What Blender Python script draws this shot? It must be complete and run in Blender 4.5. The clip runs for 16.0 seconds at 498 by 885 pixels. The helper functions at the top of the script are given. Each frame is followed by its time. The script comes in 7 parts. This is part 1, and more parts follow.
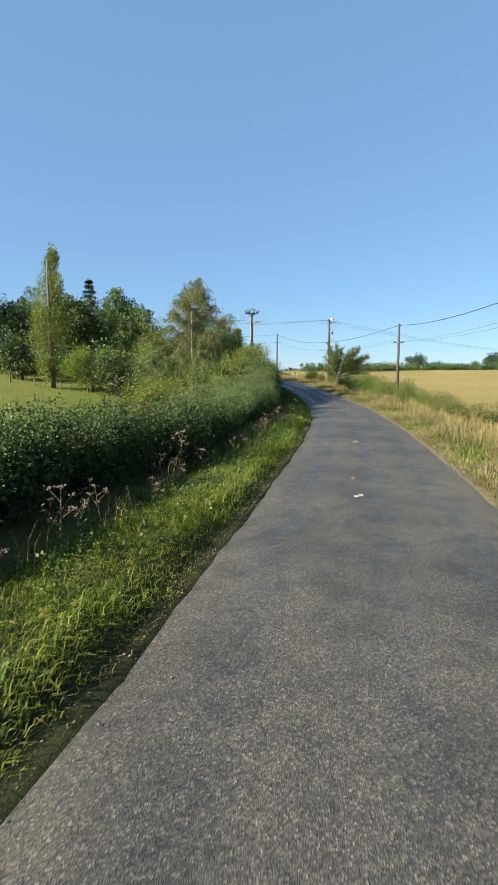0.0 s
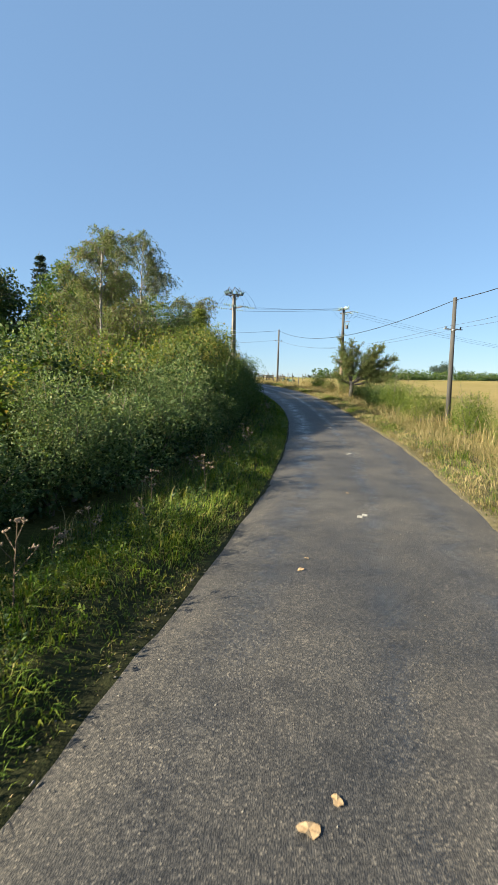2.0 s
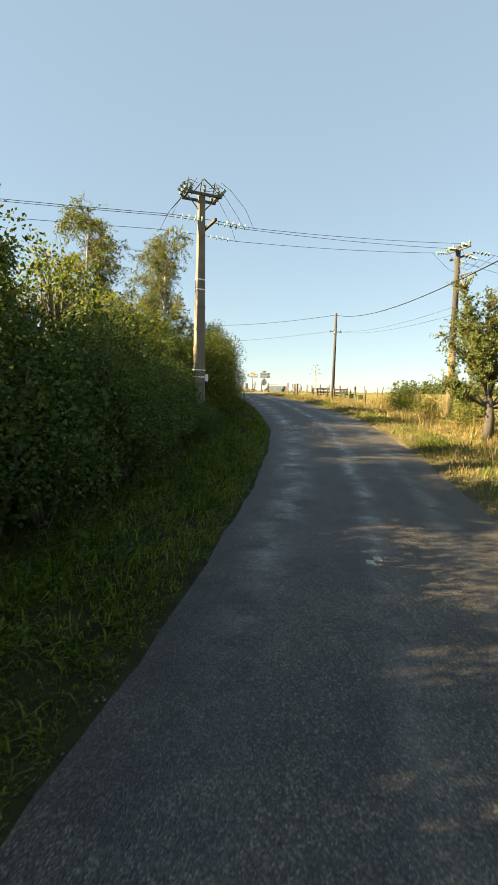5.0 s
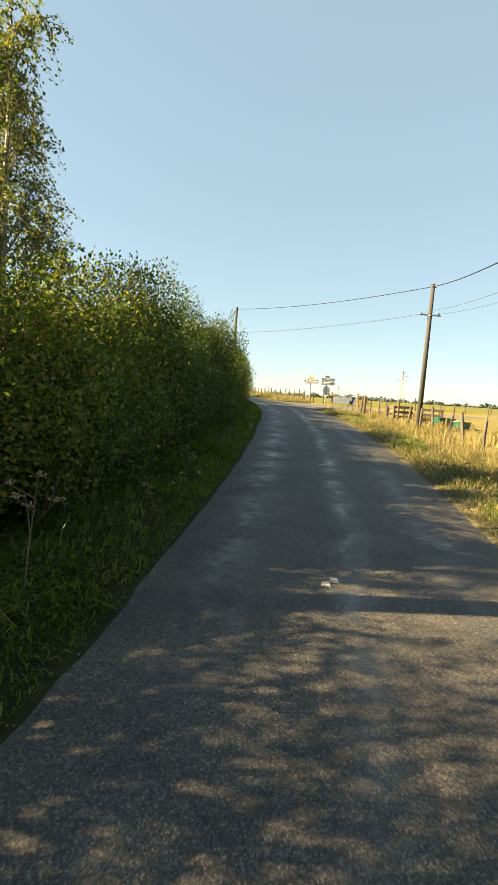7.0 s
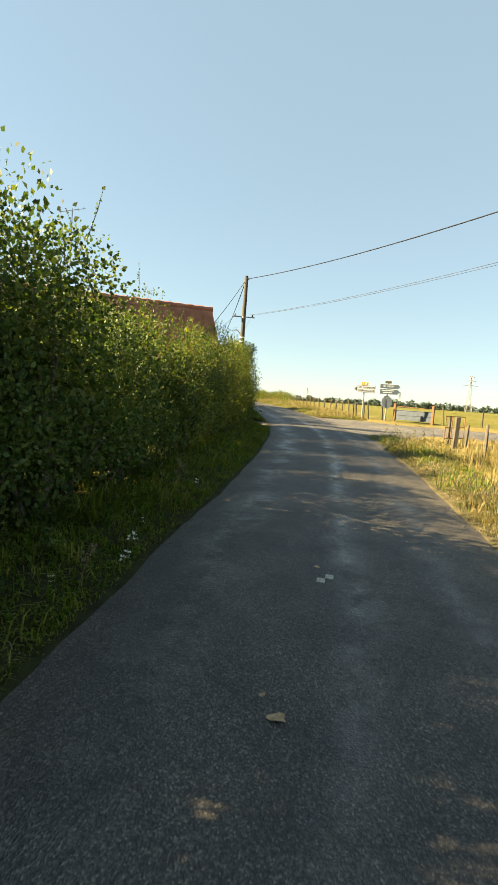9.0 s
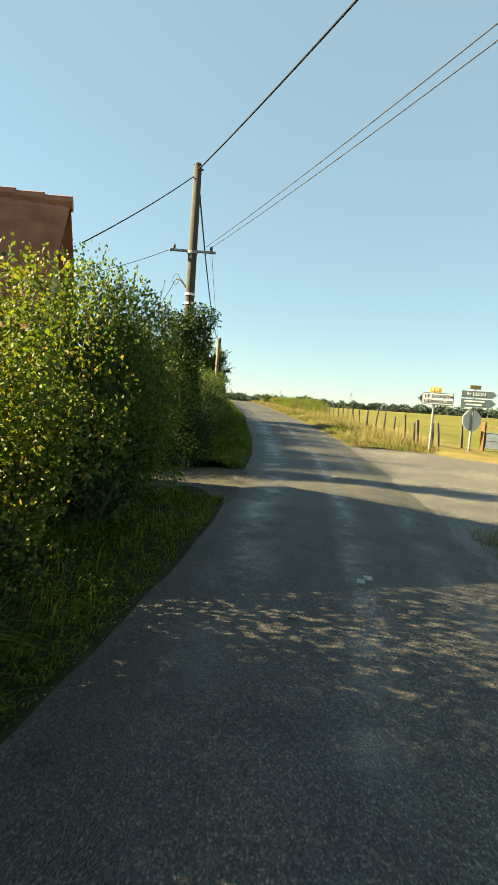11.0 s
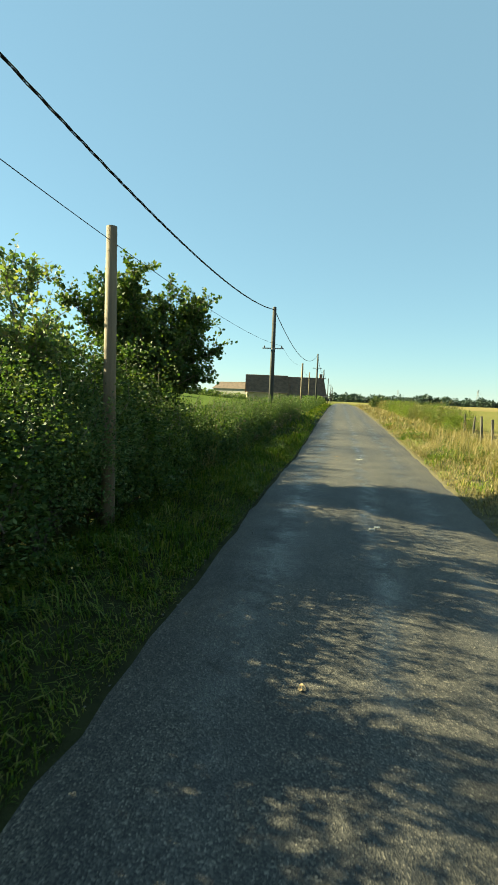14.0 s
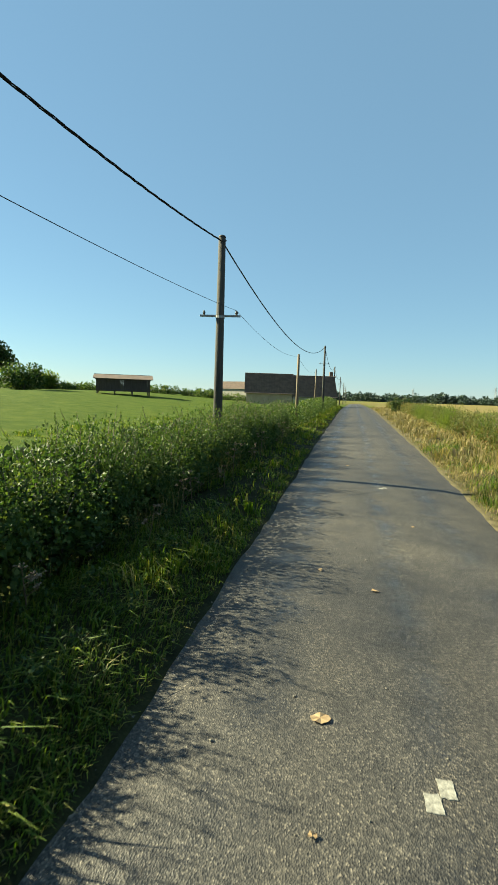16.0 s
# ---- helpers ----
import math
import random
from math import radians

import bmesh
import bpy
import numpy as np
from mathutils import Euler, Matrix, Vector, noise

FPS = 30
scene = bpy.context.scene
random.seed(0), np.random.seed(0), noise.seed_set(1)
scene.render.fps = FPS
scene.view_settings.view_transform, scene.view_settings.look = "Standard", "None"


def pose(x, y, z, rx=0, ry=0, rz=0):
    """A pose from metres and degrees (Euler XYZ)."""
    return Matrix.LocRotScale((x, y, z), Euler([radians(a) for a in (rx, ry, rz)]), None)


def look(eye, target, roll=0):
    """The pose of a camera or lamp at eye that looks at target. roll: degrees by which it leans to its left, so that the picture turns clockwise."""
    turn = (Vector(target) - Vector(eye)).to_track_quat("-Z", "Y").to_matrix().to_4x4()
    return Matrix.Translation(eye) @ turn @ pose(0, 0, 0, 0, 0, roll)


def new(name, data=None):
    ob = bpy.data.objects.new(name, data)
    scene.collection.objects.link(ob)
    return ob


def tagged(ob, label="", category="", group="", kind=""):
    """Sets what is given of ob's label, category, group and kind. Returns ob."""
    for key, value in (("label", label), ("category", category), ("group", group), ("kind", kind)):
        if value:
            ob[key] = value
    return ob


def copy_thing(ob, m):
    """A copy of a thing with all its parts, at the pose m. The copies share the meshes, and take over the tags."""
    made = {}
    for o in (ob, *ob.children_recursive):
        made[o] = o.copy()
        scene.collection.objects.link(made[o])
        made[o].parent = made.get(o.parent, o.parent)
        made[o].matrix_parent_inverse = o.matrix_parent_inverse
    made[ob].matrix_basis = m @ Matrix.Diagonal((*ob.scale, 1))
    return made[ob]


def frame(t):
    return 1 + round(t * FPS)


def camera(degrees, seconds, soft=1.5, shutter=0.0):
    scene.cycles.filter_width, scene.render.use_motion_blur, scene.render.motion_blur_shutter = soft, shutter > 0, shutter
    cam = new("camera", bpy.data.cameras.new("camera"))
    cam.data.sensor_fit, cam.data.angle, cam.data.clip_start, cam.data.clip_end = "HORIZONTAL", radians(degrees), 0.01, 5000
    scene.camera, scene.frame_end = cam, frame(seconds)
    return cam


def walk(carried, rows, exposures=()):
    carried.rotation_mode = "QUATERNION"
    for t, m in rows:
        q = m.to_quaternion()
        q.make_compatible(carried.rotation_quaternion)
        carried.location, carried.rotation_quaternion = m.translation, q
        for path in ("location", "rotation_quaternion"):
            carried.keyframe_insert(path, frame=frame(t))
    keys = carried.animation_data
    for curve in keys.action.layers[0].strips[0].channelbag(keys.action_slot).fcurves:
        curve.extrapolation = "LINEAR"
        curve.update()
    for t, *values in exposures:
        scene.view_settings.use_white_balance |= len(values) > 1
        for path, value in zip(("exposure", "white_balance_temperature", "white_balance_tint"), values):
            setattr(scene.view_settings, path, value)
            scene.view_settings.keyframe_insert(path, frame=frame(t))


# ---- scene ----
cam = camera(52.0, 16.0, 1.5, 0.05)
PATH = [
    (0, (0.156, -0.556, 2.118), (0.151, 1.429, 1.874), -0.2),
    (0.5, (1.128, 3.832, 2.101), (1.112, 5.817, 1.858), -0.4),
    (1, (1.989, 7.995, 2.138), (1.959, 9.985, 1.937), -0.0),
    (1.5, (2.72, 12.054, 2.156), (2.665, 14.039, 1.911), 0.8),
    (2, (3.492, 16.243, 2.181), (3.417, 18.229, 1.961), 1.2),
    (2.5, (4.169, 20.477, 2.2), (4.051, 22.46, 1.969), 0.5),
    (3, (4.753, 24.535, 2.171), (4.587, 26.516, 1.95), 0.7),
    (3.5, (5.222, 28.722, 2.215), (5.009, 30.699, 2.002), -0.0),
    (4, (5.625, 32.957, 2.221), (5.387, 34.934, 2.034), 0.8),
    (4.2, (5.769, 34.626, 2.207), (5.508, 36.6, 2.024), 0.7),
    (6.3, (5.925, 52.37, 3.265), (5.331, 54.274, 3.116), 4.0),
    (6.5, (5.797, 53.722, 3.319), (5.174, 55.613, 3.128), 3.8),
    (7, (5.354, 57.059, 3.497), (4.668, 58.93, 3.327), 4.2),
    (7.5, (4.788, 60.419, 3.669), (4.035, 62.265, 3.515), 3.5),
    (8, (4.186, 63.772, 3.852), (3.382, 65.598, 3.709), 3.5),
    (8.5, (3.349, 67.153, 4.012), (2.499, 68.956, 3.849), 3.9),
    (9, (2.483, 70.371, 4.239), (1.589, 72.153, 4.075), 4.2),
    (9.2, (2.138, 71.612, 4.347), (1.231, 73.386, 4.171), 4.5),
    (11.3, (-2.31, 84.766, 4.984), (-3.383, 86.445, 4.816), 4.9),
    (11.5, (-2.723, 85.995, 5.073), (-3.817, 87.66, 4.891), 5.3),
    (12, (-3.975, 88.907, 5.205), (-5.12, 90.539, 5.046), 4.0),
    (12.5, (-5.265, 91.756, 5.35), (-6.487, 93.329, 5.171), 3.6),
    (13, (-6.74, 94.485, 5.39), (-8.025, 96.008, 5.208), 2.8),
    (13.5, (-8.289, 97.021, 5.497), (-9.636, 98.492, 5.354), 2.6),
    (14, (-10.007, 99.636, 5.575), (-11.4, 101.06, 5.404), 2.2),
    (14.5, (-11.685, 102.195, 5.75), (-13.123, 103.576, 5.598), 2.0),
    (15, (-13.495, 104.745, 5.902), (-14.936, 106.12, 5.719), 2.5),
    (15.5, (-15.211, 107.3, 5.933), (-16.646, 108.678, 5.729), 2.1),
    (16, (-16.875, 109.808, 6.005), (-18.306, 111.194, 5.831), 1.8),
]
walk(cam, [(t, look(e, g, r)) for t, e, g, r in PATH], exposures=((0.0, 2.08, 5950, 1), (2.5, 2.25, 6300, 4), (3.5, 2.45, 6700, 4), (4.2, 2.56, 8500, 6), (6.3, 2.72, 9400, 3), (9.2, 2.72, 9400, 1), (11.3, 2.60, 8700, -9), (13.5, 2.48, 7700, -17), (15.0, 2.28, 7200, -20), (16.0, 2.08, 6750, -12)))

# ---- world, sun ----
SUN_TRAVEL = 66.0      # compass bearing in which the sunlight travels
SUN_HEIGHT = 26.5
world = bpy.data.worlds.new("sky")
scene.world = world
world.use_nodes = True
wn = world.node_tree
sky = wn.nodes.new("ShaderNodeTexSky")
sky.sky_type = "NISHITA"
sky.sun_disc = False
sky.sun_elevation = radians(SUN_HEIGHT)
sky.sun_rotation = radians(SUN_TRAVEL + 180.0)
sky.altitude = 300.0
sky.air_density, sky.dust_density, sky.ozone_density = 1.0, 0.05, 3.0
haze = wn.nodes.new("ShaderNodeMix")          # thin even summer haze over the clear sky
haze.data_type = "RGBA"
haze.inputs[0].default_value = 0.66
haze.inputs[7].default_value = (1.18, 1.84, 2.96, 1)
wn.links.new(sky.outputs[0], haze.inputs[6])
wn.links.new(haze.outputs[2], wn.nodes["Background"].inputs[0])
wn.nodes["Background"].inputs[1].default_value = 0.052
sun = new("sun", bpy.data.lights.new("sun", "SUN"))
sun.data.energy, sun.data.angle, sun.data.color = 5.0, radians(0.53), (1.0, 0.85, 0.65)
_ce = math.cos(radians(SUN_HEIGHT))
sun.matrix_world = look((0, 0, 60), (math.sin(radians(SUN_TRAVEL)) * _ce, math.cos(radians(SUN_TRAVEL)) * _ce,
                                     60 - math.sin(radians(SUN_HEIGHT))))


# ---- materials ----
def nodes_of(name):
    m = bpy.data.materials.new(name)
    m.use_nodes = True
    t = m.node_tree
    return m, t, t.nodes["Principled BSDF"], t.nodes["Material Output"]


def ramp(t, source, stops):
    r = t.nodes.new("ShaderNodeValToRGB")
    while len(r.color_ramp.elements) < len(stops):
        r.color_ramp.elements.new(0.5)
    for e, (p, c) in zip(r.color_ramp.elements, stops):
        e.position, e.color = p, (*c, 1)
    t.links.new(source, r.inputs[0])
    return r.outputs[0]


def noise_of(t, scale, detail=4.0, rough=0.55, vector=None, stretch=None):
    n = t.nodes.new("ShaderNodeTexNoise")
    n.inputs["Scale"].default_value = scale
    n.inputs["Detail"].default_value = detail
    n.inputs["Roughness"].default_value = rough
    if vector is None:
        vector = t.nodes.new("ShaderNodeTexCoord").outputs["Object"]
    if stretch:
        mp = t.nodes.new("ShaderNodeMapping")
        mp.inputs["Scale"].default_value = stretch
        t.links.new(vector, mp.inputs[0])
        vector = mp.outputs[0]
    t.links.new(vector, n.inputs["Vector"])
    return n.outputs["Fac"]


def mixed(t, fac, a, b, mode="MIX"):
    m = t.nodes.new("ShaderNodeMix")
    m.data_type, m.blend_type = "RGBA", mode
    for sock, v in ((m.inputs[0], fac), (m.inputs[6], a), (m.inputs[7], b)):
        if isinstance(v, bpy.types.NodeSocket):
            t.links.new(v, sock)
        elif isinstance(v, (int, float)):
            sock.default_value = v
        else:
            sock.default_value = (*v, 1)
    return m.outputs[2]


def bumped(t, bsdf, height, strength=0.4, distance=0.02):
    b = t.nodes.new("ShaderNodeBump")
    b.inputs["Strength"].default_value = strength
    b.inputs["Distance"].default_value = distance
    t.links.new(height, b.inputs["Height"])
    t.links.new(b.outputs[0], bsdf.inputs["Normal"])


def plain(name, dark, light, rough=0.7, scale=6.0, metal=0.0, bump=0.25, stretch=None, fine=60.0):
    """A surface that varies between two tones at two scales."""
    m, t, b, _ = nodes_of(name)
    big = noise_of(t, scale, stretch=stretch)
    small = noise_of(t, fine, 3.0, stretch=stretch)
    c = ramp(t, big, [(0.32, dark), (0.68, light)])
    c = mixed(t, 0.35, c, ramp(t, small, [(0.3, dark), (0.7, light)]))
    t.links.new(c, b.inputs["Base Color"])
    b.inputs["Roughness"].default_value = rough
    b.inputs["Metallic"].default_value = metal
    if bump:
        bumped(t, b, small, bump, 0.01)
    return m


def leafy(name, stops, through_share=0.35, rough=0.5):
    """Leaves: each one takes a tone of its own; light also passes through them."""
    m, t, b, out = nodes_of(name)
    g = t.nodes.new("ShaderNodeNewGeometry")
    o = t.nodes.new("ShaderNodeObjectInfo")
    tex = t.nodes.new("ShaderNodeTexCoord")
    patch = noise_of(t, 1.3, 3.0, vector=tex.outputs["Object"])
    add = t.nodes.new("ShaderNodeMath")
    add.operation = "MULTIPLY_ADD"
    t.links.new(patch, add.inputs[0])
    add.inputs[1].default_value = 0.9
    add.inputs[2].default_value = -0.45
    tot = t.nodes.new("ShaderNodeMath")
    tot.operation = "ADD"
    t.links.new(g.outputs["Random Per Island"], tot.inputs[0])
    t.links.new(add.outputs[0], tot.inputs[1])
    c = ramp(t, tot.outputs[0], stops)
    own = ramp(t, o.outputs["Random"], [(0.0, (0.66, 0.69, 0.64)), (1.0, (0.92, 0.89, 0.82))])
    c = mixed(t, 1.0, c, own, "MULTIPLY")
    t.links.new(c, b.inputs["Base Color"])
    b.inputs["Roughness"].default_value = rough + 0.1
    b.inputs["Specular IOR Level"].default_value = 0.22
    tr = t.nodes.new("ShaderNodeBsdfTranslucent")
    warm = mixed(t, 1.0, c, (1.32, 1.4, 0.6), "MULTIPLY")
    t.links.new(warm, tr.inputs[0])
    mx = t.nodes.new("ShaderNodeMixShader")
    mx.inputs[0].default_value = through_share
    t.links.new(b.outputs[0], mx.inputs[1])
    t.links.new(tr.outputs[0], mx.inputs[2])
    t.links.new(mx.outputs[0], out.inputs[0])
    return m


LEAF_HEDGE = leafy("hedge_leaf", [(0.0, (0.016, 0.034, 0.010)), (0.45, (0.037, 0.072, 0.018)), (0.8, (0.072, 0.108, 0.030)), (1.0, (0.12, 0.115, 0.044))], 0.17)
LEAF_WILLOW = leafy("willow_leaf", [(0.0, (0.055, 0.098, 0.036)), (0.5, (0.12, 0.175, 0.068)), (0.85, (0.19, 0.235, 0.105)), (1.0, (0.23, 0.21, 0.10))], 0.32)
LEAF_HAZEL = leafy("hazel_leaf", [(0.0, (0.045, 0.080, 0.020)), (0.5, (0.11, 0.15, 0.031)), (0.85, (0.19, 0.20, 0.045)), (1.0, (0.25, 0.17, 0.055))], 0.40)
LEAF_BIRCH = leafy("birch_leaf", [(0.0, (0.060, 0.092, 0.030)), (0.5, (0.115, 0.15, 0.052)), (0.85, (0.175, 0.185, 0.075)), (1.0, (0.22, 0.155, 0.07))], 0.35)
LEAF_DARK = leafy("oak_leaf", [(0.0, (0.028, 0.056, 0.016)), (0.5, (0.066, 0.114, 0.030)), (1.0, (0.14, 0.17, 0.046))], 0.30)
LEAF_POPLAR = leafy("poplar_leaf", [(0.0, (0.075, 0.105, 0.026)), (0.5, (0.14, 0.17, 0.045)), (1.0, (0.22, 0.23, 0.075))], 0.42)
LEAF_FIR = leafy("fir_needle", [(0.0, (0.012, 0.026, 0.014)), (1.0, (0.035, 0.060, 0.028))], 0.1)
LEAF_IVY = leafy("ivy_leaf", [(0.0, (0.014, 0.034, 0.012)), (0.6, (0.028, 0.062, 0.018)), (1.0, (0.075, 0.11, 0.03))], 0.2, 0.6)
LEAF_LIME = leafy("young_leaf", [(0.0, (0.060, 0.10, 0.018)), (0.5, (0.11, 0.16, 0.03)), (1.0, (0.20, 0.22, 0.05))], 0.45)
LEAF_BRAMBLE = leafy("bramble_leaf", [(0.0, (0.055, 0.085, 0.024)), (0.5, (0.11, 0.13, 0.040)), (0.85, (0.19, 0.155, 0.06)), (1.0, (0.21, 0.12, 0.055))], 0.30)
# distance haze is put into this leaf colour: paler and bluer
LEAF_FAR_HAZED = leafy("far_leaf_hazed", [(0.0, (0.030, 0.054, 0.046)), (1.0, (0.062, 0.092, 0.074))], 0.1)
GRASS_GREEN = leafy("green_grass", [(0.0, (0.036, 0.074, 0.010)), (0.45, (0.10, 0.162, 0.018)), (0.78, (0.195, 0.23, 0.036)), (1.0, (0.31, 0.26, 0.10))], 0.36)
GRASS_DRY = leafy("dry_grass", [(0.0, (0.11, 0.115, 0.040)), (0.4, (0.215, 0.175, 0.080)), (0.75, (0.31, 0.245, 0.125)), (1.0, (0.33, 0.25, 0.14))], 0.30)
STALK = plain("dry_stalk", (0.07, 0.045, 0.026), (0.18, 0.12, 0.07), 0.8, 8.0)
UMBEL = plain("seed_head", (0.11, 0.07, 0.042), (0.26, 0.20, 0.14), 0.9, 30.0)
FLOWER = plain("white_flower", (0.55, 0.55, 0.50), (0.78, 0.78, 0.74), 0.8, 30.0)
BARK = plain("bark", (0.055, 0.042, 0.030), (0.16, 0.13, 0.10), 0.9, 9.0, bump=0.7, stretch=(1, 1, 0.25))
BARK_GREY = plain("grey_bark", (0.026, 0.023, 0.020), (0.085, 0.075, 0.064), 0.85, 9.0, bump=0.6, stretch=(1, 1, 0.3))
BARK_BIRCH = plain("birch_bark", (0.08, 0.072, 0.06), (0.27, 0.25, 0.22), 0.7, 5.0, bump=0.3, stretch=(1, 1, 3.0))
WOOD_POLE = plain("pole_wood", (0.022, 0.021, 0.019), (0.062, 0.058, 0.053), 0.9, 3.0, bump=0.5, stretch=(6, 6, 0.5))
WOOD_PALE = plain("new_pole_wood", (0.090, 0.062, 0.036), (0.19, 0.138, 0.085), 0.8, 3.0, bump=0.4, stretch=(6, 6, 0.5))
WOOD_POST = plain("fence_post_wood", (0.036, 0.031, 0.025), (0.115, 0.100, 0.078), 0.9, 4.0, bump=0.6, stretch=(5, 5, 0.6))
WOOD_DARK = plain("barn_board", (0.028, 0.020, 0.016), (0.085, 0.062, 0.048), 0.85, 2.0, bump=0.5, stretch=(5, 5, 0.4))
CONCRETE = plain("pole_concrete", (0.095, 0.082, 0.066), (0.19, 0.168, 0.14), 0.85, 2.5, bump=0.3)
STEEL = plain("galvanised_steel", (0.16, 0.165, 0.17), (0.30, 0.305, 0.31), 0.6, 12.0, metal=0.5, bump=0.05)
STEEL_DARK = plain("dark_steel", (0.035, 0.035, 0.035), (0.09, 0.085, 0.08), 0.65, 12.0, metal=0.2, bump=0.1)
RUST = plain("rusty_steel", (0.09, 0.045, 0.025), (0.24, 0.13, 0.07), 0.85, 14.0, metal=0.3)
CABLE = plain("cable_black", (0.010, 0.010, 0.011), (0.022, 0.022, 0.024), 0.95, 20.0, bump=0)
WIRE = plain("bare_wire", (0.030, 0.030, 0.034), (0.06, 0.06, 0.065), 0.95, 20.0, bump=0)
for _m in (CABLE, WIRE):
    _m.node_tree.nodes["Principled BSDF"].inputs["Specular IOR Level"].default_value = 0.08
BAND = plain("white_strap", (0.60, 0.60, 0.60), (0.82, 0.82, 0.82), 0.5, 20.0, bump=0)
SIGN_WHITE = plain("sign_white", (0.74, 0.74, 0.72), (0.82, 0.82, 0.80), 0.4, 3.0, bump=0)
SIGN_BACK = plain("sign_back", (0.40, 0.41, 0.42), (0.52, 0.53, 0.54), 0.5, 6.0, bump=0.03)
SIGN_BLACK = plain("sign_black", (0.012, 0.012, 0.014), (0.025, 0.025, 0.028), 0.5, 3.0, bump=0)
SIGN_YELLOW = plain("sign_yellow", (0.75, 0.36, 0.02), (0.86, 0.44, 0.03), 0.4, 3.0, bump=0)
SIGN_GREY = plain("sign_grey_blue", (0.10, 0.14, 0.17), (0.15, 0.20, 0.24), 0.45, 3.0, bump=0)
SIGN_BROWN = plain("sign_dark_yellow", (0.10, 0.085, 0.03), (0.17, 0.14, 0.05), 0.5, 3.0, bump=0)
BLUE_PAINT = plain("faded_blue_paint", (0.020, 0.033, 0.055), (0.052, 0.076, 0.11), 0.7, 4.0, bump=0.2)
GREEN_TUB = plain("green_plastic", (0.0, 0.045, 0.03), (0.006, 0.08, 0.055), 0.45, 3.0, bump=0)
PORCELAIN = plain("green_glass_insulator", (0.07, 0.11, 0.10), (0.16, 0.22, 0.20), 0.2, 12.0, bump=0)
TILE_RED = plain("red_clay_tile", (0.19, 0.065, 0.040), (0.38, 0.16, 0.10), 0.8, 2.5)
TILE_BROWN = plain("brown_clay_tile", (0.075, 0.050, 0.040), (0.17, 0.115, 0.085), 0.85, 1.5)
RENDER_SAND = plain("sandy_wall", (0.30, 0.22, 0.13), (0.46, 0.35, 0.22), 0.9, 1.2)
RENDER_GREY = plain("grey_wall", (0.24, 0.22, 0.19), (0.38, 0.35, 0.30), 0.9, 1.2)
DEAD_LEAF = plain("fallen_leaf", (0.20, 0.125, 0.058), (0.36, 0.26, 0.145), 0.85, 18.0)
MARK = plain("worn_road_paint", (0.10, 0.095, 0.08), (0.42, 0.40, 0.34), 0.75, 30.0, fine=160.0)
STONE = plain("pebble", (0.06, 0.054, 0.045), (0.17, 0.155, 0.13), 0.85, 20.0)


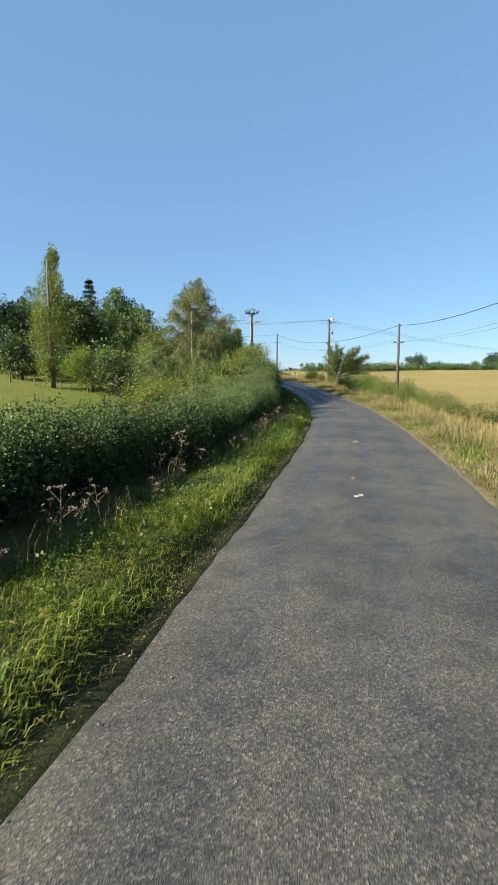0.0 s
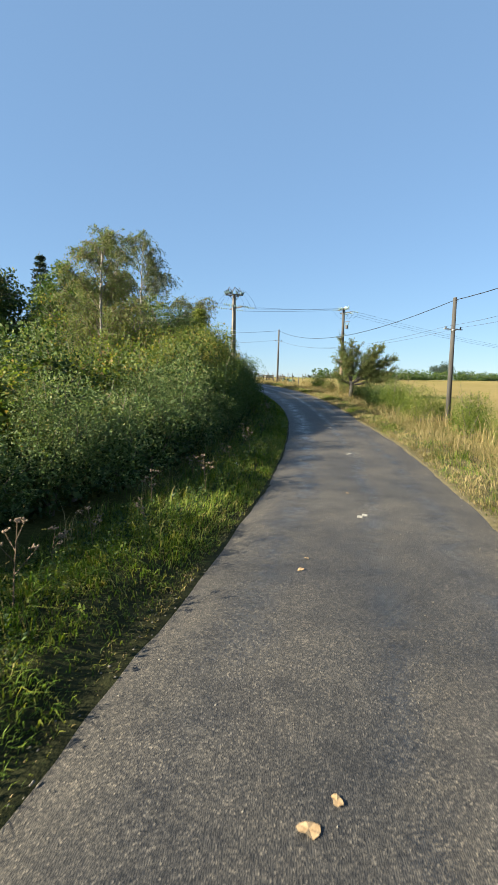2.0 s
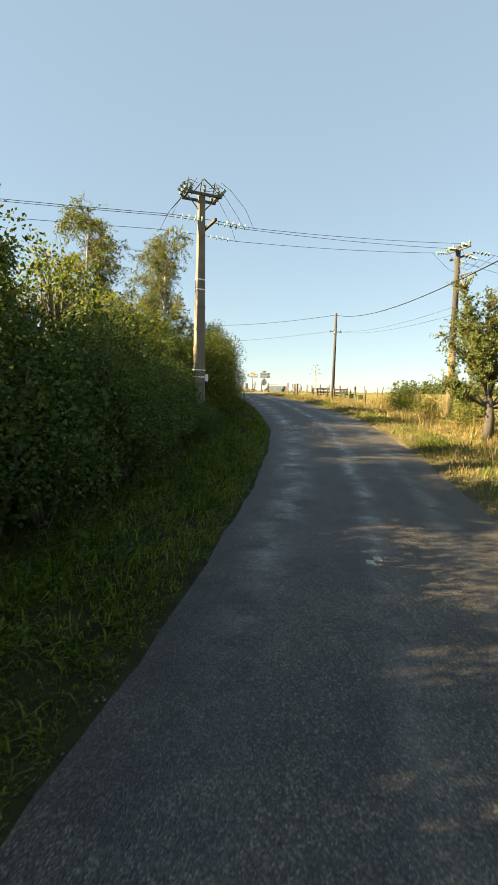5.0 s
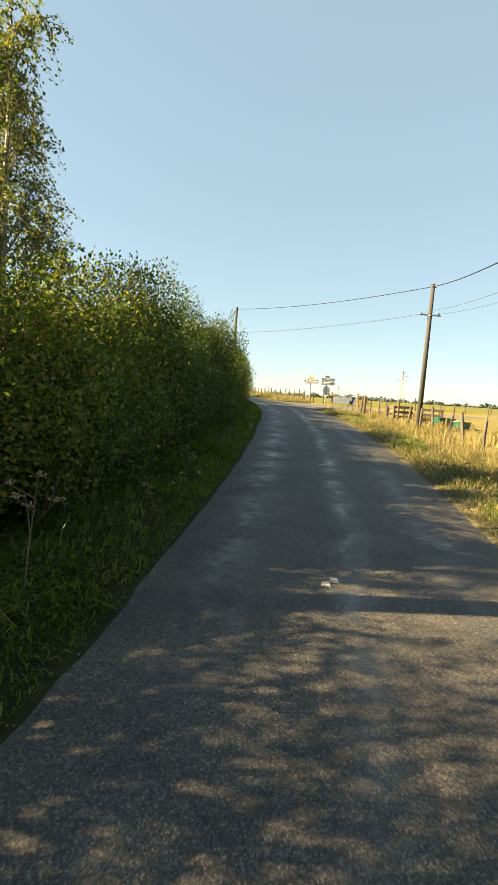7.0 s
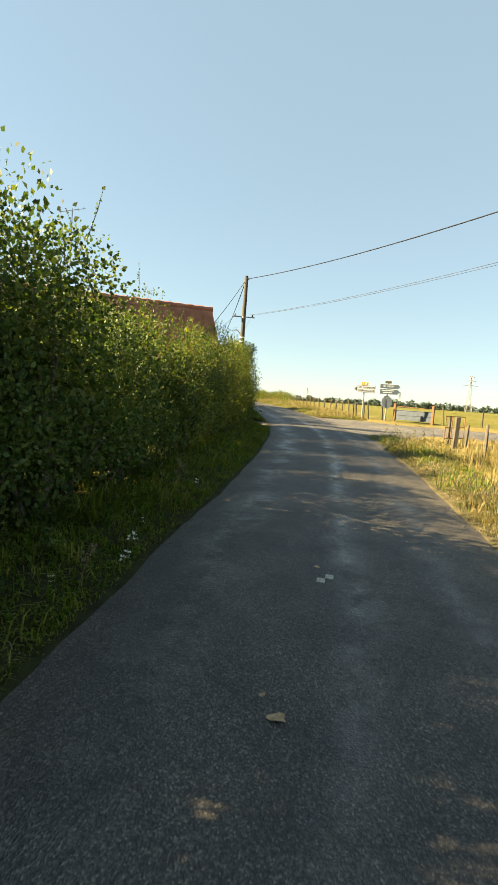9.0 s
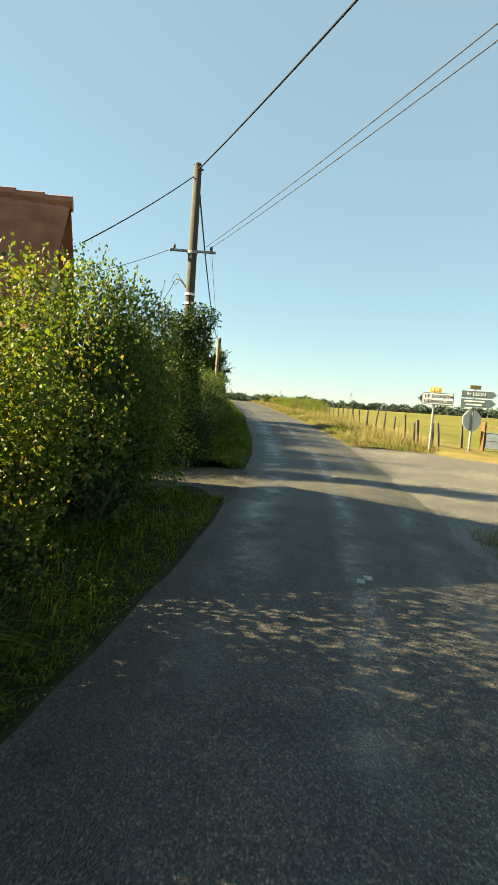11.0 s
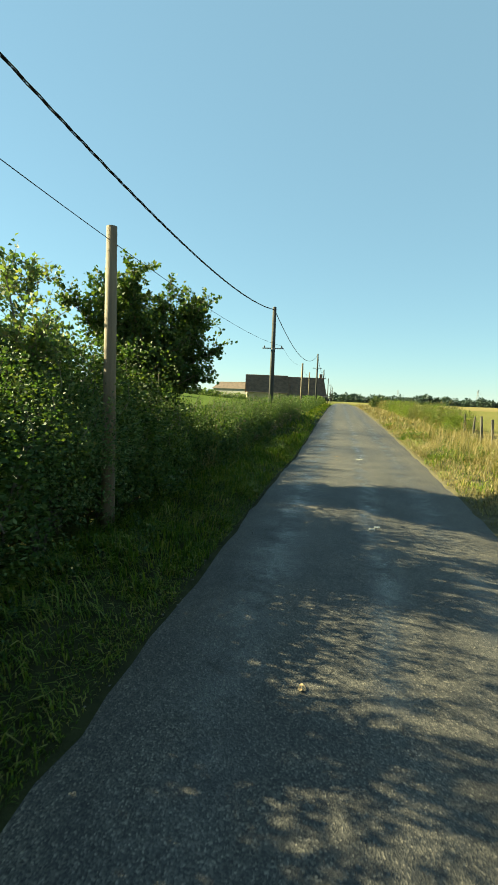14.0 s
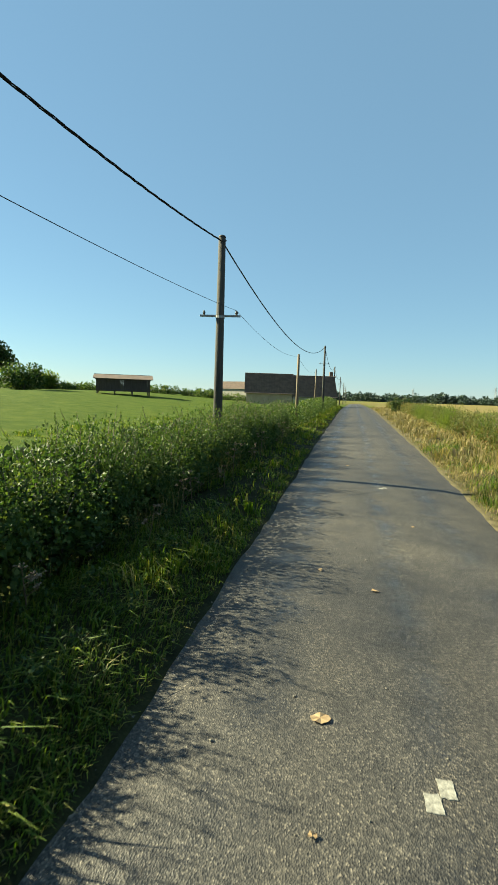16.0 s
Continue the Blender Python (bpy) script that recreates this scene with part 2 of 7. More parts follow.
def asphalt(name, dark, light, tracks):
    m, t, b, _ = nodes_of(name)
    tex = t.nodes.new("ShaderNodeTexCoord")
    uv = t.nodes.new("ShaderNodeUVMap")
    uv.uv_map = "along"
    obj = tex.outputs["Object"]
    chips = t.nodes.new("ShaderNodeTexVoronoi")
    chips.inputs["Scale"].default_value = 95.0
    t.links.new(obj, chips.inputs["Vector"])
    tone = t.nodes.new("ShaderNodeSeparateColor")
    t.links.new(chips.outputs["Color"], tone.inputs[0])
    grain = ramp(t, tone.outputs[0], [(0.0, (0.30, 0.31, 0.34)), (0.55, (0.86, 0.86, 0.86)), (0.88, (1.5, 1.46, 1.38)), (1.0, (2.9, 2.75, 2.5))])
    patches = noise_of(t, 0.35, 5.0, 0.6, obj)
    base = ramp(t, patches, [(0.34, dark), (0.66, light)])
    stains = noise_of(t, 1.7, 4.0, 0.65, obj)
    base = mixed(t, 1.0, base, ramp(t, stains, [(0.36, (0.72, 0.73, 0.76)), (0.52, (1, 1, 1)), (0.7, (1.12, 1.1, 1.06))]), "MULTIPLY")
    base = mixed(t, 1.0, base, grain, "MULTIPLY")
    if tracks:
        # tyre tracks, polished darker, and a worn line along the middle
        sep = t.nodes.new("ShaderNodeSeparateXYZ")
        t.links.new(uv.outputs[0], sep.inputs[0])
        wob = t.nodes.new("ShaderNodeMath")
        wob.operation = "MULTIPLY_ADD"
        t.links.new(noise_of(t, 0.25, 2.0, 0.5, obj), wob.inputs[0])
        wob.inputs[1].default_value = 0.10
        t.links.new(sep.outputs[0], wob.inputs[2])
        tr = ramp(t, wob.outputs[0], [(0.05, (1.08, 1.06, 1.02)), (0.24, (0.86, 0.88, 0.92)), (0.36, (1, 1, 1)), (0.52, (0.84, 0.86, 0.90)),
                                      (0.60, (1.04, 1.03, 1.0)), (0.80, (0.86, 0.88, 0.92)), (0.97, (1.12, 1.08, 1.0))])
        base = mixed(t, 0.85, base, tr, "MULTIPLY")
        crack = t.nodes.new("ShaderNodeTexVoronoi")
        crack.feature = "DISTANCE_TO_EDGE"
        crack.inputs["Scale"].default_value = 0.42
        t.links.new(obj, crack.inputs["Vector"])
        line = ramp(t, crack.outputs["Distance"], [(0.0, (0.55, 0.55, 0.57)), (0.006, (1, 1, 1))])
        base = mixed(t, 0.55, base, line, "MULTIPLY")
    t.links.new(base, b.inputs["Base Color"])
    r = ramp(t, patches, [(0.3, (0.62,) * 3), (0.7, (0.80,) * 3)])
    if tracks:
        # rubbed smooth by tyres, in broken streaks
        worn = ramp(t, wob.outputs[0], [(0.12, (0, 0, 0)), (0.24, (1, 1, 1)), (0.36, (0, 0, 0)), (0.50, (0, 0, 0)), (0.56, (1, 1, 1)), (0.64, (0, 0, 0)), (0.74, (0, 0, 0)), (0.82, (0.7, 0.7, 0.7)), (0.9, (0, 0, 0))])
        streak = ramp(t, noise_of(t, 1.3, 9.0, 0.78, obj), [(0.42, (0, 0, 0)), (0.58, (1, 1, 1))])
        r = mixed(t, mixed(t, 1.0, worn, streak, "MULTIPLY"), r, (0.30, 0.30, 0.30))
    t.links.new(r, b.inputs["Roughness"])
    b.inputs["Specular IOR Level"].default_value = 0.40
    bumped(t, b, chips.outputs["Distance"], 0.55, 0.008)
    return m


ASPHALT = asphalt("asphalt", (0.037, 0.0345, 0.0315), (0.070, 0.0635, 0.0545), True)
ASPHALT_SIDE = asphalt("pale_asphalt", (0.078, 0.073, 0.066), (0.13, 0.122, 0.109), False)
GRAVEL = plain("gravel", (0.040, 0.037, 0.030), (0.125, 0.112, 0.088), 0.95, 1.6, bump=1.0, fine=38.0)
# left verge soil, its colour taken near black to deepen the shade there
VERGE_SHADED = plain("verge_soil_shaded", (0.010, 0.011, 0.005), (0.034, 0.036, 0.014), 0.95, 5.0, bump=0.8, fine=50.0)
VERGE_DRY = plain("dry_turf", (0.042, 0.038, 0.020), (0.125, 0.105, 0.058), 0.95, 5.0, bump=0.8, fine=50.0)
for _m in (VERGE_SHADED, VERGE_DRY, GRAVEL):
    _m.node_tree.nodes["Principled BSDF"].inputs["Specular IOR Level"].default_value = 0.08


def land():
    m, t, b, _ = nodes_of("fields")
    obj = t.nodes.new("ShaderNodeTexCoord").outputs["Object"]
    crop = t.nodes.new("ShaderNodeAttribute")
    crop.attribute_name = "crop"
    verge = t.nodes.new("ShaderNodeAttribute")
    verge.attribute_name = "verge"
    fine, mid, big = noise_of(t, 14.0, 5.0, 0.7, obj), noise_of(t, 0.9, 5.0, 0.6, obj), noise_of(t, 0.05, 4.0, 0.6, obj)
    green = ramp(t, fine, [(0.3, (0.026, 0.050, 0.006)), (0.55, (0.058, 0.092, 0.011)), (0.75, (0.105, 0.122, 0.021))])
    green = mixed(t, 0.6, green, ramp(t, mid, [(0.3, (0.032, 0.062, 0.008)), (0.7, (0.105, 0.124, 0.024))]))
    rows = noise_of(t, 1.2, 3.0, 0.5, obj, stretch=(0.12, 2.2, 1))
    straw = ramp(t, fine, [(0.3, (0.095, 0.072, 0.028)), (0.55, (0.185, 0.142, 0.060)), (0.75, (0.27, 0.21, 0.10))])
    straw = mixed(t, 0.5, straw, ramp(t, rows, [(0.35, (0.125, 0.108, 0.040)), (0.65, (0.25, 0.19, 0.086))]))
    straw = mixed(t, 0.4, straw, ramp(t, big, [(0.35, (0.14, 0.13, 0.045)), (0.65, (0.25, 0.19, 0.09))]))
    c = mixed(t, crop.outputs["Fac"], green, straw)
    soil = ramp(t, fine, [(0.3, (0.035, 0.030, 0.014)), (0.6, (0.10, 0.085, 0.035)), (0.8, (0.17, 0.14, 0.06))])
    c = mixed(t, verge.outputs["Fac"], c, soil)
    c = mixed(t, 1.0, c, (0.96, 0.98, 0.90), "MULTIPLY")
    t.links.new(c, b.inputs["Base Color"])
    b.inputs["Roughness"].default_value = 1.0
    b.inputs["Specular IOR Level"].default_value = 0.05
    bumped(t, b, fine, 0.8, 0.06)
    return m


LAND = land()

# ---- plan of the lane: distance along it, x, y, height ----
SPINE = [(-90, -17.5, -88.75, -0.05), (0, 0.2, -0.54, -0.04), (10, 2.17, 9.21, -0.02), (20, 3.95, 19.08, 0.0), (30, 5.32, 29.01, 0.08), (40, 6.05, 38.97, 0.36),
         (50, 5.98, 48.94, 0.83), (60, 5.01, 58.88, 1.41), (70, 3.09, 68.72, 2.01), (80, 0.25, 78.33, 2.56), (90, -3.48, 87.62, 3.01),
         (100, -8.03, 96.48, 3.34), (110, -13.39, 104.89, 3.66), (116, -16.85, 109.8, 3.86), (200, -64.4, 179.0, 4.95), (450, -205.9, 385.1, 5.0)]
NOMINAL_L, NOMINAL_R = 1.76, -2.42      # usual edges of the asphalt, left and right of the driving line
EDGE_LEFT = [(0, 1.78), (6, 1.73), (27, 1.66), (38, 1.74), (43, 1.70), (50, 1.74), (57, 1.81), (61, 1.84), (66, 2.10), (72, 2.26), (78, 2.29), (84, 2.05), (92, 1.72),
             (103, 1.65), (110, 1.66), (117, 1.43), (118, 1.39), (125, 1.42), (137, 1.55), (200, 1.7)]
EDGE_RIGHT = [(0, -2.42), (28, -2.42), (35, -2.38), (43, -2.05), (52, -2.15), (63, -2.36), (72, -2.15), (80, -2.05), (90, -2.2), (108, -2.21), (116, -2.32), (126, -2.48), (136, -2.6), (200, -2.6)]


def edge_left(s):
    return np.interp(s, [p[0] for p in EDGE_LEFT], [p[1] for p in EDGE_LEFT])


def edge_right(s):
    return np.interp(s, [p[0] for p in EDGE_RIGHT], [p[1] for p in EDGE_RIGHT])



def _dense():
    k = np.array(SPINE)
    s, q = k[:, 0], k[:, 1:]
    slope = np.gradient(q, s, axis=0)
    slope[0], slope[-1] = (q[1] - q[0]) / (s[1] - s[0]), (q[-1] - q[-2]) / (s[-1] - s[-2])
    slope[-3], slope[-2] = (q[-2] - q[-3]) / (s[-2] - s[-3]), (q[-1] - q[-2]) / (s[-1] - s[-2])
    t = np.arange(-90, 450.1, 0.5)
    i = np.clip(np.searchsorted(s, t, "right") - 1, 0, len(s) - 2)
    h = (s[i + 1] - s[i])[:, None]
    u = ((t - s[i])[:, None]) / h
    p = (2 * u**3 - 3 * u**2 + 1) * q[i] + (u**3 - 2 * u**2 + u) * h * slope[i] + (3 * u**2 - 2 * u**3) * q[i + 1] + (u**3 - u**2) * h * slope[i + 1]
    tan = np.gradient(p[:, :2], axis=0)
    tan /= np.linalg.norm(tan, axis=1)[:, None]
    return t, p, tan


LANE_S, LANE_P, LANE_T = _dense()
_U = -0.2 * LANE_P[:, 0] + 0.98 * LANE_P[:, 1]


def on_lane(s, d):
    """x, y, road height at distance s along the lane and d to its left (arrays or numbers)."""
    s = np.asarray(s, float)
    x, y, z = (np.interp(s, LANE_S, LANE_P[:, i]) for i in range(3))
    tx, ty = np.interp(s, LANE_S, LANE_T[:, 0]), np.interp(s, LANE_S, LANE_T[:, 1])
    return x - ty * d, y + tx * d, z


def lane_of(x, y):
    """Distance along the lane and to its left, of points."""
    x, y = np.atleast_1d(np.asarray(x, float)), np.atleast_1d(np.asarray(y, float))
    s, d = np.empty(len(x)), np.empty(len(x))
    for a in range(0, len(x), 4000):
        dx = x[a:a + 4000, None] - LANE_P[None, :, 0]
        dy = y[a:a + 4000, None] - LANE_P[None, :, 1]
        j = np.argmin(dx * dx + dy * dy, axis=1)
        k = np.arange(len(j))
        ddx, ddy = dx[k, j], dy[k, j]
        s[a:a + 4000] = LANE_S[j] + ddx * LANE_T[j, 0] + ddy * LANE_T[j, 1]
        d[a:a + 4000] = -ddx * LANE_T[j, 1] + ddy * LANE_T[j, 0]
    return s, d


def ease(v, a, b):
    u = np.clip((v - a) / (b - a), 0, 1)
    return u * u * (3 - 2 * u)


def land_z(x, y):
    x, y = np.atleast_1d(np.asarray(x, float)), np.atleast_1d(np.asarray(y, float))
    s, d = lane_of(x, y)
    z_lane = np.interp(s, LANE_S, LANE_P[:, 2])
    z_far = np.interp(-0.2 * x + 0.98 * y, _U, LANE_P[:, 2])
    w = ease(np.abs(d), 5, 40)
    z = z_lane * (1 - w) + z_far * w
    z += 1.6 * ease(d, 7, 42) + 0.5 * ease(-d, 15, 120)
    roll = np.sin(x * 0.011 + 1.0) * np.cos(y * 0.009) * 1.5 * ease(np.abs(d), 150, 500)
    z += roll
    inside = (d < edge_left(s) + 0.15) & (d > edge_right(s) - 0.15)
    z += np.where(inside, -0.09, 0.0)
    z += np.where(d > 0, -0.16 * ease(d, 2.4, 3.6) + 0.16 * ease(d, 4.2, 6.5), -0.05 * ease(-d, 2.8, 3.6) + 0.10 * ease(-d, 4.0, 6.0))
    # the side road and the gravel drive lie flat
    return z


def turf_z(x, y):
    """Height of the raised turf beside the asphalt."""
    s, d = lane_of(x, y)
    edge = np.where(d > 0, d - edge_left(s), edge_right(s) - d)
    bank = np.where(d > 0, 0.15, 0.05)
    z = np.interp(s, LANE_S, LANE_P[:, 2]) + 0.012 + bank * ease(edge, 0.12, 0.55) * (1 - ease(edge, 0.9, 1.9))
    rough = 0.02 * np.sin(s * 2.3 + d * 3.0) + 0.012 * np.sin(s * 7.1 - d * 5.0)
    return np.where(edge < 1.9, np.maximum(z + rough * ease(edge, 0.1, 0.5), land_z(x, y) + 0.02 * ease(edge, 0.2, 0.5)), land_z(x, y))


def gz(x, y):
    return float(land_z(x, y)[0])


def spot(s, d):
    x, y, _ = on_lane(s, d)
    return float(x), float(y), gz(x, y)


# ---- building helpers ----
def thing(name, place=(0, 0, 0), turn=0.0, **tags):
    ob = new(name)
    ob.matrix_basis = pose(*place, 0, 0, turn)
    ob.empty_display_size = 0.2
    return tagged(ob, **tags)


def part(name, bm, material, parent=None, label="", smooth=False):
    me = bpy.data.meshes.new(name)
    if smooth:
        for f in bm.faces:
            f.smooth = True
    bm.to_mesh(me)
    bm.free()
    me.materials.append(material)
    ob = new(name, me)
    ob.parent = parent
    if label:
        ob["label"] = label
    return ob


def sheet(name, verts, faces, material, parent=None, smooth=False):
    """One mesh from arrays; faces are rows of three or four indices."""
    faces = np.asarray(faces)
    me = bpy.data.meshes.new(name)
    me.vertices.add(len(verts))
    me.vertices.foreach_set("co", np.asarray(verts, np.float32).ravel())
    n, k = faces.shape
    me.loops.add(n * k)
    me.loops.foreach_set("vertex_index", faces.astype(np.int32).ravel())
    me.polygons.add(n)
    me.polygons.foreach_set("loop_start", np.arange(0, n * k, k, dtype=np.int32))
    me.polygons.foreach_set("loop_total", np.full(n, k, np.int32))
    if smooth:
        me.polygons.foreach_set("use_smooth", np.ones(n, bool))
    me.update(calc_edges=True)
    me.materials.append(material)
    ob = new(name, me)
    ob.parent = parent
    return ob


def bm_box(size, at=(0, 0, 0), turn=(0, 0, 0), bevel=0.0, bm=None):
    own = bmesh.new()
    bmesh.ops.create_cube(own, size=1)
    bmesh.ops.scale(own, vec=size, verts=own.verts)
    if bevel:
        bmesh.ops.bevel(own, geom=own.edges[:], offset=bevel, segments=1, affect="EDGES")
    own.transform(pose(*at, *turn))
    if bm is None:
        return own
    tmp = bpy.data.meshes.new("tmp")
    own.to_mesh(tmp)
    own.free()
    bm.from_mesh(tmp)
    bpy.data.meshes.remove(tmp)
    return bm


def tube(points, radii, sides=7, bm=None, cap=True):
    """A tube through points with a radius at each."""
    own = bm is None
    bm = bmesh.new() if own else bm
    pts = [Vector(p) for p in points]
    if not hasattr(radii, "__len__"):
        radii = [radii] * len(pts)
    rings = []
    for i, p in enumerate(pts):
        d = (pts[min(i + 1, len(pts) - 1)] - pts[max(i - 1, 0)]).normalized()
        a = d.cross(Vector((0, 0, 1)) if abs(d.z) < 0.9 else Vector((1, 0, 0))).normalized()
        b = d.cross(a)
        rings.append([bm.verts.new(p + (a * math.cos(2 * math.pi * k / sides) + b * math.sin(2 * math.pi * k / sides)) * radii[i]) for k in range(sides)])
    for r, q in zip(rings, rings[1:]):
        for k in range(sides):
            bm.faces.new((r[k], r[(k + 1) % sides], q[(k + 1) % sides], q[k]))
    if cap:
        bm.faces.new(rings[0])
        bm.faces.new(rings[-1][::-1])
    if own:
        bmesh.ops.recalc_face_normals(bm, faces=bm.faces)
    return bm


def leaf_mesh(P, D, L, width, rng, fold=0.10):
    """Kite-shaped, folded leaves at points P along directions D."""
    n = len(P)
    D = D / np.maximum(np.linalg.norm(D, axis=1), 1e-6)[:, None]
    side = np.cross(D, rng.normal(size=(n, 3)))
    side /= np.maximum(np.linalg.norm(side, axis=1), 1e-6)[:, None]
    nrm = np.cross(side, D)
    L = np.broadcast_to(L, n)[:, None]
    V = np.empty((n, 4, 3))
    V[:, 0] = P
    V[:, 1] = P + D * L * 0.45 + side * L * width + nrm * L * fold
    V[:, 2] = P + D * L - nrm * L * fold * 0.6
    V[:, 3] = P + D * L * 0.45 - side * L * width + nrm * L * fold
    return V.reshape(-1, 3), np.arange(4 * n).reshape(n, 4)


def sphere_dirs(n, rng):
    v = rng.normal(size=(n, 3))
    return v / np.linalg.norm(v, axis=1)[:, None]


def clump_leaves(centres, radii, counts, rng, up=0.25, droop=0.0, shell=0.45):
    """Leaf places and directions in soft clumps."""
    P, D = [], []
    for c, r, n in zip(centres, radii, counts):
        n = int(n)
        v = sphere_dirs(n, rng)
        rad = rng.random(n) ** shell
        P.append(np.asarray(c) + v * np.asarray(r) * rad[:, None])
        D.append(v * 0.7 + sphere_dirs(n, rng) * 0.8 + np.array((0, 0, up - droop)))
    return np.concatenate(P), np.concatenate(D)


# ---- ground, lane, side road, drive ----
SIDE_A, SIDE_B = Vector((-4.6, 97.2)), Vector((42.0, 115.5))
DRIVE_S0, DRIVE_S1 = 94.1, 96.6


def side_distance(x, y):
    v = SIDE_B - SIDE_A
    u = np.clip(((x - SIDE_A.x) * v.x + (y - SIDE_A.y) * v.y) / v.length_squared, 0, 1)
    return np.hypot(x - SIDE_A.x - u * v.x, y - SIDE_A.y - u * v.y), u


def paved(x, y, s, d):
    """Where the side road and the drive lie."""
    far, u = side_distance(x, y)
    side = (far < 2.9 + 1.6 * np.exp(-u * 9)) & (d < edge_right(s) + 0.3)
    drive = (s > DRIVE_S0 + 0.22 + 0.15 * np.sin(d * 5.0) - 0.35 * np.maximum(3.2 - d, 0)) & (s < DRIVE_S1 - 0.15 + 0.15 * np.sin(d * 4.0 + 1.0) + 0.4 * np.maximum(3.0 - d, 0)) & (d > 1.6) & (d < 5)
    return side, drive


def build_ground():
    def axis(a, b, step, reach):
        core = list(np.arange(a, b + 0.01, step))
        lo, hi, k = [], [], step
        while k < reach:
            k *= 1.35
            lo.append(a - k * 3)
            hi.append(b + k * 3)
        return np.array(lo[::-1] + core + hi)
    xs, ys = axis(-75, 45, 0.8, 1100), axis(-25, 190, 0.8, 1100)
    X, Y = np.meshgrid(xs, ys)
    x, y = X.ravel(), Y.ravel()
    z = land_z(x, y)
    s, d = lane_of(x, y)
    side, drive = paved(x, y, s, d)
    z = np.where(side | drive, np.interp(s, LANE_S, LANE_P[:, 2]) - 0.10, z)
    z += (np.sin(x * 1.9) * np.cos(y * 2.3) * 0.02 + np.sin(x * 0.7 + y * 0.9) * 0.03) * ease(np.abs(d), 3.5, 7)
    nx, ny = len(xs), len(ys)
    i = np.arange(nx * ny).reshape(ny, nx)
    faces = np.stack([i[:-1, :-1], i[:-1, 1:], i[1:, 1:], i[1:, :-1]], -1).reshape(-1, 4)
    ob = sheet("ground", np.stack([x, y, z], 1), faces, LAND, smooth=True)
    crop = ease(-d, 3.0, 5.0) * (1 - 0.25 * ease(-d, 250, 400))
    crop = np.where((d > 0) & (s < 60) & (d < 60), 0.35 * ease(d, 8, 25), crop)
    crop = np.where((d > 70), 0.12, crop)
    crop = np.where((d < -8) & (s > 104) & (s < 190) & (d > -120), 0.55, crop)
    verge = (ease(d, 2.6, 4.0) * (1 - ease(d, 5, 7.5))) * 0.7 + (ease(-d, 2.0, 2.4) * (1 - ease(-d, 2.8, 3.6))) * 0.25
    for key, val in (("crop", crop), ("verge", verge)):
        at = ob.data.attributes.new(key, "FLOAT", "POINT")
        at.data.foreach_set("value", val.astype(np.float32))
    return tagged(ob, "gently rising farmland of green pasture and dry straw", "ground", kind="structure")


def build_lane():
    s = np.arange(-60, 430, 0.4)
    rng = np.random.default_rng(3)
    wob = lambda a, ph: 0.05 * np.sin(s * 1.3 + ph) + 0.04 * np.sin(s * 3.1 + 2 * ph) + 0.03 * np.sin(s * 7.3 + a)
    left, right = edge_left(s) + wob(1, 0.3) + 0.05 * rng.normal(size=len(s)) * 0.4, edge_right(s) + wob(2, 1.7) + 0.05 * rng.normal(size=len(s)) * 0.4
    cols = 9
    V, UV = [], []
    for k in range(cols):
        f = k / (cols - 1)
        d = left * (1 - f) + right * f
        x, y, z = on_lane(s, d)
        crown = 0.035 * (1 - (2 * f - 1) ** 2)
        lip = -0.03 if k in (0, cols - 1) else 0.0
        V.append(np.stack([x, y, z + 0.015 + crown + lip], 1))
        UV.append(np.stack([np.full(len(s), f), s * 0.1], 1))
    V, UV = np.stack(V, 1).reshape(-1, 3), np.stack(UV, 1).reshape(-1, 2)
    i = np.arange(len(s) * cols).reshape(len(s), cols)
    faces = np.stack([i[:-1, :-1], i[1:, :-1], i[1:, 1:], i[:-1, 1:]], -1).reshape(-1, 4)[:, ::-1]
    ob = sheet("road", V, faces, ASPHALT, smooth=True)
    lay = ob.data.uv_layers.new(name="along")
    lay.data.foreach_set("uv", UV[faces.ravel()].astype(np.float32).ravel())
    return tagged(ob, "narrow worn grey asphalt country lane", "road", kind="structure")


def strip(name, left, right, lift, material, n=40, m=10):
    """A surface between two edge lines."""
    def along(line):
        p = np.array(line, float)
        t = np.concatenate([[0], np.cumsum(np.linalg.norm(np.diff(p, axis=0), axis=1))])
        u = np.linspace(0, t[-1], n)
        return np.stack([np.interp(u, t, p[:, 0]), np.interp(u, t, p[:, 1])], 1)
    a, b = along(left), along(right)
    f = np.linspace(0, 1, m)[None, :, None]
    q = (a[:, None] * (1 - f) + b[:, None] * f).reshape(-1, 2)
    s, d = lane_of(q[:, 0], q[:, 1])
    z = np.interp(s, LANE_S, LANE_P[:, 2]) + lift
    i = np.arange(n * m).reshape(n, m)
    faces = np.stack([i[:-1, :-1], i[1:, :-1], i[1:, 1:], i[:-1, 1:]], -1).reshape(-1, 4)
    ob = sheet(name, np.column_stack([q, z]), faces, material, smooth=True)
    if sum(p.normal.z for p in ob.data.polygons) < 0:
        ob.data.flip_normals()
    return ob


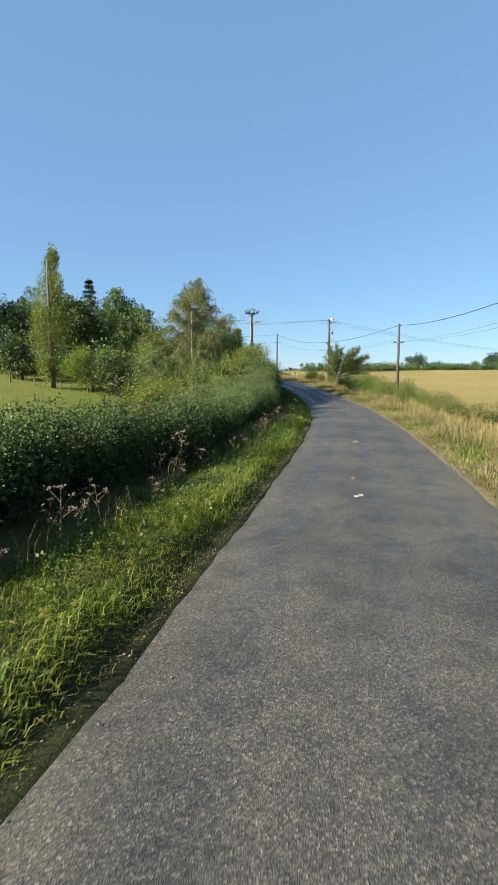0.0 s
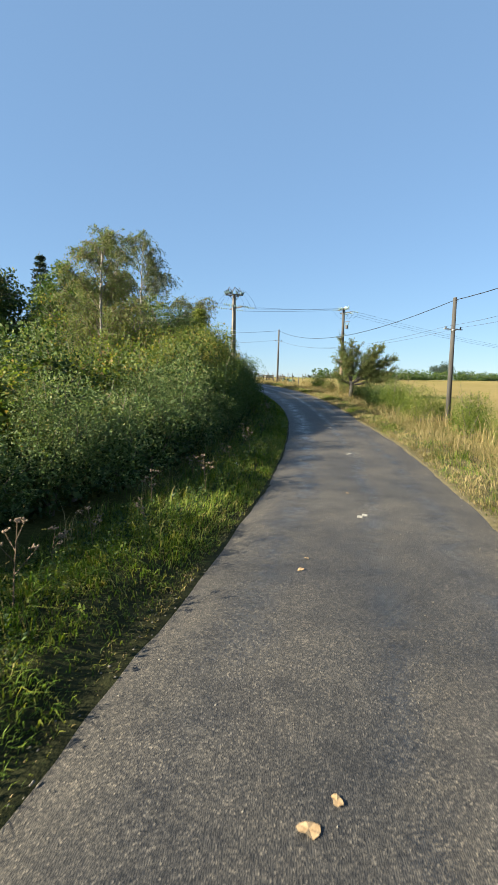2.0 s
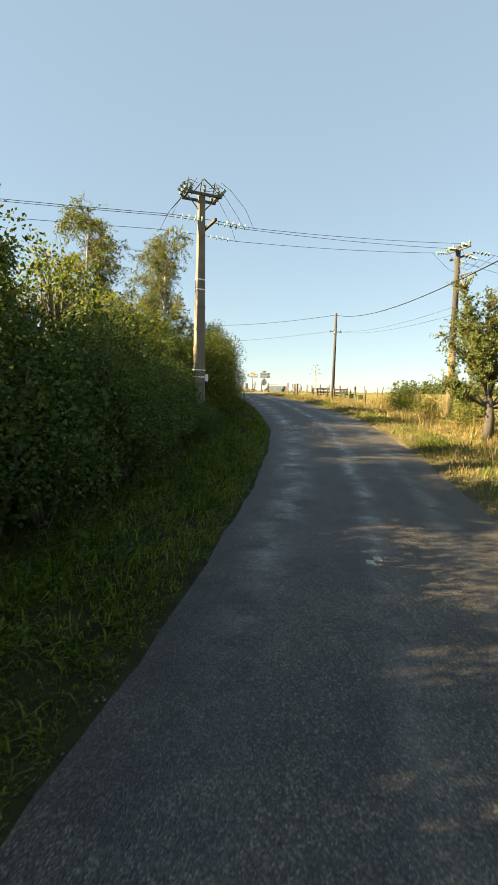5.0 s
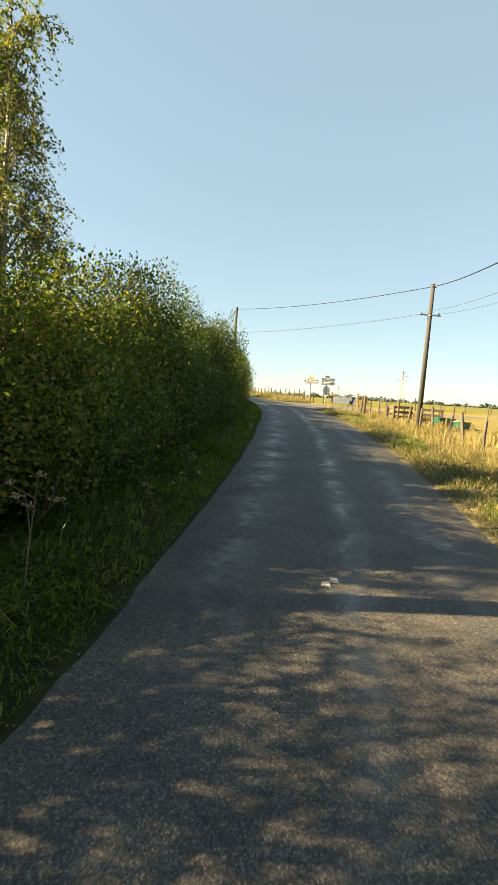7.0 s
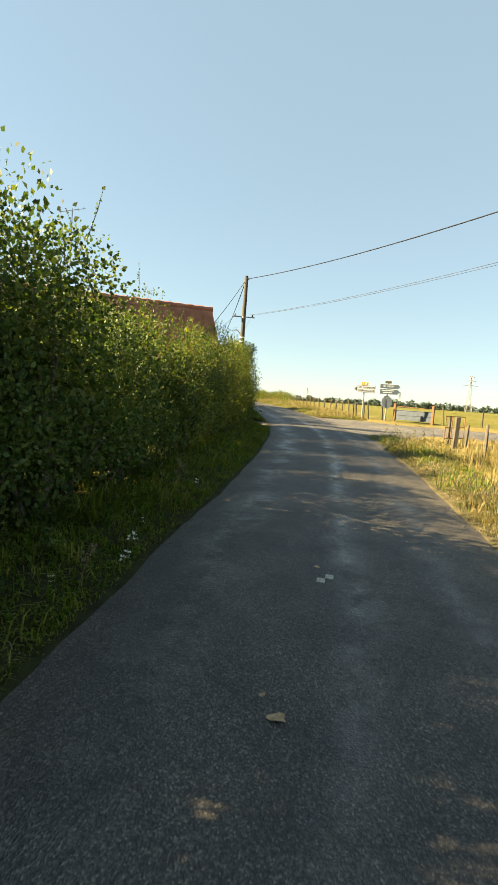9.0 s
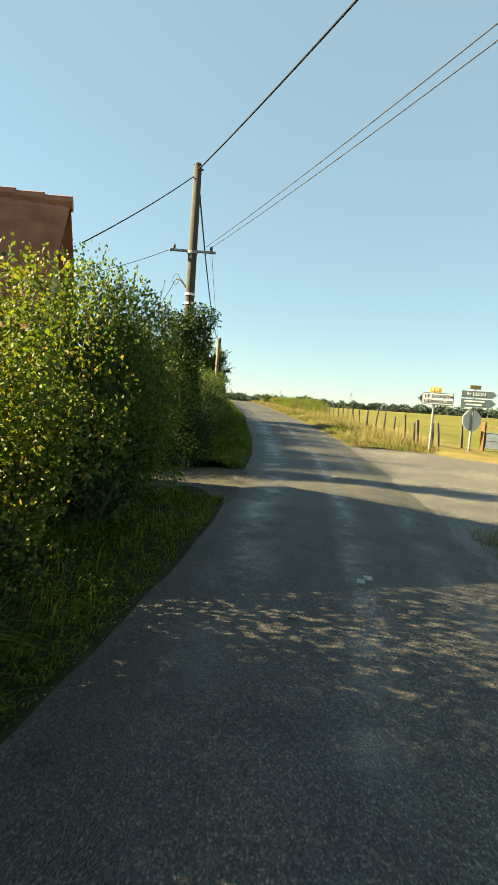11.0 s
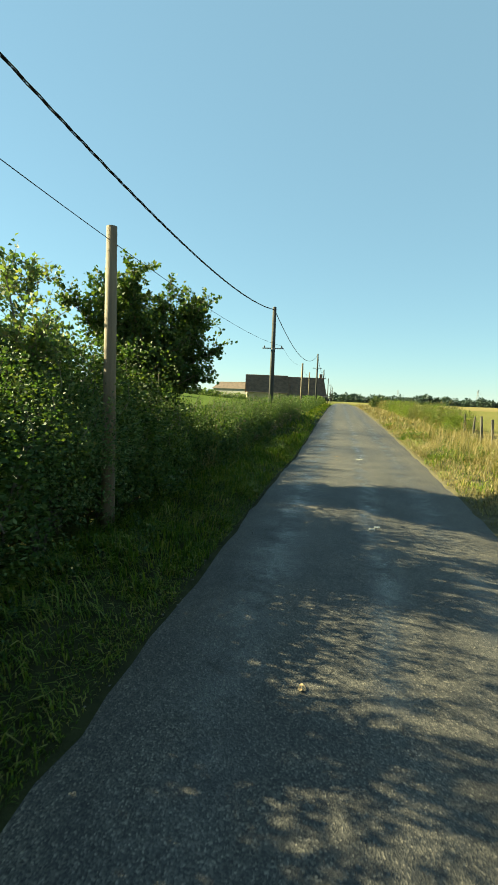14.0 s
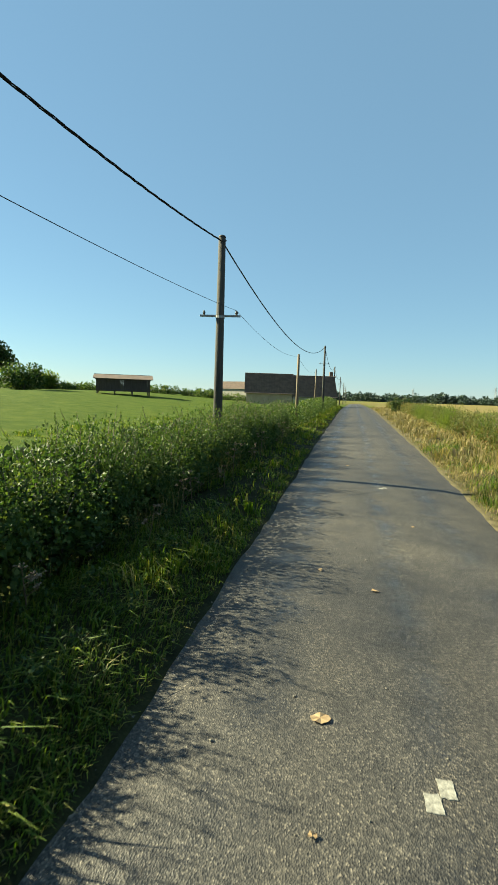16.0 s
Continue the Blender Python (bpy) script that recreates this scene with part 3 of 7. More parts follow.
ground = build_ground()
road = build_lane()
E0, E1 = [float(v) for v in on_lane(88.5, -2.0)[:2]], [float(v) for v in on_lane(104.6, -2.0)[:2]]
side_road = strip("side_road", [E0, (-1.3, 91.0), (0.1, 94.4), (3.2, 97.3), (9, 100.0), (40, 112.0)],
                  [E1, (-7.1, 102.0), (-4.8, 102.7), (-1.7, 104.0), (8, 107.4), (39, 119.2)], 0.008, ASPHALT_SIDE)
tagged(side_road, "pale worn asphalt side road joining the lane", "road", kind="structure")
drive = strip("gravel_drive", [on_lane(93.4, 1.5)[:2], on_lane(93.7, 2.3)[:2], on_lane(94.1, 3.4)[:2], on_lane(95.4, 5.4)[:2], on_lane(95.9, 9)[:2]],
              [on_lane(97.3, 1.5)[:2], on_lane(97.0, 2.3)[:2], on_lane(96.7, 3.4)[:2], on_lane(97.2, 5.4)[:2], on_lane(97.8, 9)[:2]], 0.004, GRAVEL, 60, 16)
tagged(drive, "short gravel drive with weedy edges beside the hedge", "driveway", kind="structure")
for nm, side, mat, label in (("verge_left", 1, VERGE_SHADED, "soil and turf bank at the edge of the lane, darkened for shade"), ("verge_right", -1, VERGE_DRY, "dry turf edge of the lane")):
    ss = np.arange(-20, 200, 0.2)
    e = edge_left(ss) if side > 0 else edge_right(ss)
    offs = (-0.22, -0.10, 0.0, 0.12, 0.25, 0.40, 0.60, 0.85, 1.15, 1.5, 1.9)
    keep = ~((ss > 88) & (ss < 104.0)) if side < 0 else ~((ss > 93.6) & (ss < 97.1))
    V = []
    for k, o in enumerate(offs):
        px, py, pz = on_lane(ss, e + side * o + 0 * ss)
        zz = (pz - 0.10, pz - 0.012, pz + 0.010)[k] if k < 3 else turf_z(px, py) - (0.06 if k == len(offs) - 1 else 0)
        V.append(np.stack([px, py, zz], 1))
    V = np.stack(V, 1).reshape(-1, 3)
    m = len(offs)
    i = np.arange(len(ss) * m).reshape(-1, m)
    fc = np.stack([i[:-1, :-1], i[:-1, 1:], i[1:, 1:], i[1:, :-1]], -1)[keep[:-1]].reshape(-1, 4)
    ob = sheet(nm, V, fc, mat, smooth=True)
    if sum(p.normal.z for p in ob.data.polygons) < 0:
        ob.data.flip_normals()
    tagged(ob, label, "verge", kind="structure")


# ---- plants ----
def shrub(seed, label, leaf, R, H, n, size, width=0.26, shoots=22, shoot_len=0.6, squat=0.0, stem=BARK, core=1300, name="shrub", heart=0.105, lobes=0, base=0.12):
    """A bush: stems from the ground, leaf clumps over them, loose shoots on top."""
    rng = np.random.default_rng(seed)
    root = thing(name, label=label, category="shrub")
    C, rad = [], []
    for i in range(lobes or 30):
        h = rng.uniform(base, 1.0) ** 0.8
        prof = math.sqrt(max(0.0, 1 - max(0, (h - 0.55) / 0.5) ** 2)) if not squat else 1 - squat * h * h
        a = rng.uniform(0, 2 * math.pi)
        r = R * 0.78 * prof * math.sqrt(rng.uniform(0.15, 1))
        C.append((r * math.cos(a), r * math.sin(a), H * 0.86 * h))
        k = rng.uniform(0.26, 0.46) * R * (1.3 if lobes else 1.0)
        rad.append((k, k, k * rng.uniform(0.7, 1.1)))
    counts = np.array([r[0] ** 2 for r in rad])
    counts = counts / counts.sum() * n
    P, D = clump_leaves(C, rad, counts, rng, shell=0.20 if lobes else 0.28)
    L = size * rng.uniform(0.6, 1.25, len(P))
    # oversized leaves added in the close heart, to block sun through the bush
    v = sphere_dirs(core, rng) * rng.random(core)[:, None] ** 0.4
    q = v * np.array((R * 0.62, R * 0.62, H * 0.36)) + np.array((0, 0, H * 0.43))
    P, D, L = np.concatenate([P, q]), np.concatenate([D, sphere_dirs(core, rng)]), np.concatenate([L, np.full(core, heart)])
    stems = bmesh.new()
    top = sorted(C, key=lambda c: -c[2])
    for c in C[::3]:
        b = (c[0] * 0.15 + rng.normal() * 0.06, c[1] * 0.15 + rng.normal() * 0.06, -0.05)
        mid = (c[0] * 0.45 + rng.normal() * 0.08, c[1] * 0.45 + rng.normal() * 0.08, c[2] * 0.5)
        tube([b, mid, c], [0.028 * H / 2.5, 0.018 * H / 2.5, 0.006], 5, stems, cap=False)
    for k in range(shoots):
        c = Vector(top[k % 14]) + Vector(rng.normal(size=3)) * R * 0.10
        ln = shoot_len * rng.uniform(0.5, 1.5)
        d = Vector((rng.normal() * 0.35, rng.normal() * 0.35, 1.0)).normalized()
        e = c + d * ln
        tube([c, (c + e) / 2 + Vector(rng.normal(size=3)) * 0.03, e], [0.006, 0.005, 0.002], 3, stems, cap=False)
        m = int(26 * ln / 0.6) + 6
        f = rng.uniform(0.1, 1.0, m)
        p = np.array(c)[None] + np.array(d)[None] * (ln * f)[:, None]
        P = np.concatenate([P, p])
        D = np.concatenate([D, sphere_dirs(m, rng) + np.array(d) * 0.8])
        L = np.concatenate([L, size * rng.uniform(0.35, 0.8, m)])
    P[:, 2] = np.maximum(P[:, 2], 0.02)
    part("branching", stems, stem, root)["kind"] = "stuff"
    v, f = leaf_mesh(P, D, L, width, rng)
    sheet("foliage", v, f, leaf, root)
    return root


def plant_row(kinds, places, seed, group):
    """Copies of the kinds at (s, d, size, height factor)."""
    rng = np.random.default_rng(seed)
    used = set()
    for s, d, k, h in places:
        j = int(rng.integers(len(kinds)))
        x, y, z = spot(s, d)
        m = pose(x, y, z - 0.04, rng.uniform(-3, 3), rng.uniform(-3, 3), rng.uniform(0, 360)) @ Matrix.Diagonal((k, k, h, 1))
        if j in used or kinds[j].get("planted"):
            ob = copy_thing(kinds[j], m)
            ob.scale = m.to_scale()
        else:
            ob = kinds[j]
            kinds_base = m
            ob["planted"] = 1
            ob["group"] = group
            PENDING.append((ob, kinds_base))
            used.add(j)
            continue
        ob["group"] = group


PENDING = []   # first specimens are moved to their own place once all copies are made


def row(s0, s1, step, d, jitter, k, h, seed, vary=0.12):
    rng = np.random.default_rng(seed)
    out = []
    for s in np.arange(s0, s1, step):
        kk = k * rng.uniform(0.97 - vary, 1.03 + vary)
        dd = d(s) if callable(d) else d
        hh = h(s) if callable(h) else h
        out.append((s + rng.uniform(-0.3, 0.3) * step, dd + rng.uniform(-jitter, jitter), kk, hh * rng.uniform(1 - vary, 1 + vary)))
    return out


HEDGE = [shrub(10 + i, "dark green overgrown hedge bush beside the lane", LEAF_HEDGE, 1.0, 1.7, 5200, 0.046, 0.36, 16, 0.30, squat=0.25, heart=0.11) for i in range(3)]
WILLOW = [shrub(20 + i, "grey-green willow bush with upright shoots", LEAF_WILLOW, 1.25, 3.0, 7600, 0.066, 0.19, 24, 0.50, lobes=15, base=0.22) for i in range(3)]
HAZEL = [shrub(30 + i, "yellow-green hazel bush in the tall hedge", LEAF_HAZEL, 1.35, 3.8, 7000, 0.060, 0.38, 26, 0.42, core=2300, lobes=20) for i in range(3)]
THORN = [shrub(40 + i, "dense dark hawthorn bush in the tall hedge", LEAF_DARK, 1.35, 3.6, 7800, 0.052, 0.38, 22, 0.40, core=2300, lobes=19, base=0.14) for i in range(3)]
BACK = [shrub(45 + i, "leafy green bush at the back of the hedge", (LEAF_HEDGE, LEAF_HAZEL)[i], 1.4, 3.8, 2600, 0.085, 0.36, 20, 0.45, core=1000, heart=0.18) for i in range(2)]
LOWHEDGE = [shrub(50 + i, "low clipped green hedge bush along the field", LEAF_DARK, 0.95, 1.5, 5000, 0.044, 0.36, 26, 0.34, squat=0.15, heart=0.11) for i in range(3)]
BRAMBLE = [shrub(60 + i, "reddish green bramble bush in dry grass", LEAF_BRAMBLE, 0.95, 1.1, 1300, 0.075, 0.36, 16, 0.4, squat=0.2, core=350) for i in range(2)]
BROOM = [shrub(70 + i, "light green broom bush in dry grass", LEAF_LIME, 0.95, 1.3, 3600, 0.058, 0.17, 26, 0.34, core=500) for i in range(2)]

# left of the lane
plant_row(HEDGE, row(-4, 18, 1.0, lambda s: 5.5 - 0.08 * max(s - 6, 0), 0.2, 1.0, 1.02, 1), 1, "overgrown hedge")
plant_row(BACK, row(-6, 19, 1.5, lambda s: 6.7 - 0.08 * max(s - 6, 0), 0.25, 0.85, 0.46, 2), 2, "overgrown hedge")
plant_row(WILLOW, row(17, 41, 1.5, lambda s: 5.2 - 0.015 * (s - 17), 0.35, 0.95, lambda s: 0.66 + 0.019 * (s - 17), 3, 0.24), 3, "overgrown hedge")
plant_row(BACK, row(18, 42, 1.7, 7.0, 0.4, 1.05, lambda s: 0.66 + 0.018 * (s - 17), 4), 4, "overgrown hedge")
plant_row(THORN, row(37, 52.5, 1.4, lambda s: 4.7 - 0.01 * (s - 37), 0.3, 0.97, 0.94, 5), 5, "tall hedge")
plant_row(THORN, row(52.5, 62.2, 1.5, lambda s: 4.55, 0.25, 0.92, lambda s: 0.80 if s < 53 else (0.70 if s < 57.7 else 0.36), 55), 55, "tall hedge")
plant_row(HAZEL, row(38, 52, 1.8, 5.9, 0.5, 1.1, 1.15, 6), 6, "tall hedge")
plant_row(THORN + HAZEL, row(56.4, 64.5, 1.4, 6.4, 0.3, 1.05, 1.08, 66), 66, "tall hedge")
plant_row(THORN + HAZEL, row(63.2, 69, 1.25, 4.35, 0.2, 1.02, lambda s: 1.02, 7), 7, "tall hedge")
plant_row(THORN + HAZEL + THORN, row(69, 84, 1.3, 4.3, 0.25, 1.02, lambda s: 1.16 if s < 79 else 1.05, 76), 76, "tall hedge")
plant_row(THORN + HAZEL, row(84, 93.2, 1.2, lambda s: 4.0 - 0.09 * (s - 84), 0.12, 0.86, lambda s: float(np.interp(s, [84, 87, 89, 93], [0.98, 0.93, 0.98, 1.08])), 77), 77, "tall hedge")
plant_row(THORN, [(64.2, 5.9, 1.0, 1.08), (65.6, 6.1, 1.05, 1.16), (67.2, 6.2, 1.0, 1.1), (68.6, 6.0, 1.0, 1.05)], 75, "tall hedge")
# the last two are added at the drive's inner end to block sunlight
plant_row(HAZEL, [(92.6, 3.15, 0.92, 0.98), (93.7, 3.35, 0.86, 0.94), (96.2, 7.0, 0.9, 0.85), (97.2, 8.0, 0.9, 0.8)], 78, "tall hedge")
plant_row(BACK, row(63.5, 84, 1.9, 5.7, 0.4, 1.0, lambda s: 0.78 if s < 71 else (1.12 if s < 78 else 0.92), 8), 8, "tall hedge")
plant_row(HAZEL, [(97.9, 5.0, 1.0, 0.72), (98.9, 5.1, 1.0, 0.88), (98.2, 6.8, 1.0, 0.7), (98.8, 8.6, 1.0, 0.7), (99.8, 5.3, 1.0, 0.98)], 79, "hedge past the drive")
plant_row(THORN + THORN + WILLOW, row(98.9, 112.6, 1.15, 4.1, 0.3, 1.0, lambda s: float(np.interp(s, [99, 101.3, 102.3, 107, 113], [0.88, 0.98, 0.74, 0.80, 0.92])), 9), 9, "hedge past the drive")
plant_row(BACK, row(99, 113.5, 1.5, 5.4, 0.4, 1.05, lambda s: float(np.interp(s, [99, 103, 107, 113], [0.68, 0.70, 0.80, 0.80])), 10), 10, "hedge past the drive")
plant_row(LOWHEDGE, row(111.5, 142, 0.9, lambda s: 3.85 if s < 116 else 3.6, 0.12, 1.0, 1.13, 11), 11, "low field hedge")
# right of the lane
plant_row(BROOM + BRAMBLE, row(2, 35, 2.0, -6.5, 0.7, 0.95, 0.72, 12, 0.2), 12, "bushes along the straw field")
plant_row(BROOM, [(36.0, -6.3, 0.9, 0.9), (37.9, -5.3, 1.15, 1.35), (40.4, -6.6, 0.9, 0.9), (43.6, -4.9, 1.15, 1.45), (44.6, -6.4, 1.0, 1.0), (47.8, -5.0, 1.25, 1.5), (49.4, -5.6, 1.1, 1.25)], 13, "bushes along the straw field")
plant_row(LOWHEDGE, [(51.8, -4.7, 1.05, 1.0), (53.2, -5.6, 1.0, 0.95), (56.6, -5.1, 0.9, 0.8)], 16, "bushes along the straw field")
plant_row(BROOM + BRAMBLE, row(54, 72, 1.9, -6.3, 0.8, 1.05, 0.95, 14, 0.2), 14, "bushes along the straw field")
plant_row(BRAMBLE + BROOM[:1], row(130.5, 166, 1.4, -5.9, 0.25, 1.0, 1.05, 15), 15, "bramble hedge")


def thicket(name, label, places, leaf, n, size, seed, R=0.9, H=1.4):
    """Hedge filler and far hedges past counting: leaves in low overlapping mounds at (s, d, size, height factor)."""
    rng = np.random.default_rng(seed)
    P, D, L = [], [], []
    for s, d, k, h in places:
        v = sphere_dirs(n, rng) * rng.random(n)[:, None] ** 0.33
        P.append(v * np.array((R * k, R * k, H * h * 0.52)) + np.array(spot(s, d)) + np.array((0, 0, H * h * 0.48)))
        D.append(v + sphere_dirs(n, rng) + np.array((0, 0, 0.3)))
        L.append(size * rng.uniform(0.6, 1.3, n))
    P, D, L = np.concatenate(P), np.concatenate(D), np.concatenate(L)
    v, f = leaf_mesh(P, D, L, 0.38, rng)
    return tagged(sheet(name, v, f, leaf), label, "undergrowth", kind="stuff")


# first five: unseen filler, added so that low sun doesn't leak through the hedges
thicket("undergrowth", "hidden leaf filler added inside the overgrown hedge to block sunlight", row(-4, 44, 1.1, lambda s: 6.1 - 0.035 * max(s, 0), 0.15, 1.0, 0.9, 19), LEAF_HEDGE, 1100, 0.11, 351)
thicket("undergrowth", "hidden leaf filler added behind the hawthorn hedge to block sunlight", row(34, 57.5, 1.0, lambda s: 5.7, 0.15, 1.0, lambda s: float(np.interp(s, [34, 40, 44, 48, 57.5], [0.75, 1.0, 1.0, 0.86, 0.78])), 23), LEAF_HEDGE, 2000, 0.11, 357, 1.1, 4.0)
thicket("undergrowth", "hidden leaf filler added inside the tall hedge to block sunlight", row(63.5, 92, 1.1, lambda s: 5.1 if s < 85 else 4.2, 0.15, 1.0, 0.95, 20), LEAF_HEDGE, 650, 0.11, 352)
thicket("undergrowth", "hidden leaf filler added inside the hedge past the drive to block sunlight", row(99, 114, 1.0, 4.9, 0.15, 1.0, 1.0, 21), LEAF_HEDGE, 1900, 0.11, 353, 1.0, 2.4)
thicket("undergrowth", "hidden leaf filler added inside the low field hedge to block sunlight", row(114.5, 142, 0.9, 4.3, 0.1, 1.0, 1.0, 18), LEAF_HEDGE, 1500, 0.10, 354)
thicket("hedge_far_part", "far stretch of the low clipped field hedge", row(142, 204, 1.0, 3.55, 0.1, 1.0, 1.2, 17), LEAF_DARK, 700, 0.09, 355)
thicket("bramble_far_part", "far stretch of the reddish bramble hedge", row(166, 204, 1.0, -5.9, 0.2, 1.0, 0.85, 22), LEAF_BRAMBLE, 500, 0.09, 356)
for ob, m in PENDING:
    ob.matrix_basis = m
    del ob["planted"]


def tree(name, label, place, trunk, crown, leaf, bark, size, width=0.3, seed=0, turn=0.0, limbs=True, category="tree", up=0.2):
    """trunk: points and radii; crown: clump centres, radii and leaf counts; strands hang from their starts."""
    rng = np.random.default_rng(seed)
    root = thing(name, place, turn, label=label, category=category)
    pts, rad = trunk
    part("trunk", tube(pts, rad, 9), bark, root, smooth=True)
    C, R, N, strands = crown
    P, D = clump_leaves(C, R, N, rng, up) if len(C) else (np.zeros((0, 3)), np.zeros((0, 3)))
    L = size * rng.uniform(0.6, 1.25, len(P))
    bm = bmesh.new()
    zs = np.array([p[2] for p in pts])
    if limbs:
        for c in C:
            h = min(max(c[2] * 0.72, zs[0] + 0.25 * (zs[-1] - zs[0])), zs[-1])
            b = Vector([float(np.interp(h, zs, [p[i] for p in pts])) for i in range(3)])
            e = Vector(c)
            r0 = float(np.interp(h, zs, rad)) * 0.45
            mid = (b + e) / 2 + Vector(rng.normal(size=3)) * 0.08 * (e - b).length
            tube([b, mid, e], [r0, r0 * 0.55, r0 * 0.15], 5, bm, cap=False)
    for st, ln, m in strands:
        st = Vector(st)
        sway = Vector((rng.normal() * 0.12, rng.normal() * 0.12, -1)).normalized()
        tube([st, st + sway * ln], [0.006, 0.002], 3, bm, cap=False)
        f = rng.uniform(0, 1, m)
        p = np.array(st)[None] + np.array(sway)[None] * (ln * f)[:, None] + rng.normal(size=(m, 3)) * 0.04
        P = np.concatenate([P, p])
        D = np.concatenate([D, sphere_dirs(m, rng) * 0.6 + np.array((0, 0, -0.8))])
        L = np.concatenate([L, size * rng.uniform(0.6, 1.1, m)])
    if len(bm.verts):
        part("branching", bm, bark, root)["kind"] = "stuff"
    else:
        bm.free()
    v, f = leaf_mesh(P, D, L, width, rng)
    sheet("crown", v, f, leaf, root)
    return root


def round_crown(rng, centre, radii, m, clump, leaves, low=False):
    C, R, N = [], [], []
    for j in range(2 * m):
        v = rng.normal(size=3)
        v /= np.linalg.norm(v)
        if v[2] < -0.4 and not low:
            v[2] *= -0.5
        k = rng.uniform(0.4, 0.9) if j < m else rng.uniform(0.8, 1.12)
        C.append(tuple(np.array(centre) + v * np.array(radii) * k))
        r = clump * (rng.uniform(0.6, 1.2) if j < m else rng.uniform(0.22, 0.55))
        R.append((r, r, r * rng.uniform(0.6, 1.1)))
        N.append(r * r)
    f = leaves / sum(N)
    return C, R, [n * f for n in N], []


def twig_tree(name, label, place, trunk, branches, leaf, bark, size, width=0.32, seed=0, per_m=12, ln=0.55, leaves=20, lift=0.3, category="tree", hang=0.0, twig=None):
    """A tree grown from drawn branches: twigs along each, leaves along each twig."""
    rng = np.random.default_rng(seed)
    root = thing(name, place, label=label, category=category)
    part("trunk", tube(*trunk, 9), bark, root, smooth=True)
    bm, P, D = bmesh.new(), [], []
    for pts, r in branches:
        q = np.array(pts, float)
        tube(pts, list(np.linspace(r, 0.006, len(q))), 6, bm, cap=False)
        seg = np.concatenate([[0], np.cumsum(np.linalg.norm(np.diff(q, axis=0), axis=1))])
        for _ in range(int(seg[-1] * per_m)):
            f = seg[-1] * rng.uniform(0.22, 1.0) ** 0.8
            b = np.array([np.interp(f, seg, q[:, i]) for i in range(3)])
            j = min(int(np.searchsorted(seg, f)), len(q) - 1)
            along = (q[j] - q[j - 1]) / max(seg[j] - seg[j - 1], 1e-6)
            w = along * 0.5 + sphere_dirs(1, rng)[0] * 0.9 + np.array((0, 0, lift))
            w /= np.linalg.norm(w)
            e = b + w * ln * rng.uniform(0.35, 1.35)
            mid = (b + e) / 2
            e = e - np.array((0, 0, hang * rng.uniform(0.3, 1.2)))
            tube([b, mid, e], [0.008, 0.005, 0.002], 3, bm, cap=False)
            u = rng.uniform(0.1, 1.0, leaves)[:, None]
            P.append(b * (1 - u) ** 2 + 2 * mid * u * (1 - u) + e * u * u + rng.normal(size=(leaves, 3)) * 0.035)
            D.append(w[None] * 0.5 + sphere_dirs(leaves, rng) - np.array((0, 0, hang)))
    part("branching", bm, twig or bark, root)["kind"] = "stuff"
    P, D = np.concatenate(P), np.concatenate(D)
    v, f = leaf_mesh(P, D, size * rng.uniform(0.6, 1.25, len(P)), width, rng)
    sheet("crown", v, f, leaf, root)
    return root


def limbs_into(rng, start, via, centre, radii, n, r):
    """Branches from one fork out into an ellipsoid."""
    out = []
    for _ in range(n):
        v = sphere_dirs(1, rng)[0] * rng.uniform(0.55, 1.0)
        end = np.array(centre) + v * np.array(radii)
        mid = np.array(via) * 0.5 + end * 0.5 + rng.normal(size=3) * 0.18
        out.append(([tuple(start), tuple(np.array(via) + rng.normal(size=3) * 0.12), tuple(mid), tuple(end)], r))
    return out


def birch(place, H, seed, label):
    """Light branches rising from a slim stem, with hanging twigs."""
    rng = np.random.default_rng(seed)
    stem = [(0, 0, -0.1), (0.05, 0.02, H * 0.35), (0.0, 0.1, H * 0.7), (0.12, 0.05, H * 0.97)]
    zs = [p[2] for p in stem]
    br = []
    for h in np.linspace(0.10, 0.97, 46):
        b = np.array([np.interp(h * H, zs, [p[i] for p in stem]) for i in range(3)])
        a, w = rng.uniform(0, 6.283), (0.4 + 2.6 * (1 - h) ** 0.65) * rng.uniform(0.4, 1.15) * H / 10
        o = np.array((math.cos(a), math.sin(a), 0))
        br.append(([tuple(b), tuple(b + o * w * 0.5 + np.array((0, 0, w * 0.75))), tuple(b + o * w * 0.8 + np.array((0, 0, w * 1.05))), tuple(b + o * w * 1.05 + np.array((0, 0, w * 0.85)))], 0.024))
    return twig_tree("birch", label, place, (stem, [0.13, 0.09, 0.05, 0.012]), br, LEAF_BIRCH, BARK_BIRCH, 0.066, 0.38, seed, 17, 0.65, 24, 0.05, hang=0.45, twig=BARK)


def poplar(place, H, seed, w=1.0):
    rng = np.random.default_rng(seed)
    C, R, N = [], [], []
    for _ in range(34):
        h = rng.uniform(0.1, 0.97)
        prof = w * (0.55 + 0.9 * math.sin(min(h * 1.25, 1) * math.pi * 0.75)) * (1.05 - 0.55 * h)
        a = rng.uniform(0, 6.283)
        C.append((prof * 0.5 * math.cos(a), prof * 0.5 * math.sin(a), h * H))
        r = prof * rng.uniform(0.45, 0.7)
        R.append((r * 0.8, r * 0.8, r * 1.6))
        N.append(430)
    tr = ([(0, 0, -0.1), (0, 0, H * 0.5), (0, 0, H * 0.97)], [0.26, 0.16, 0.03])
    return tree("poplar", "tall slim columnar poplar at the pasture's edge", place, tr, (C, R, N, []), LEAF_POPLAR, BARK, 0.14, 0.36, seed, up=0.5)


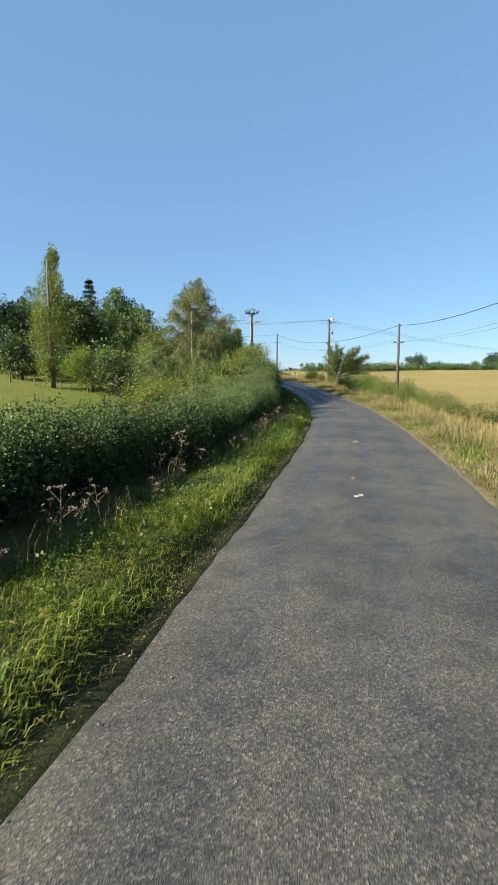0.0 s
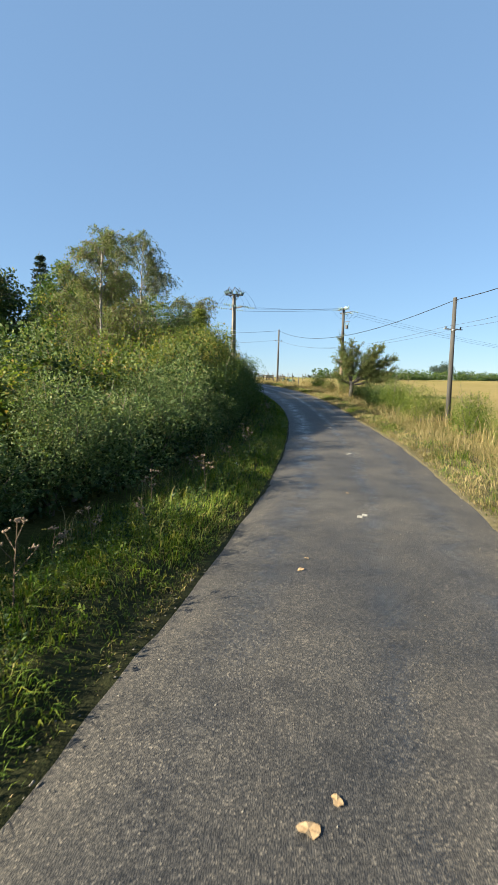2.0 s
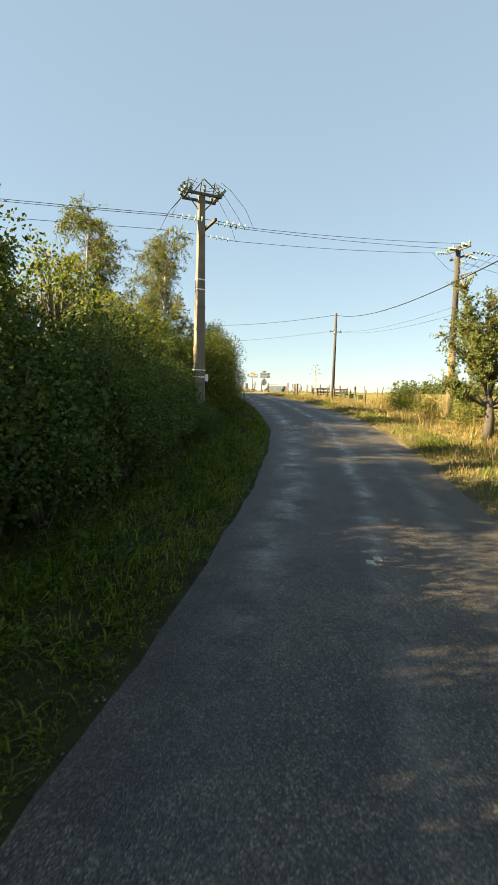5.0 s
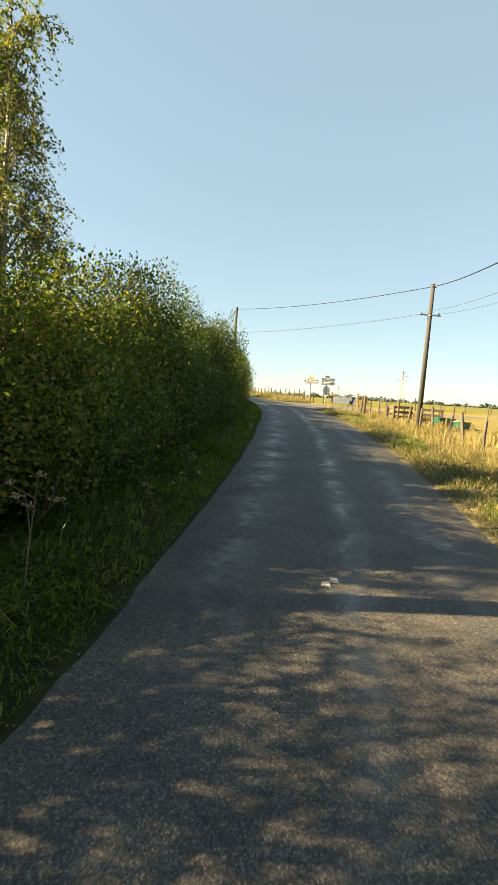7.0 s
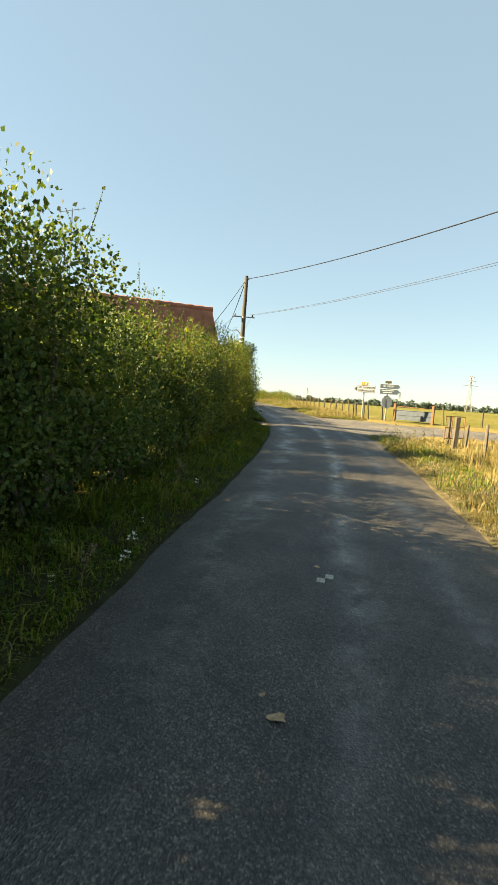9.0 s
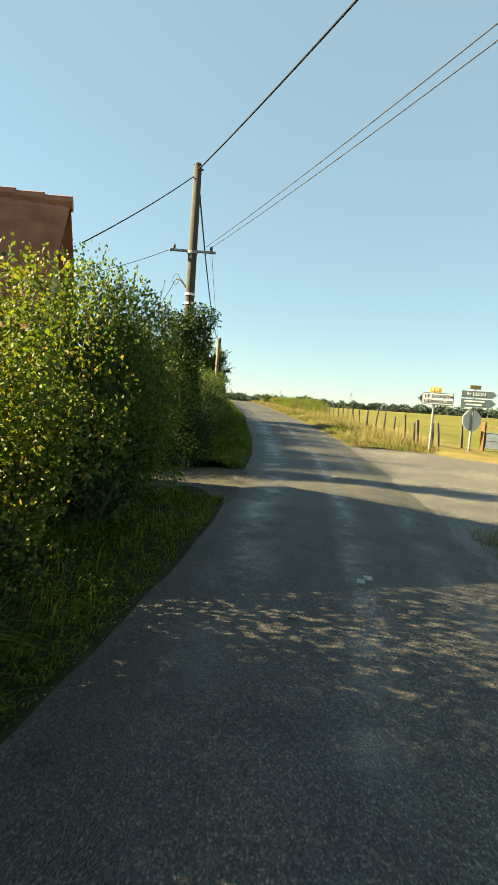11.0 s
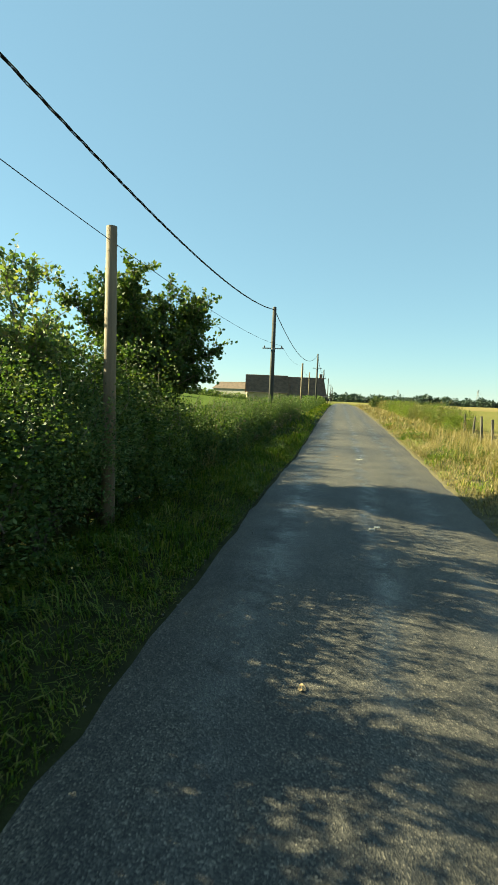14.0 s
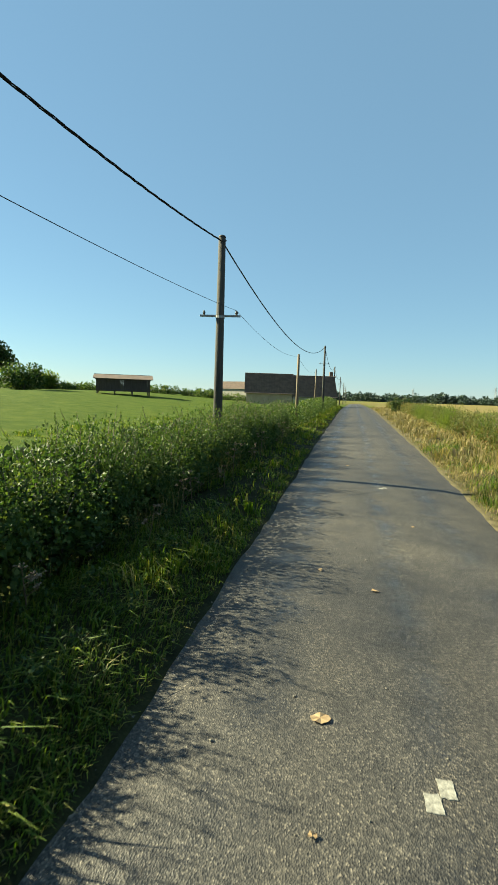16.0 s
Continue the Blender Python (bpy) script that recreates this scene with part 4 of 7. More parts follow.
def big_oak(place, H, W, seed, leaf=LEAF_DARK, label="broad dark green oak behind the pasture", n=13000, size=0.25, name="oak"):
    rng = np.random.default_rng(seed)
    low = H < 7.5
    crown = round_crown(rng, (0, 0, H * (0.47 if low else 0.52)), (W, W, H * 0.46), 32, W * 0.42, n, low)
    tr = ([(0, 0, -0.1), (0.1, 0, H * 0.3), (0.0, 0.1, H * 0.7)], [0.035 * H, 0.028 * H, 0.012 * H])
    return tree(name, label, place, tr, crown, leaf, BARK, size, 0.36, seed)


def fir(place, H, seed, needle=LEAF_FIR, label="dark conifer with a pointed top among oaks", spread=0.26, size=0.34):
    rng = np.random.default_rng(seed)
    root = thing("fir", place, label=label, category="tree")
    part("trunk", tube([(0, 0, -0.1), (0, 0, H)], [0.2, 0.02], 8), BARK, root)
    P, D = [], []
    for h in np.arange(0.15, 0.98, 0.05):
        for a in np.arange(0, 6.28, 0.55):
            a += rng.uniform(-0.2, 0.2)
            ln = H * spread * (1.02 - h) * rng.uniform(0.7, 1.15) + 0.15
            m = 26 if size > 0.3 else 44
            f = rng.uniform(0.1, 1, m)
            d = np.array((math.cos(a), math.sin(a), -0.25))
            P.append(np.array((0, 0, h * H)) + d * (ln * f)[:, None] + rng.normal(size=(m, 3)) * 0.10)
            D.append(d + rng.normal(size=(m, 3)) * 0.7)
    P, D = np.concatenate(P), np.concatenate(D)
    v, f = leaf_mesh(P, D, size * rng.uniform(0.7, 1.2, len(P)), 0.16, rng)
    sheet("crown", v, f, needle, root)
    return root


def ground_at(x, y, dz=0.0):
    return (x, y, gz(x, y) + dz)


birch(ground_at(-4.4, 40.0), 8.5, 101, "slender birch with browning leaves above the hedge")
birch(ground_at(-5.0, 44.3), 9.0, 102, "tall weeping birch above the hedge")
birch(ground_at(-4.9, 49.5), 10.2, 103, "slender birch with browning leaves above the hedge")
birch(ground_at(-2.9, 64.8), 8.2, 104, "tall weeping birch above the hedge")
birch(spot(61.5, 8.6), 7.6, 107, "tall weeping birch above the hedge")
big_oak(spot(58.2, 8.6), 6.2, 2.2, 127, LEAF_HAZEL, "round green tree behind the power pole", 7000, 0.11, "ash")
big_oak(spot(64.5, 8.2), 6.0, 2.0, 128, LEAF_HEDGE, "round green tree behind the power pole", 6500, 0.11, "ash")
fir(ground_at(-1.1, 49.5), 6.3, 105, LEAF_POPLAR, "green conifer with a pointed top above the hedge", 0.30, 0.16)
poplar(ground_at(-17.2, 44.6), 11.6, 106, 1.7)
poplar(ground_at(-28.5, 57.0), 11.0, 108, 1.1)
fir(ground_at(-23.3, 76.0), 13.6, 109)
big_oak(ground_at(-16.7, 67.5), 11.3, 3.4, 110)
big_oak(ground_at(-12.8, 58.0), 8.2, 3.2, 111, LEAF_HEDGE)
big_oak(ground_at(-19.5, 58.0), 9.2, 3.6, 112, LEAF_HEDGE)
big_oak(ground_at(-26.5, 62.0), 9.5, 4.2, 113)
big_oak(ground_at(-33.0, 60.0), 11.5, 4.8, 114)
big_oak(ground_at(-9.5, 52.0), 6.6, 2.6, 115, LEAF_HEDGE, "round green tree behind the hedge", 6000, 0.20, "ash")
big_oak(ground_at(-22.5, 50.5), 5.2, 2.6, 119, LEAF_HEDGE, "low dark tree at the pasture's edge", 5000, 0.22, "maple")
big_oak(ground_at(-13.6, 44.0), 4.0, 2.3, 116, LEAF_LIME, "bright green young robinia at the pasture's edge", 6500, 0.15, "robinia")
big_oak(ground_at(-11.0, 42.3), 4.0, 2.3, 117, LEAF_HEDGE, "round green tree behind the hedge", 6000, 0.16, "ash")
big_oak(ground_at(-4.6, 43.5), 5.4, 2.0, 121, LEAF_HAZEL, "round green tree behind the hedge", 6500, 0.13, "ash")
big_oak(ground_at(-4.0, 48.8), 6.4, 2.2, 122, LEAF_HAZEL, "round green tree behind the hedge", 7500, 0.13, "ash")
big_oak(ground_at(-2.0, 49.3), 5.2, 1.8, 123, LEAF_BRAMBLE, "round browning tree behind the hedge", 6000, 0.11, "maple")
big_oak(ground_at(-8.6, 47.0), 7.0, 2.6, 124, LEAF_HAZEL, "round green tree behind the hedge", 7000, 0.16, "ash")
big_oak(ground_at(-1.5, 47.6), 6.0, 1.7, 129, LEAF_HAZEL, "round green tree behind the hedge", 7000, 0.11, "ash")
big_oak(ground_at(-3.4, 42.2), 6.4, 1.9, 125, LEAF_HAZEL, "round green tree behind the hedge", 7000, 0.12, "ash")
big_oak(ground_at(-3.0, 46.6), 7.0, 2.1, 126, LEAF_WILLOW, "grey-green willow behind the hedge", 8000, 0.12, "willow")
big_oak(ground_at(-7.6, 41.5), 4.6, 2.0, 118, LEAF_WILLOW, "grey-green willow behind the hedge", 6000, 0.13, "willow")


def apple_tree():
    rng = np.random.default_rng(120)
    br = limbs_into(rng, (0, 0, 1.15), (-0.15, 0, 2.0), (-0.45, 0.1, 3.75), (1.15, 0.95, 2.15), 22, 0.034)
    br += limbs_into(rng, (0.05, 0, 1.1), (0.9, 0, 1.8), (1.85, -0.1, 3.6), (1.2, 0.9, 1.75), 17, 0.034)
    br += limbs_into(rng, (0.05, 0, 1.0), (1.6, 0, 1.35), (3.0, 0.1, 1.7), (0.9, 0.7, 0.55), 7, 0.034)
    br += limbs_into(rng, (0.05, 0, 1.1), (2.0, 0, 2.1), (3.4, 0.0, 2.9), (0.7, 0.5, 0.5), 4, 0.04)
    br += limbs_into(rng, (0, 0, 1.0), (-0.7, 0, 1.5), (-1.25, 0.0, 2.1), (0.5, 0.5, 0.7), 4, 0.04)
    tr = ([(0, 0, -0.1), (0.05, 0.02, 0.6), (-0.02, 0.0, 1.35)], [0.19, 0.15, 0.12])
    return twig_tree("apple_tree", "old gnarled two-lobed apple tree by the pole", ground_at(10.25, 59.3, 0.0), tr, br, LEAF_BIRCH, BARK_GREY, 0.07, 0.36, 120, 16, 0.5, 28, 0.3)


apple_tree()


def lane_tree(name, label, s, d, H, W, leaf, seed, n=30, low=0.3, per_m=13, ln=0.5, lift=0.3, leaves=24, size=0.085):
    rng = np.random.default_rng(seed)
    br = limbs_into(rng, (0, 0, H * 0.28), (0, 0, H * 0.45), (0, 0, H * (low + 1) / 2), (W, W, H * (1 - low) / 2), n, 0.05)
    tr = ([(0, 0, -0.1), (0.05, 0, H * 0.2), (0.0, 0.0, H * 0.36)], [0.13, 0.10, 0.08])
    return twig_tree(name, label, spot(s, d), tr, br, leaf, BARK, size, 0.36, seed, per_m, ln, leaves, lift)


lane_tree("oak", "small spreading oak above the field hedge", 114.0, 4.3, 4.75, 1.85, LEAF_DARK, 130, 44, 0.28, 16, 0.45, 0.3, 30)
lane_tree("ash", "light green young tree in the hedge", 110.6, 5.2, 4.5, 1.5, LEAF_WILLOW, 131, 26, 0.3, 10, 0.5, 0.3, 18)
lane_tree("blackthorn", "tall loose blackthorn with upright bare-tipped shoots", 101.4, 4.8, 4.9, 1.0, LEAF_HEDGE, 132, 16, 0.2, 6, 0.6, 0.9, 9, 0.06)
lane_tree("blackthorn", "tall loose blackthorn with upright bare-tipped shoots", 105.4, 4.7, 4.5, 1.2, LEAF_HEDGE, 133, 16, 0.2, 6, 0.6, 0.9, 9, 0.06)
lane_tree("blackthorn", "tall loose blackthorn with upright bare-tipped shoots", 107.4, 4.9, 4.7, 1.0, LEAF_HEDGE, 134, 14, 0.2, 6, 0.6, 0.9, 9, 0.06)


def ivy_pillar():
    """Ivy that has climbed the foot of the pole."""
    rng = np.random.default_rng(140)
    C, R, N = [], [], []
    for h in np.arange(0.2, 3.6, 0.16):
        w = 0.62 + 0.22 * math.sin(h * 2.1) - 0.10 * max(h - 2.8, 0)
        for _ in range(3):
            a = rng.uniform(0, 6.283)
            C.append((w * 0.55 * math.cos(a), w * 0.55 * math.sin(a), h))
            R.append((w * 0.55, w * 0.55, 0.3))
            N.append(260)
    P, D = clump_leaves(C, R, N, rng, -0.1)
    root = thing("ivy", ground_at(-9.25, 92.15), label="dense dark ivy column round the foot of a pole", category="ivy")
    part("stems", tube([(0.1, 0.1, 0), (0.12, 0.0, 1.6), (0.05, -0.1, 3.3)], [0.05, 0.04, 0.01], 6), BARK, root)
    v, f = leaf_mesh(P, D, 0.062 * rng.uniform(0.6, 1.2, len(P)), 0.42, rng)
    sheet("foliage", v, f, LEAF_IVY, root)


ivy_pillar()


# ---- poles, cables ----
def wood_pole(place, H, label, material=WOOD_POLE, r=0.125, lean=(0, 0), arm=None, arm_turn=0.0, cap=True, band=False):
    root = thing("utility_pole", place, label=label, category="pole", group="poles along the lane")
    top = (lean[0], lean[1], H)
    part("shaft", tube([(0, 0, -0.3), (lean[0] * 0.5, lean[1] * 0.5, H / 2), top], [r, r * 0.86, r * 0.70], 12), material, root, smooth=True)
    if cap:
        part("cap", tube([(top[0], top[1], H - 0.005), (top[0], top[1], H + 0.035)], [r * 0.76, r * 0.55], 12), STEEL_DARK, root)
        bm = tube([(top[0], top[1], H - 0.14), (top[0] + 0.16, top[1], H - 0.12)], 0.018, 6)
        part("cable_clamp", bm, STEEL_DARK, root)
    if arm:
        f = arm / H
        ax, ay = lean[0] * f, lean[1] * f
        bar = part("crossarm", bm_box((1.05, 0.06, 0.05), (ax, ay, arm), (0, 0, arm_turn), 0.006), STEEL, root)
        ca, sa = math.cos(radians(arm_turn)), math.sin(radians(arm_turn))
        for k in (-0.42, 0.42):
            part("insulator", tube([(ax + ca * k, ay + sa * k, arm + 0.02), (ax + ca * k, ay + sa * k, arm + 0.07), (ax + ca * k, ay + sa * k, arm + 0.13)], [0.018, 0.038, 0.022], 8), STEEL_DARK, bar)
        part("strap", tube([(ax, ay, arm - 0.06), (ax, ay, arm + 0.0)], r * 0.92, 12), STEEL, root)
    if band:
        for h in band:
            part("strap", tube([(lean[0] * h / H, lean[1] * h / H, h), (lean[0] * h / H, lean[1] * h / H, h + 0.05)], r * 0.98, 12), BAND, root)
    return root


def sagging(a, b, sag, n=22):
    a, b = Vector(a), Vector(b)
    return [a.lerp(b, i / n) - Vector((0, 0, 4 * sag * (i / n) * (1 - i / n))) for i in range(n + 1)]


def cable(a, b, sag, r, label, material=CABLE, group="overhead cables"):
    ob = part("overhead_cable", tube(sagging(a, b, sag), r, 5), material)
    return tagged(ob, label, "cable", group)


def twisted(a, b, sag, label):
    """A thick bundle of twisted conductors."""
    pts = sagging(a, b, sag, 150)
    bm = bmesh.new()
    for ph in (0, 2.1, 4.2):
        q = [p + Vector((math.cos(i * 0.9 + ph) * 0.011, math.sin(i * 0.9 + ph) * 0.011, math.sin(i * 0.9 + ph) * 0.011)) for i, p in enumerate(pts)]
        tube(q, 0.0105, 4, bm, cap=False)
    ob = part("overhead_cable", bm, CABLE)
    return tagged(ob, label, "cable", "overhead cables")


Z_A, Z_B, Z_C, Z_D = gz(12.18, 41.43), gz(4.46, 82.4), gz(10.6, 68.0), gz(-9.24, 92.2)
wood_pole((12.18, 41.43, Z_A), 6.52 - Z_A, "weathered wooden utility pole among bushes beside the straw field", arm=5.07 - Z_A, arm_turn=20)
wood_pole((8.6, -3.0, gz(8.6, -3.0)), 6.6, "weathered wooden utility pole beside the straw field", arm=5.2, arm_turn=20)
wood_pole((4.46, 82.4, Z_B), 9.34 - Z_B, "grey wooden utility pole in dry grass by a fence", lean=(0.05, 0.0), arm=7.95 - Z_B, arm_turn=25)
pole_d = wood_pole((-9.24, 92.2, Z_D), 10.06 - Z_D, "tall wooden utility pole with ivy round its foot", arm=8.18 - Z_D, arm_turn=33, r=0.128, band=(4.05, 3.85))
part("bracket", tube([(-0.13, 0.0, 4.25), (-0.28, -0.02, 4.42), (-0.42, -0.02, 4.45)], 0.022, 6), STEEL_DARK, pole_d)
Z_E, Z_F, Z_H, Z_G = gz(-16.3, 103.3), gz(-27.06, 118.5), gz(-36.4, 132.5), gz(-48.6, 150.6)
wood_pole((-16.3, 103.3, Z_E), 7.79 - Z_E, "plain brown wooden pole standing in the hedge", WOOD_PALE, 0.10, cap=False)
wood_pole((-27.06, 118.5, Z_F), 10.05 - Z_F, "tall grey wooden utility pole rising from a low hedge", arm=8.08 - Z_F, arm_turn=42, r=0.13)
wood_pole((-36.4, 132.5, Z_H), 8.6 - Z_H, "plain brown wooden pole behind the low hedge", WOOD_PALE, 0.10, cap=False)
wood_pole((-48.6, 150.6, Z_G), 11.35 - Z_G, "tall grey wooden utility pole rising from a low hedge", arm=9.6 - Z_G, arm_turn=40)
FAR_POLES = []
for s, d, h in ((203, 3.4, 6.8), (240, 3.4, 6.8), (280, 3.4, 6.8), (320, 3.4, 6.8)):
    x, y, z = spot(s, d)
    FAR_POLES.append((x, y, z + h))
    wood_pole((x, y, z), h, "distant wooden utility pole along the lane", arm=h - 1.7, arm_turn=40)
for s, d, h in ((178, 4.6, 5.0), (212, 4.6, 5.0)):
    x, y, z = spot(s, d)
    wood_pole((x, y, z), h, "plain brown wooden pole behind the low hedge", WOOD_PALE, 0.10, cap=False)

TOP = {"z": (8.6, -3.0, gz(8.6, -3.0) + 6.5), "a": (12.18, 41.43, 6.44), "b": (4.46, 82.4, 9.24), "d": (-9.24, 92.2, 9.95), "f": (-27.06, 118.5, 9.95), "g": (-48.6, 150.6, 11.25)}
cable(TOP["z"], TOP["a"], 1.2, 0.017, "black sagging telephone cable between poles")
cable(TOP["a"], TOP["b"], 1.35, 0.017, "black sagging telephone cable between poles")
cable(TOP["b"], TOP["d"], 0.25, 0.016, "black cable crossing over the lane")
twisted(TOP["d"], TOP["f"], 1.15, "thick black twisted cable bundle between poles")
cable(TOP["f"], TOP["g"], 1.5, 0.020, "thick black twisted cable bundle between poles")
last = TOP["g"]
for p in FAR_POLES:
    cable(last, (p[0], p[1], p[2] - 0.1), 1.2, 0.02, "thick black twisted cable bundle between poles")
    last = (p[0], p[1], p[2] - 0.1)
for k in (-0.42, 0.42):
    cable((8.6 + k, -3.0, gz(8.6, -3.0) + 5.3), (12.18 + k, 41.43 + k * 0.3, 5.18), 0.9, 0.006, "thin grey wire between crossarms", WIRE)
    cable((12.18 + k, 41.43 + k * 0.3, 5.18), (4.46 + k * 0.3, 82.4 + k, 8.05), 1.0, 0.006, "thin grey wire between crossarms", WIRE)
    cable((4.46 + k * 0.1, 82.4 + k * 0.2, 8.05), (-9.24 + 0.35 * (1 if k > 0 else 0.7), 92.2 + 0.24 * (1 if k > 0 else 0.7), 8.30), 0.18, 0.006, "thin grey wire crossing over the lane", WIRE)
cable((-8.89, 92.43, 8.30), (-16.3, 103.3, 7.60), 0.15, 0.005, "thin dark wire between poles", CABLE)
cable((-16.3, 103.3, 7.60), (-26.75, 118.78, 8.22), 0.22, 0.005, "thin dark wire between poles", CABLE)
cable((-26.75, 118.78, 8.22), (-36.4, 132.5, 8.5), 0.35, 0.005, "thin dark wire between poles", CABLE)
x, y, z = spot(178, 4.6)
cable((-36.4, 132.5, 8.4), (x, y, z + 4.8), 0.5, 0.005, "thin dark wire between poles", CABLE)
cable((-9.3, 92.2, 9.85), (-8.78, 88.75, 7.3), 0.05, 0.012, "black service cable from the pole to the house", CABLE)
cable((-9.6, 91.97, 8.22), (-8.9, 88.75, 6.75), 0.04, 0.006, "thin service wire from the pole to the house", CABLE)
cable((-9.66, 92.18, Z_D + 4.45), (-10.2, 91.2, 5.6), 0.05, 0.006, "thin service wire from the pole to the house", CABLE)
part("wire_loop", tube([(-0.42 + 0.10 * math.cos(a), -0.02, 4.45 + 0.12 * math.sin(a)) for a in np.linspace(0, 6.28, 14)], 0.006, 4), CABLE, pole_d)


def insulator_string(a, b, parent):
    """Glass discs on a rod."""
    a, b = Vector(a), Vector(b)
    rod = part("insulator_string", tube([a, b], 0.010, 5), STEEL_DARK, parent)
    n = 4
    for i in range(n):
        c = a.lerp(b, 0.25 + 0.5 * i / (n - 1))
        d = (b - a).normalized() * 0.022
        part("disc", tube([c - d, c - d * 0.2, c + d * 0.4], [0.03, 0.085, 0.025], 9), PORCELAIN, rod)
    return rod


def concrete_pole():
    """Square tapered pole of a medium-voltage line with a switch frame on top."""
    z0 = gz(0.35, 59.9)
    H = 9.75 - z0
    root = thing("power_pole", (0.35, 59.9, z0), label="tall square concrete power pole with glass insulators above the hedge", category="pole", turn=35)
    bm = bmesh.new()
    rings = []
    for h, w, d in ((-0.3, 0.225, 0.18), (H * 0.5, 0.168, 0.135), (H, 0.115, 0.092)):
        c = 0.16 * w
        ring = [(w, d - c), (w - c, d), (-w + c, d), (-w, d - c), (-w, -d + c), (-w + c, -d), (w - c, -d), (w, -d + c)]
        rings.append([bm.verts.new((x, y, h)) for x, y in ring])
    for r, q in zip(rings, rings[1:]):
        for k in range(8):
            bm.faces.new((r[k], r[(k + 1) % 8], q[(k + 1) % 8], q[k]))
    bm.faces.new(rings[-1])
    bmesh.ops.recalc_face_normals(bm, faces=bm.faces)
    part("shaft", bm, CONCRETE, root)
    for h in (1.95, 2.2, 3.67, 4.46, 5.1, 5.45):
        f = 1 - h / H
        w, d = 0.115 + 0.108 * f + 0.006, 0.092 + 0.086 * f + 0.006
        part("strap", bm_box((2 * w, 2 * d, 0.045), (0, 0, h), (2, 3 if h > 5 else 0, 0), 0.004), BAND if h in (1.95, 2.2, 5.1, 5.45) else CONCRETE, root)
    part("meter_box", bm_box((0.14, 0.12, 0.26), (0.265, -0.05, 1.92), (0, 0, 0), 0.02), BAND, root)
    # crossarm with dead-end strings on both sides of the pole
    za = 8.67 - z0
    arm = part("crossarm", bm_box((0.10, 2.0, 0.10), (0.20, 0, za), (0, 0, 0), 0.01), STEEL_DARK, root)
    for k in (-0.85, 0.0, 0.85):
        dz = 0.0 if k else 0.22
        for sgn in (-1, 1):
            insulator_string((0.20 + sgn * 0.12, k, za + dz), (0.20 + sgn * 1.5, k, za - 0.03 + dz), root)
            jump = [Vector((0.2 + sgn * 1.5, k, za - 0.05 + dz)), Vector((0.2 + sgn * 1.2, k * 0.9, za + 0.6)), Vector((0.2 + sgn * 0.7, k * 0.7, za + 1.2)), Vector((0.1 + sgn * 0.45, k * 0.6, za + 1.45))]
            part("jumper_wire", tube(jump, 0.008, 4), CABLE, root)
    zt = H - 0.05
    top = part("switch_frame", bm_box((1.3, 0.09, 0.09), (0, -0.32, zt), (0, 0, 0), 0.008), STEEL_DARK, root)
    bm_t = bm_box((1.3, 0.09, 0.09), (0, 0.32, zt), (0, 0, 0), 0.008)
    part("switch_frame", bm_t, STEEL_DARK, root)
    for k in (-0.55, 0.55):
        part("cross_rail", bm_box((0.07, 0.75, 0.07), (k, 0, zt + 0.06), (0, 0, 0), 0.006), STEEL_DARK, root)
    for k in (-0.5, 0.0, 0.5):
        for q in (-0.32, 0.32):
            ins = part("insulator", tube([(k, q, zt + 0.05), (k, q, zt + 0.14), (k, q, zt + 0.20), (k, q, zt + 0.30)], [0.03, 0.075, 0.04, 0.06], 8), PORCELAIN, root)
        part("switch_blade", tube([(k - 0.05, -0.36, zt + 0.28), (k, 0.0, zt + 0.62), (k + 0.05, 0.36, zt + 0.28)], 0.018, 5), STEEL_DARK, root)
    part("arch_bar", tube([(-0.38, 0, zt + 0.05), (0.08, 0, zt + 0.66), (0.52, 0, zt + 0.34), (0.30, 0, zt + 0.05)], 0.026, 6), STEEL_DARK, root)
    for sgn in (-1, 1):
        part("stay", tube([(sgn * 0.10, 0, zt - 0.45), (sgn * 0.52, 0, zt)], 0.022, 5), STEEL_DARK, root)
        for k in (-0.30, 0.0, 0.30):
            q = sgn * 0.62
            part("insulator", tube([(q, k, zt + 0.05), (q + sgn * 0.06, k, zt + 0.13), (q + sgn * 0.10, k, zt + 0.20), (q + sgn * 0.15, k, zt + 0.28)], [0.03, 0.08, 0.045, 0.07], 8), PORCELAIN, root)
            part("lead_wire", tube([(q + sgn * 0.15, k, zt + 0.28), (q * 0.8, k, zt + 0.42), (q * 0.4, k, zt + 0.34)], 0.010, 4), CABLE, root)
    return root


power = concrete_pole()


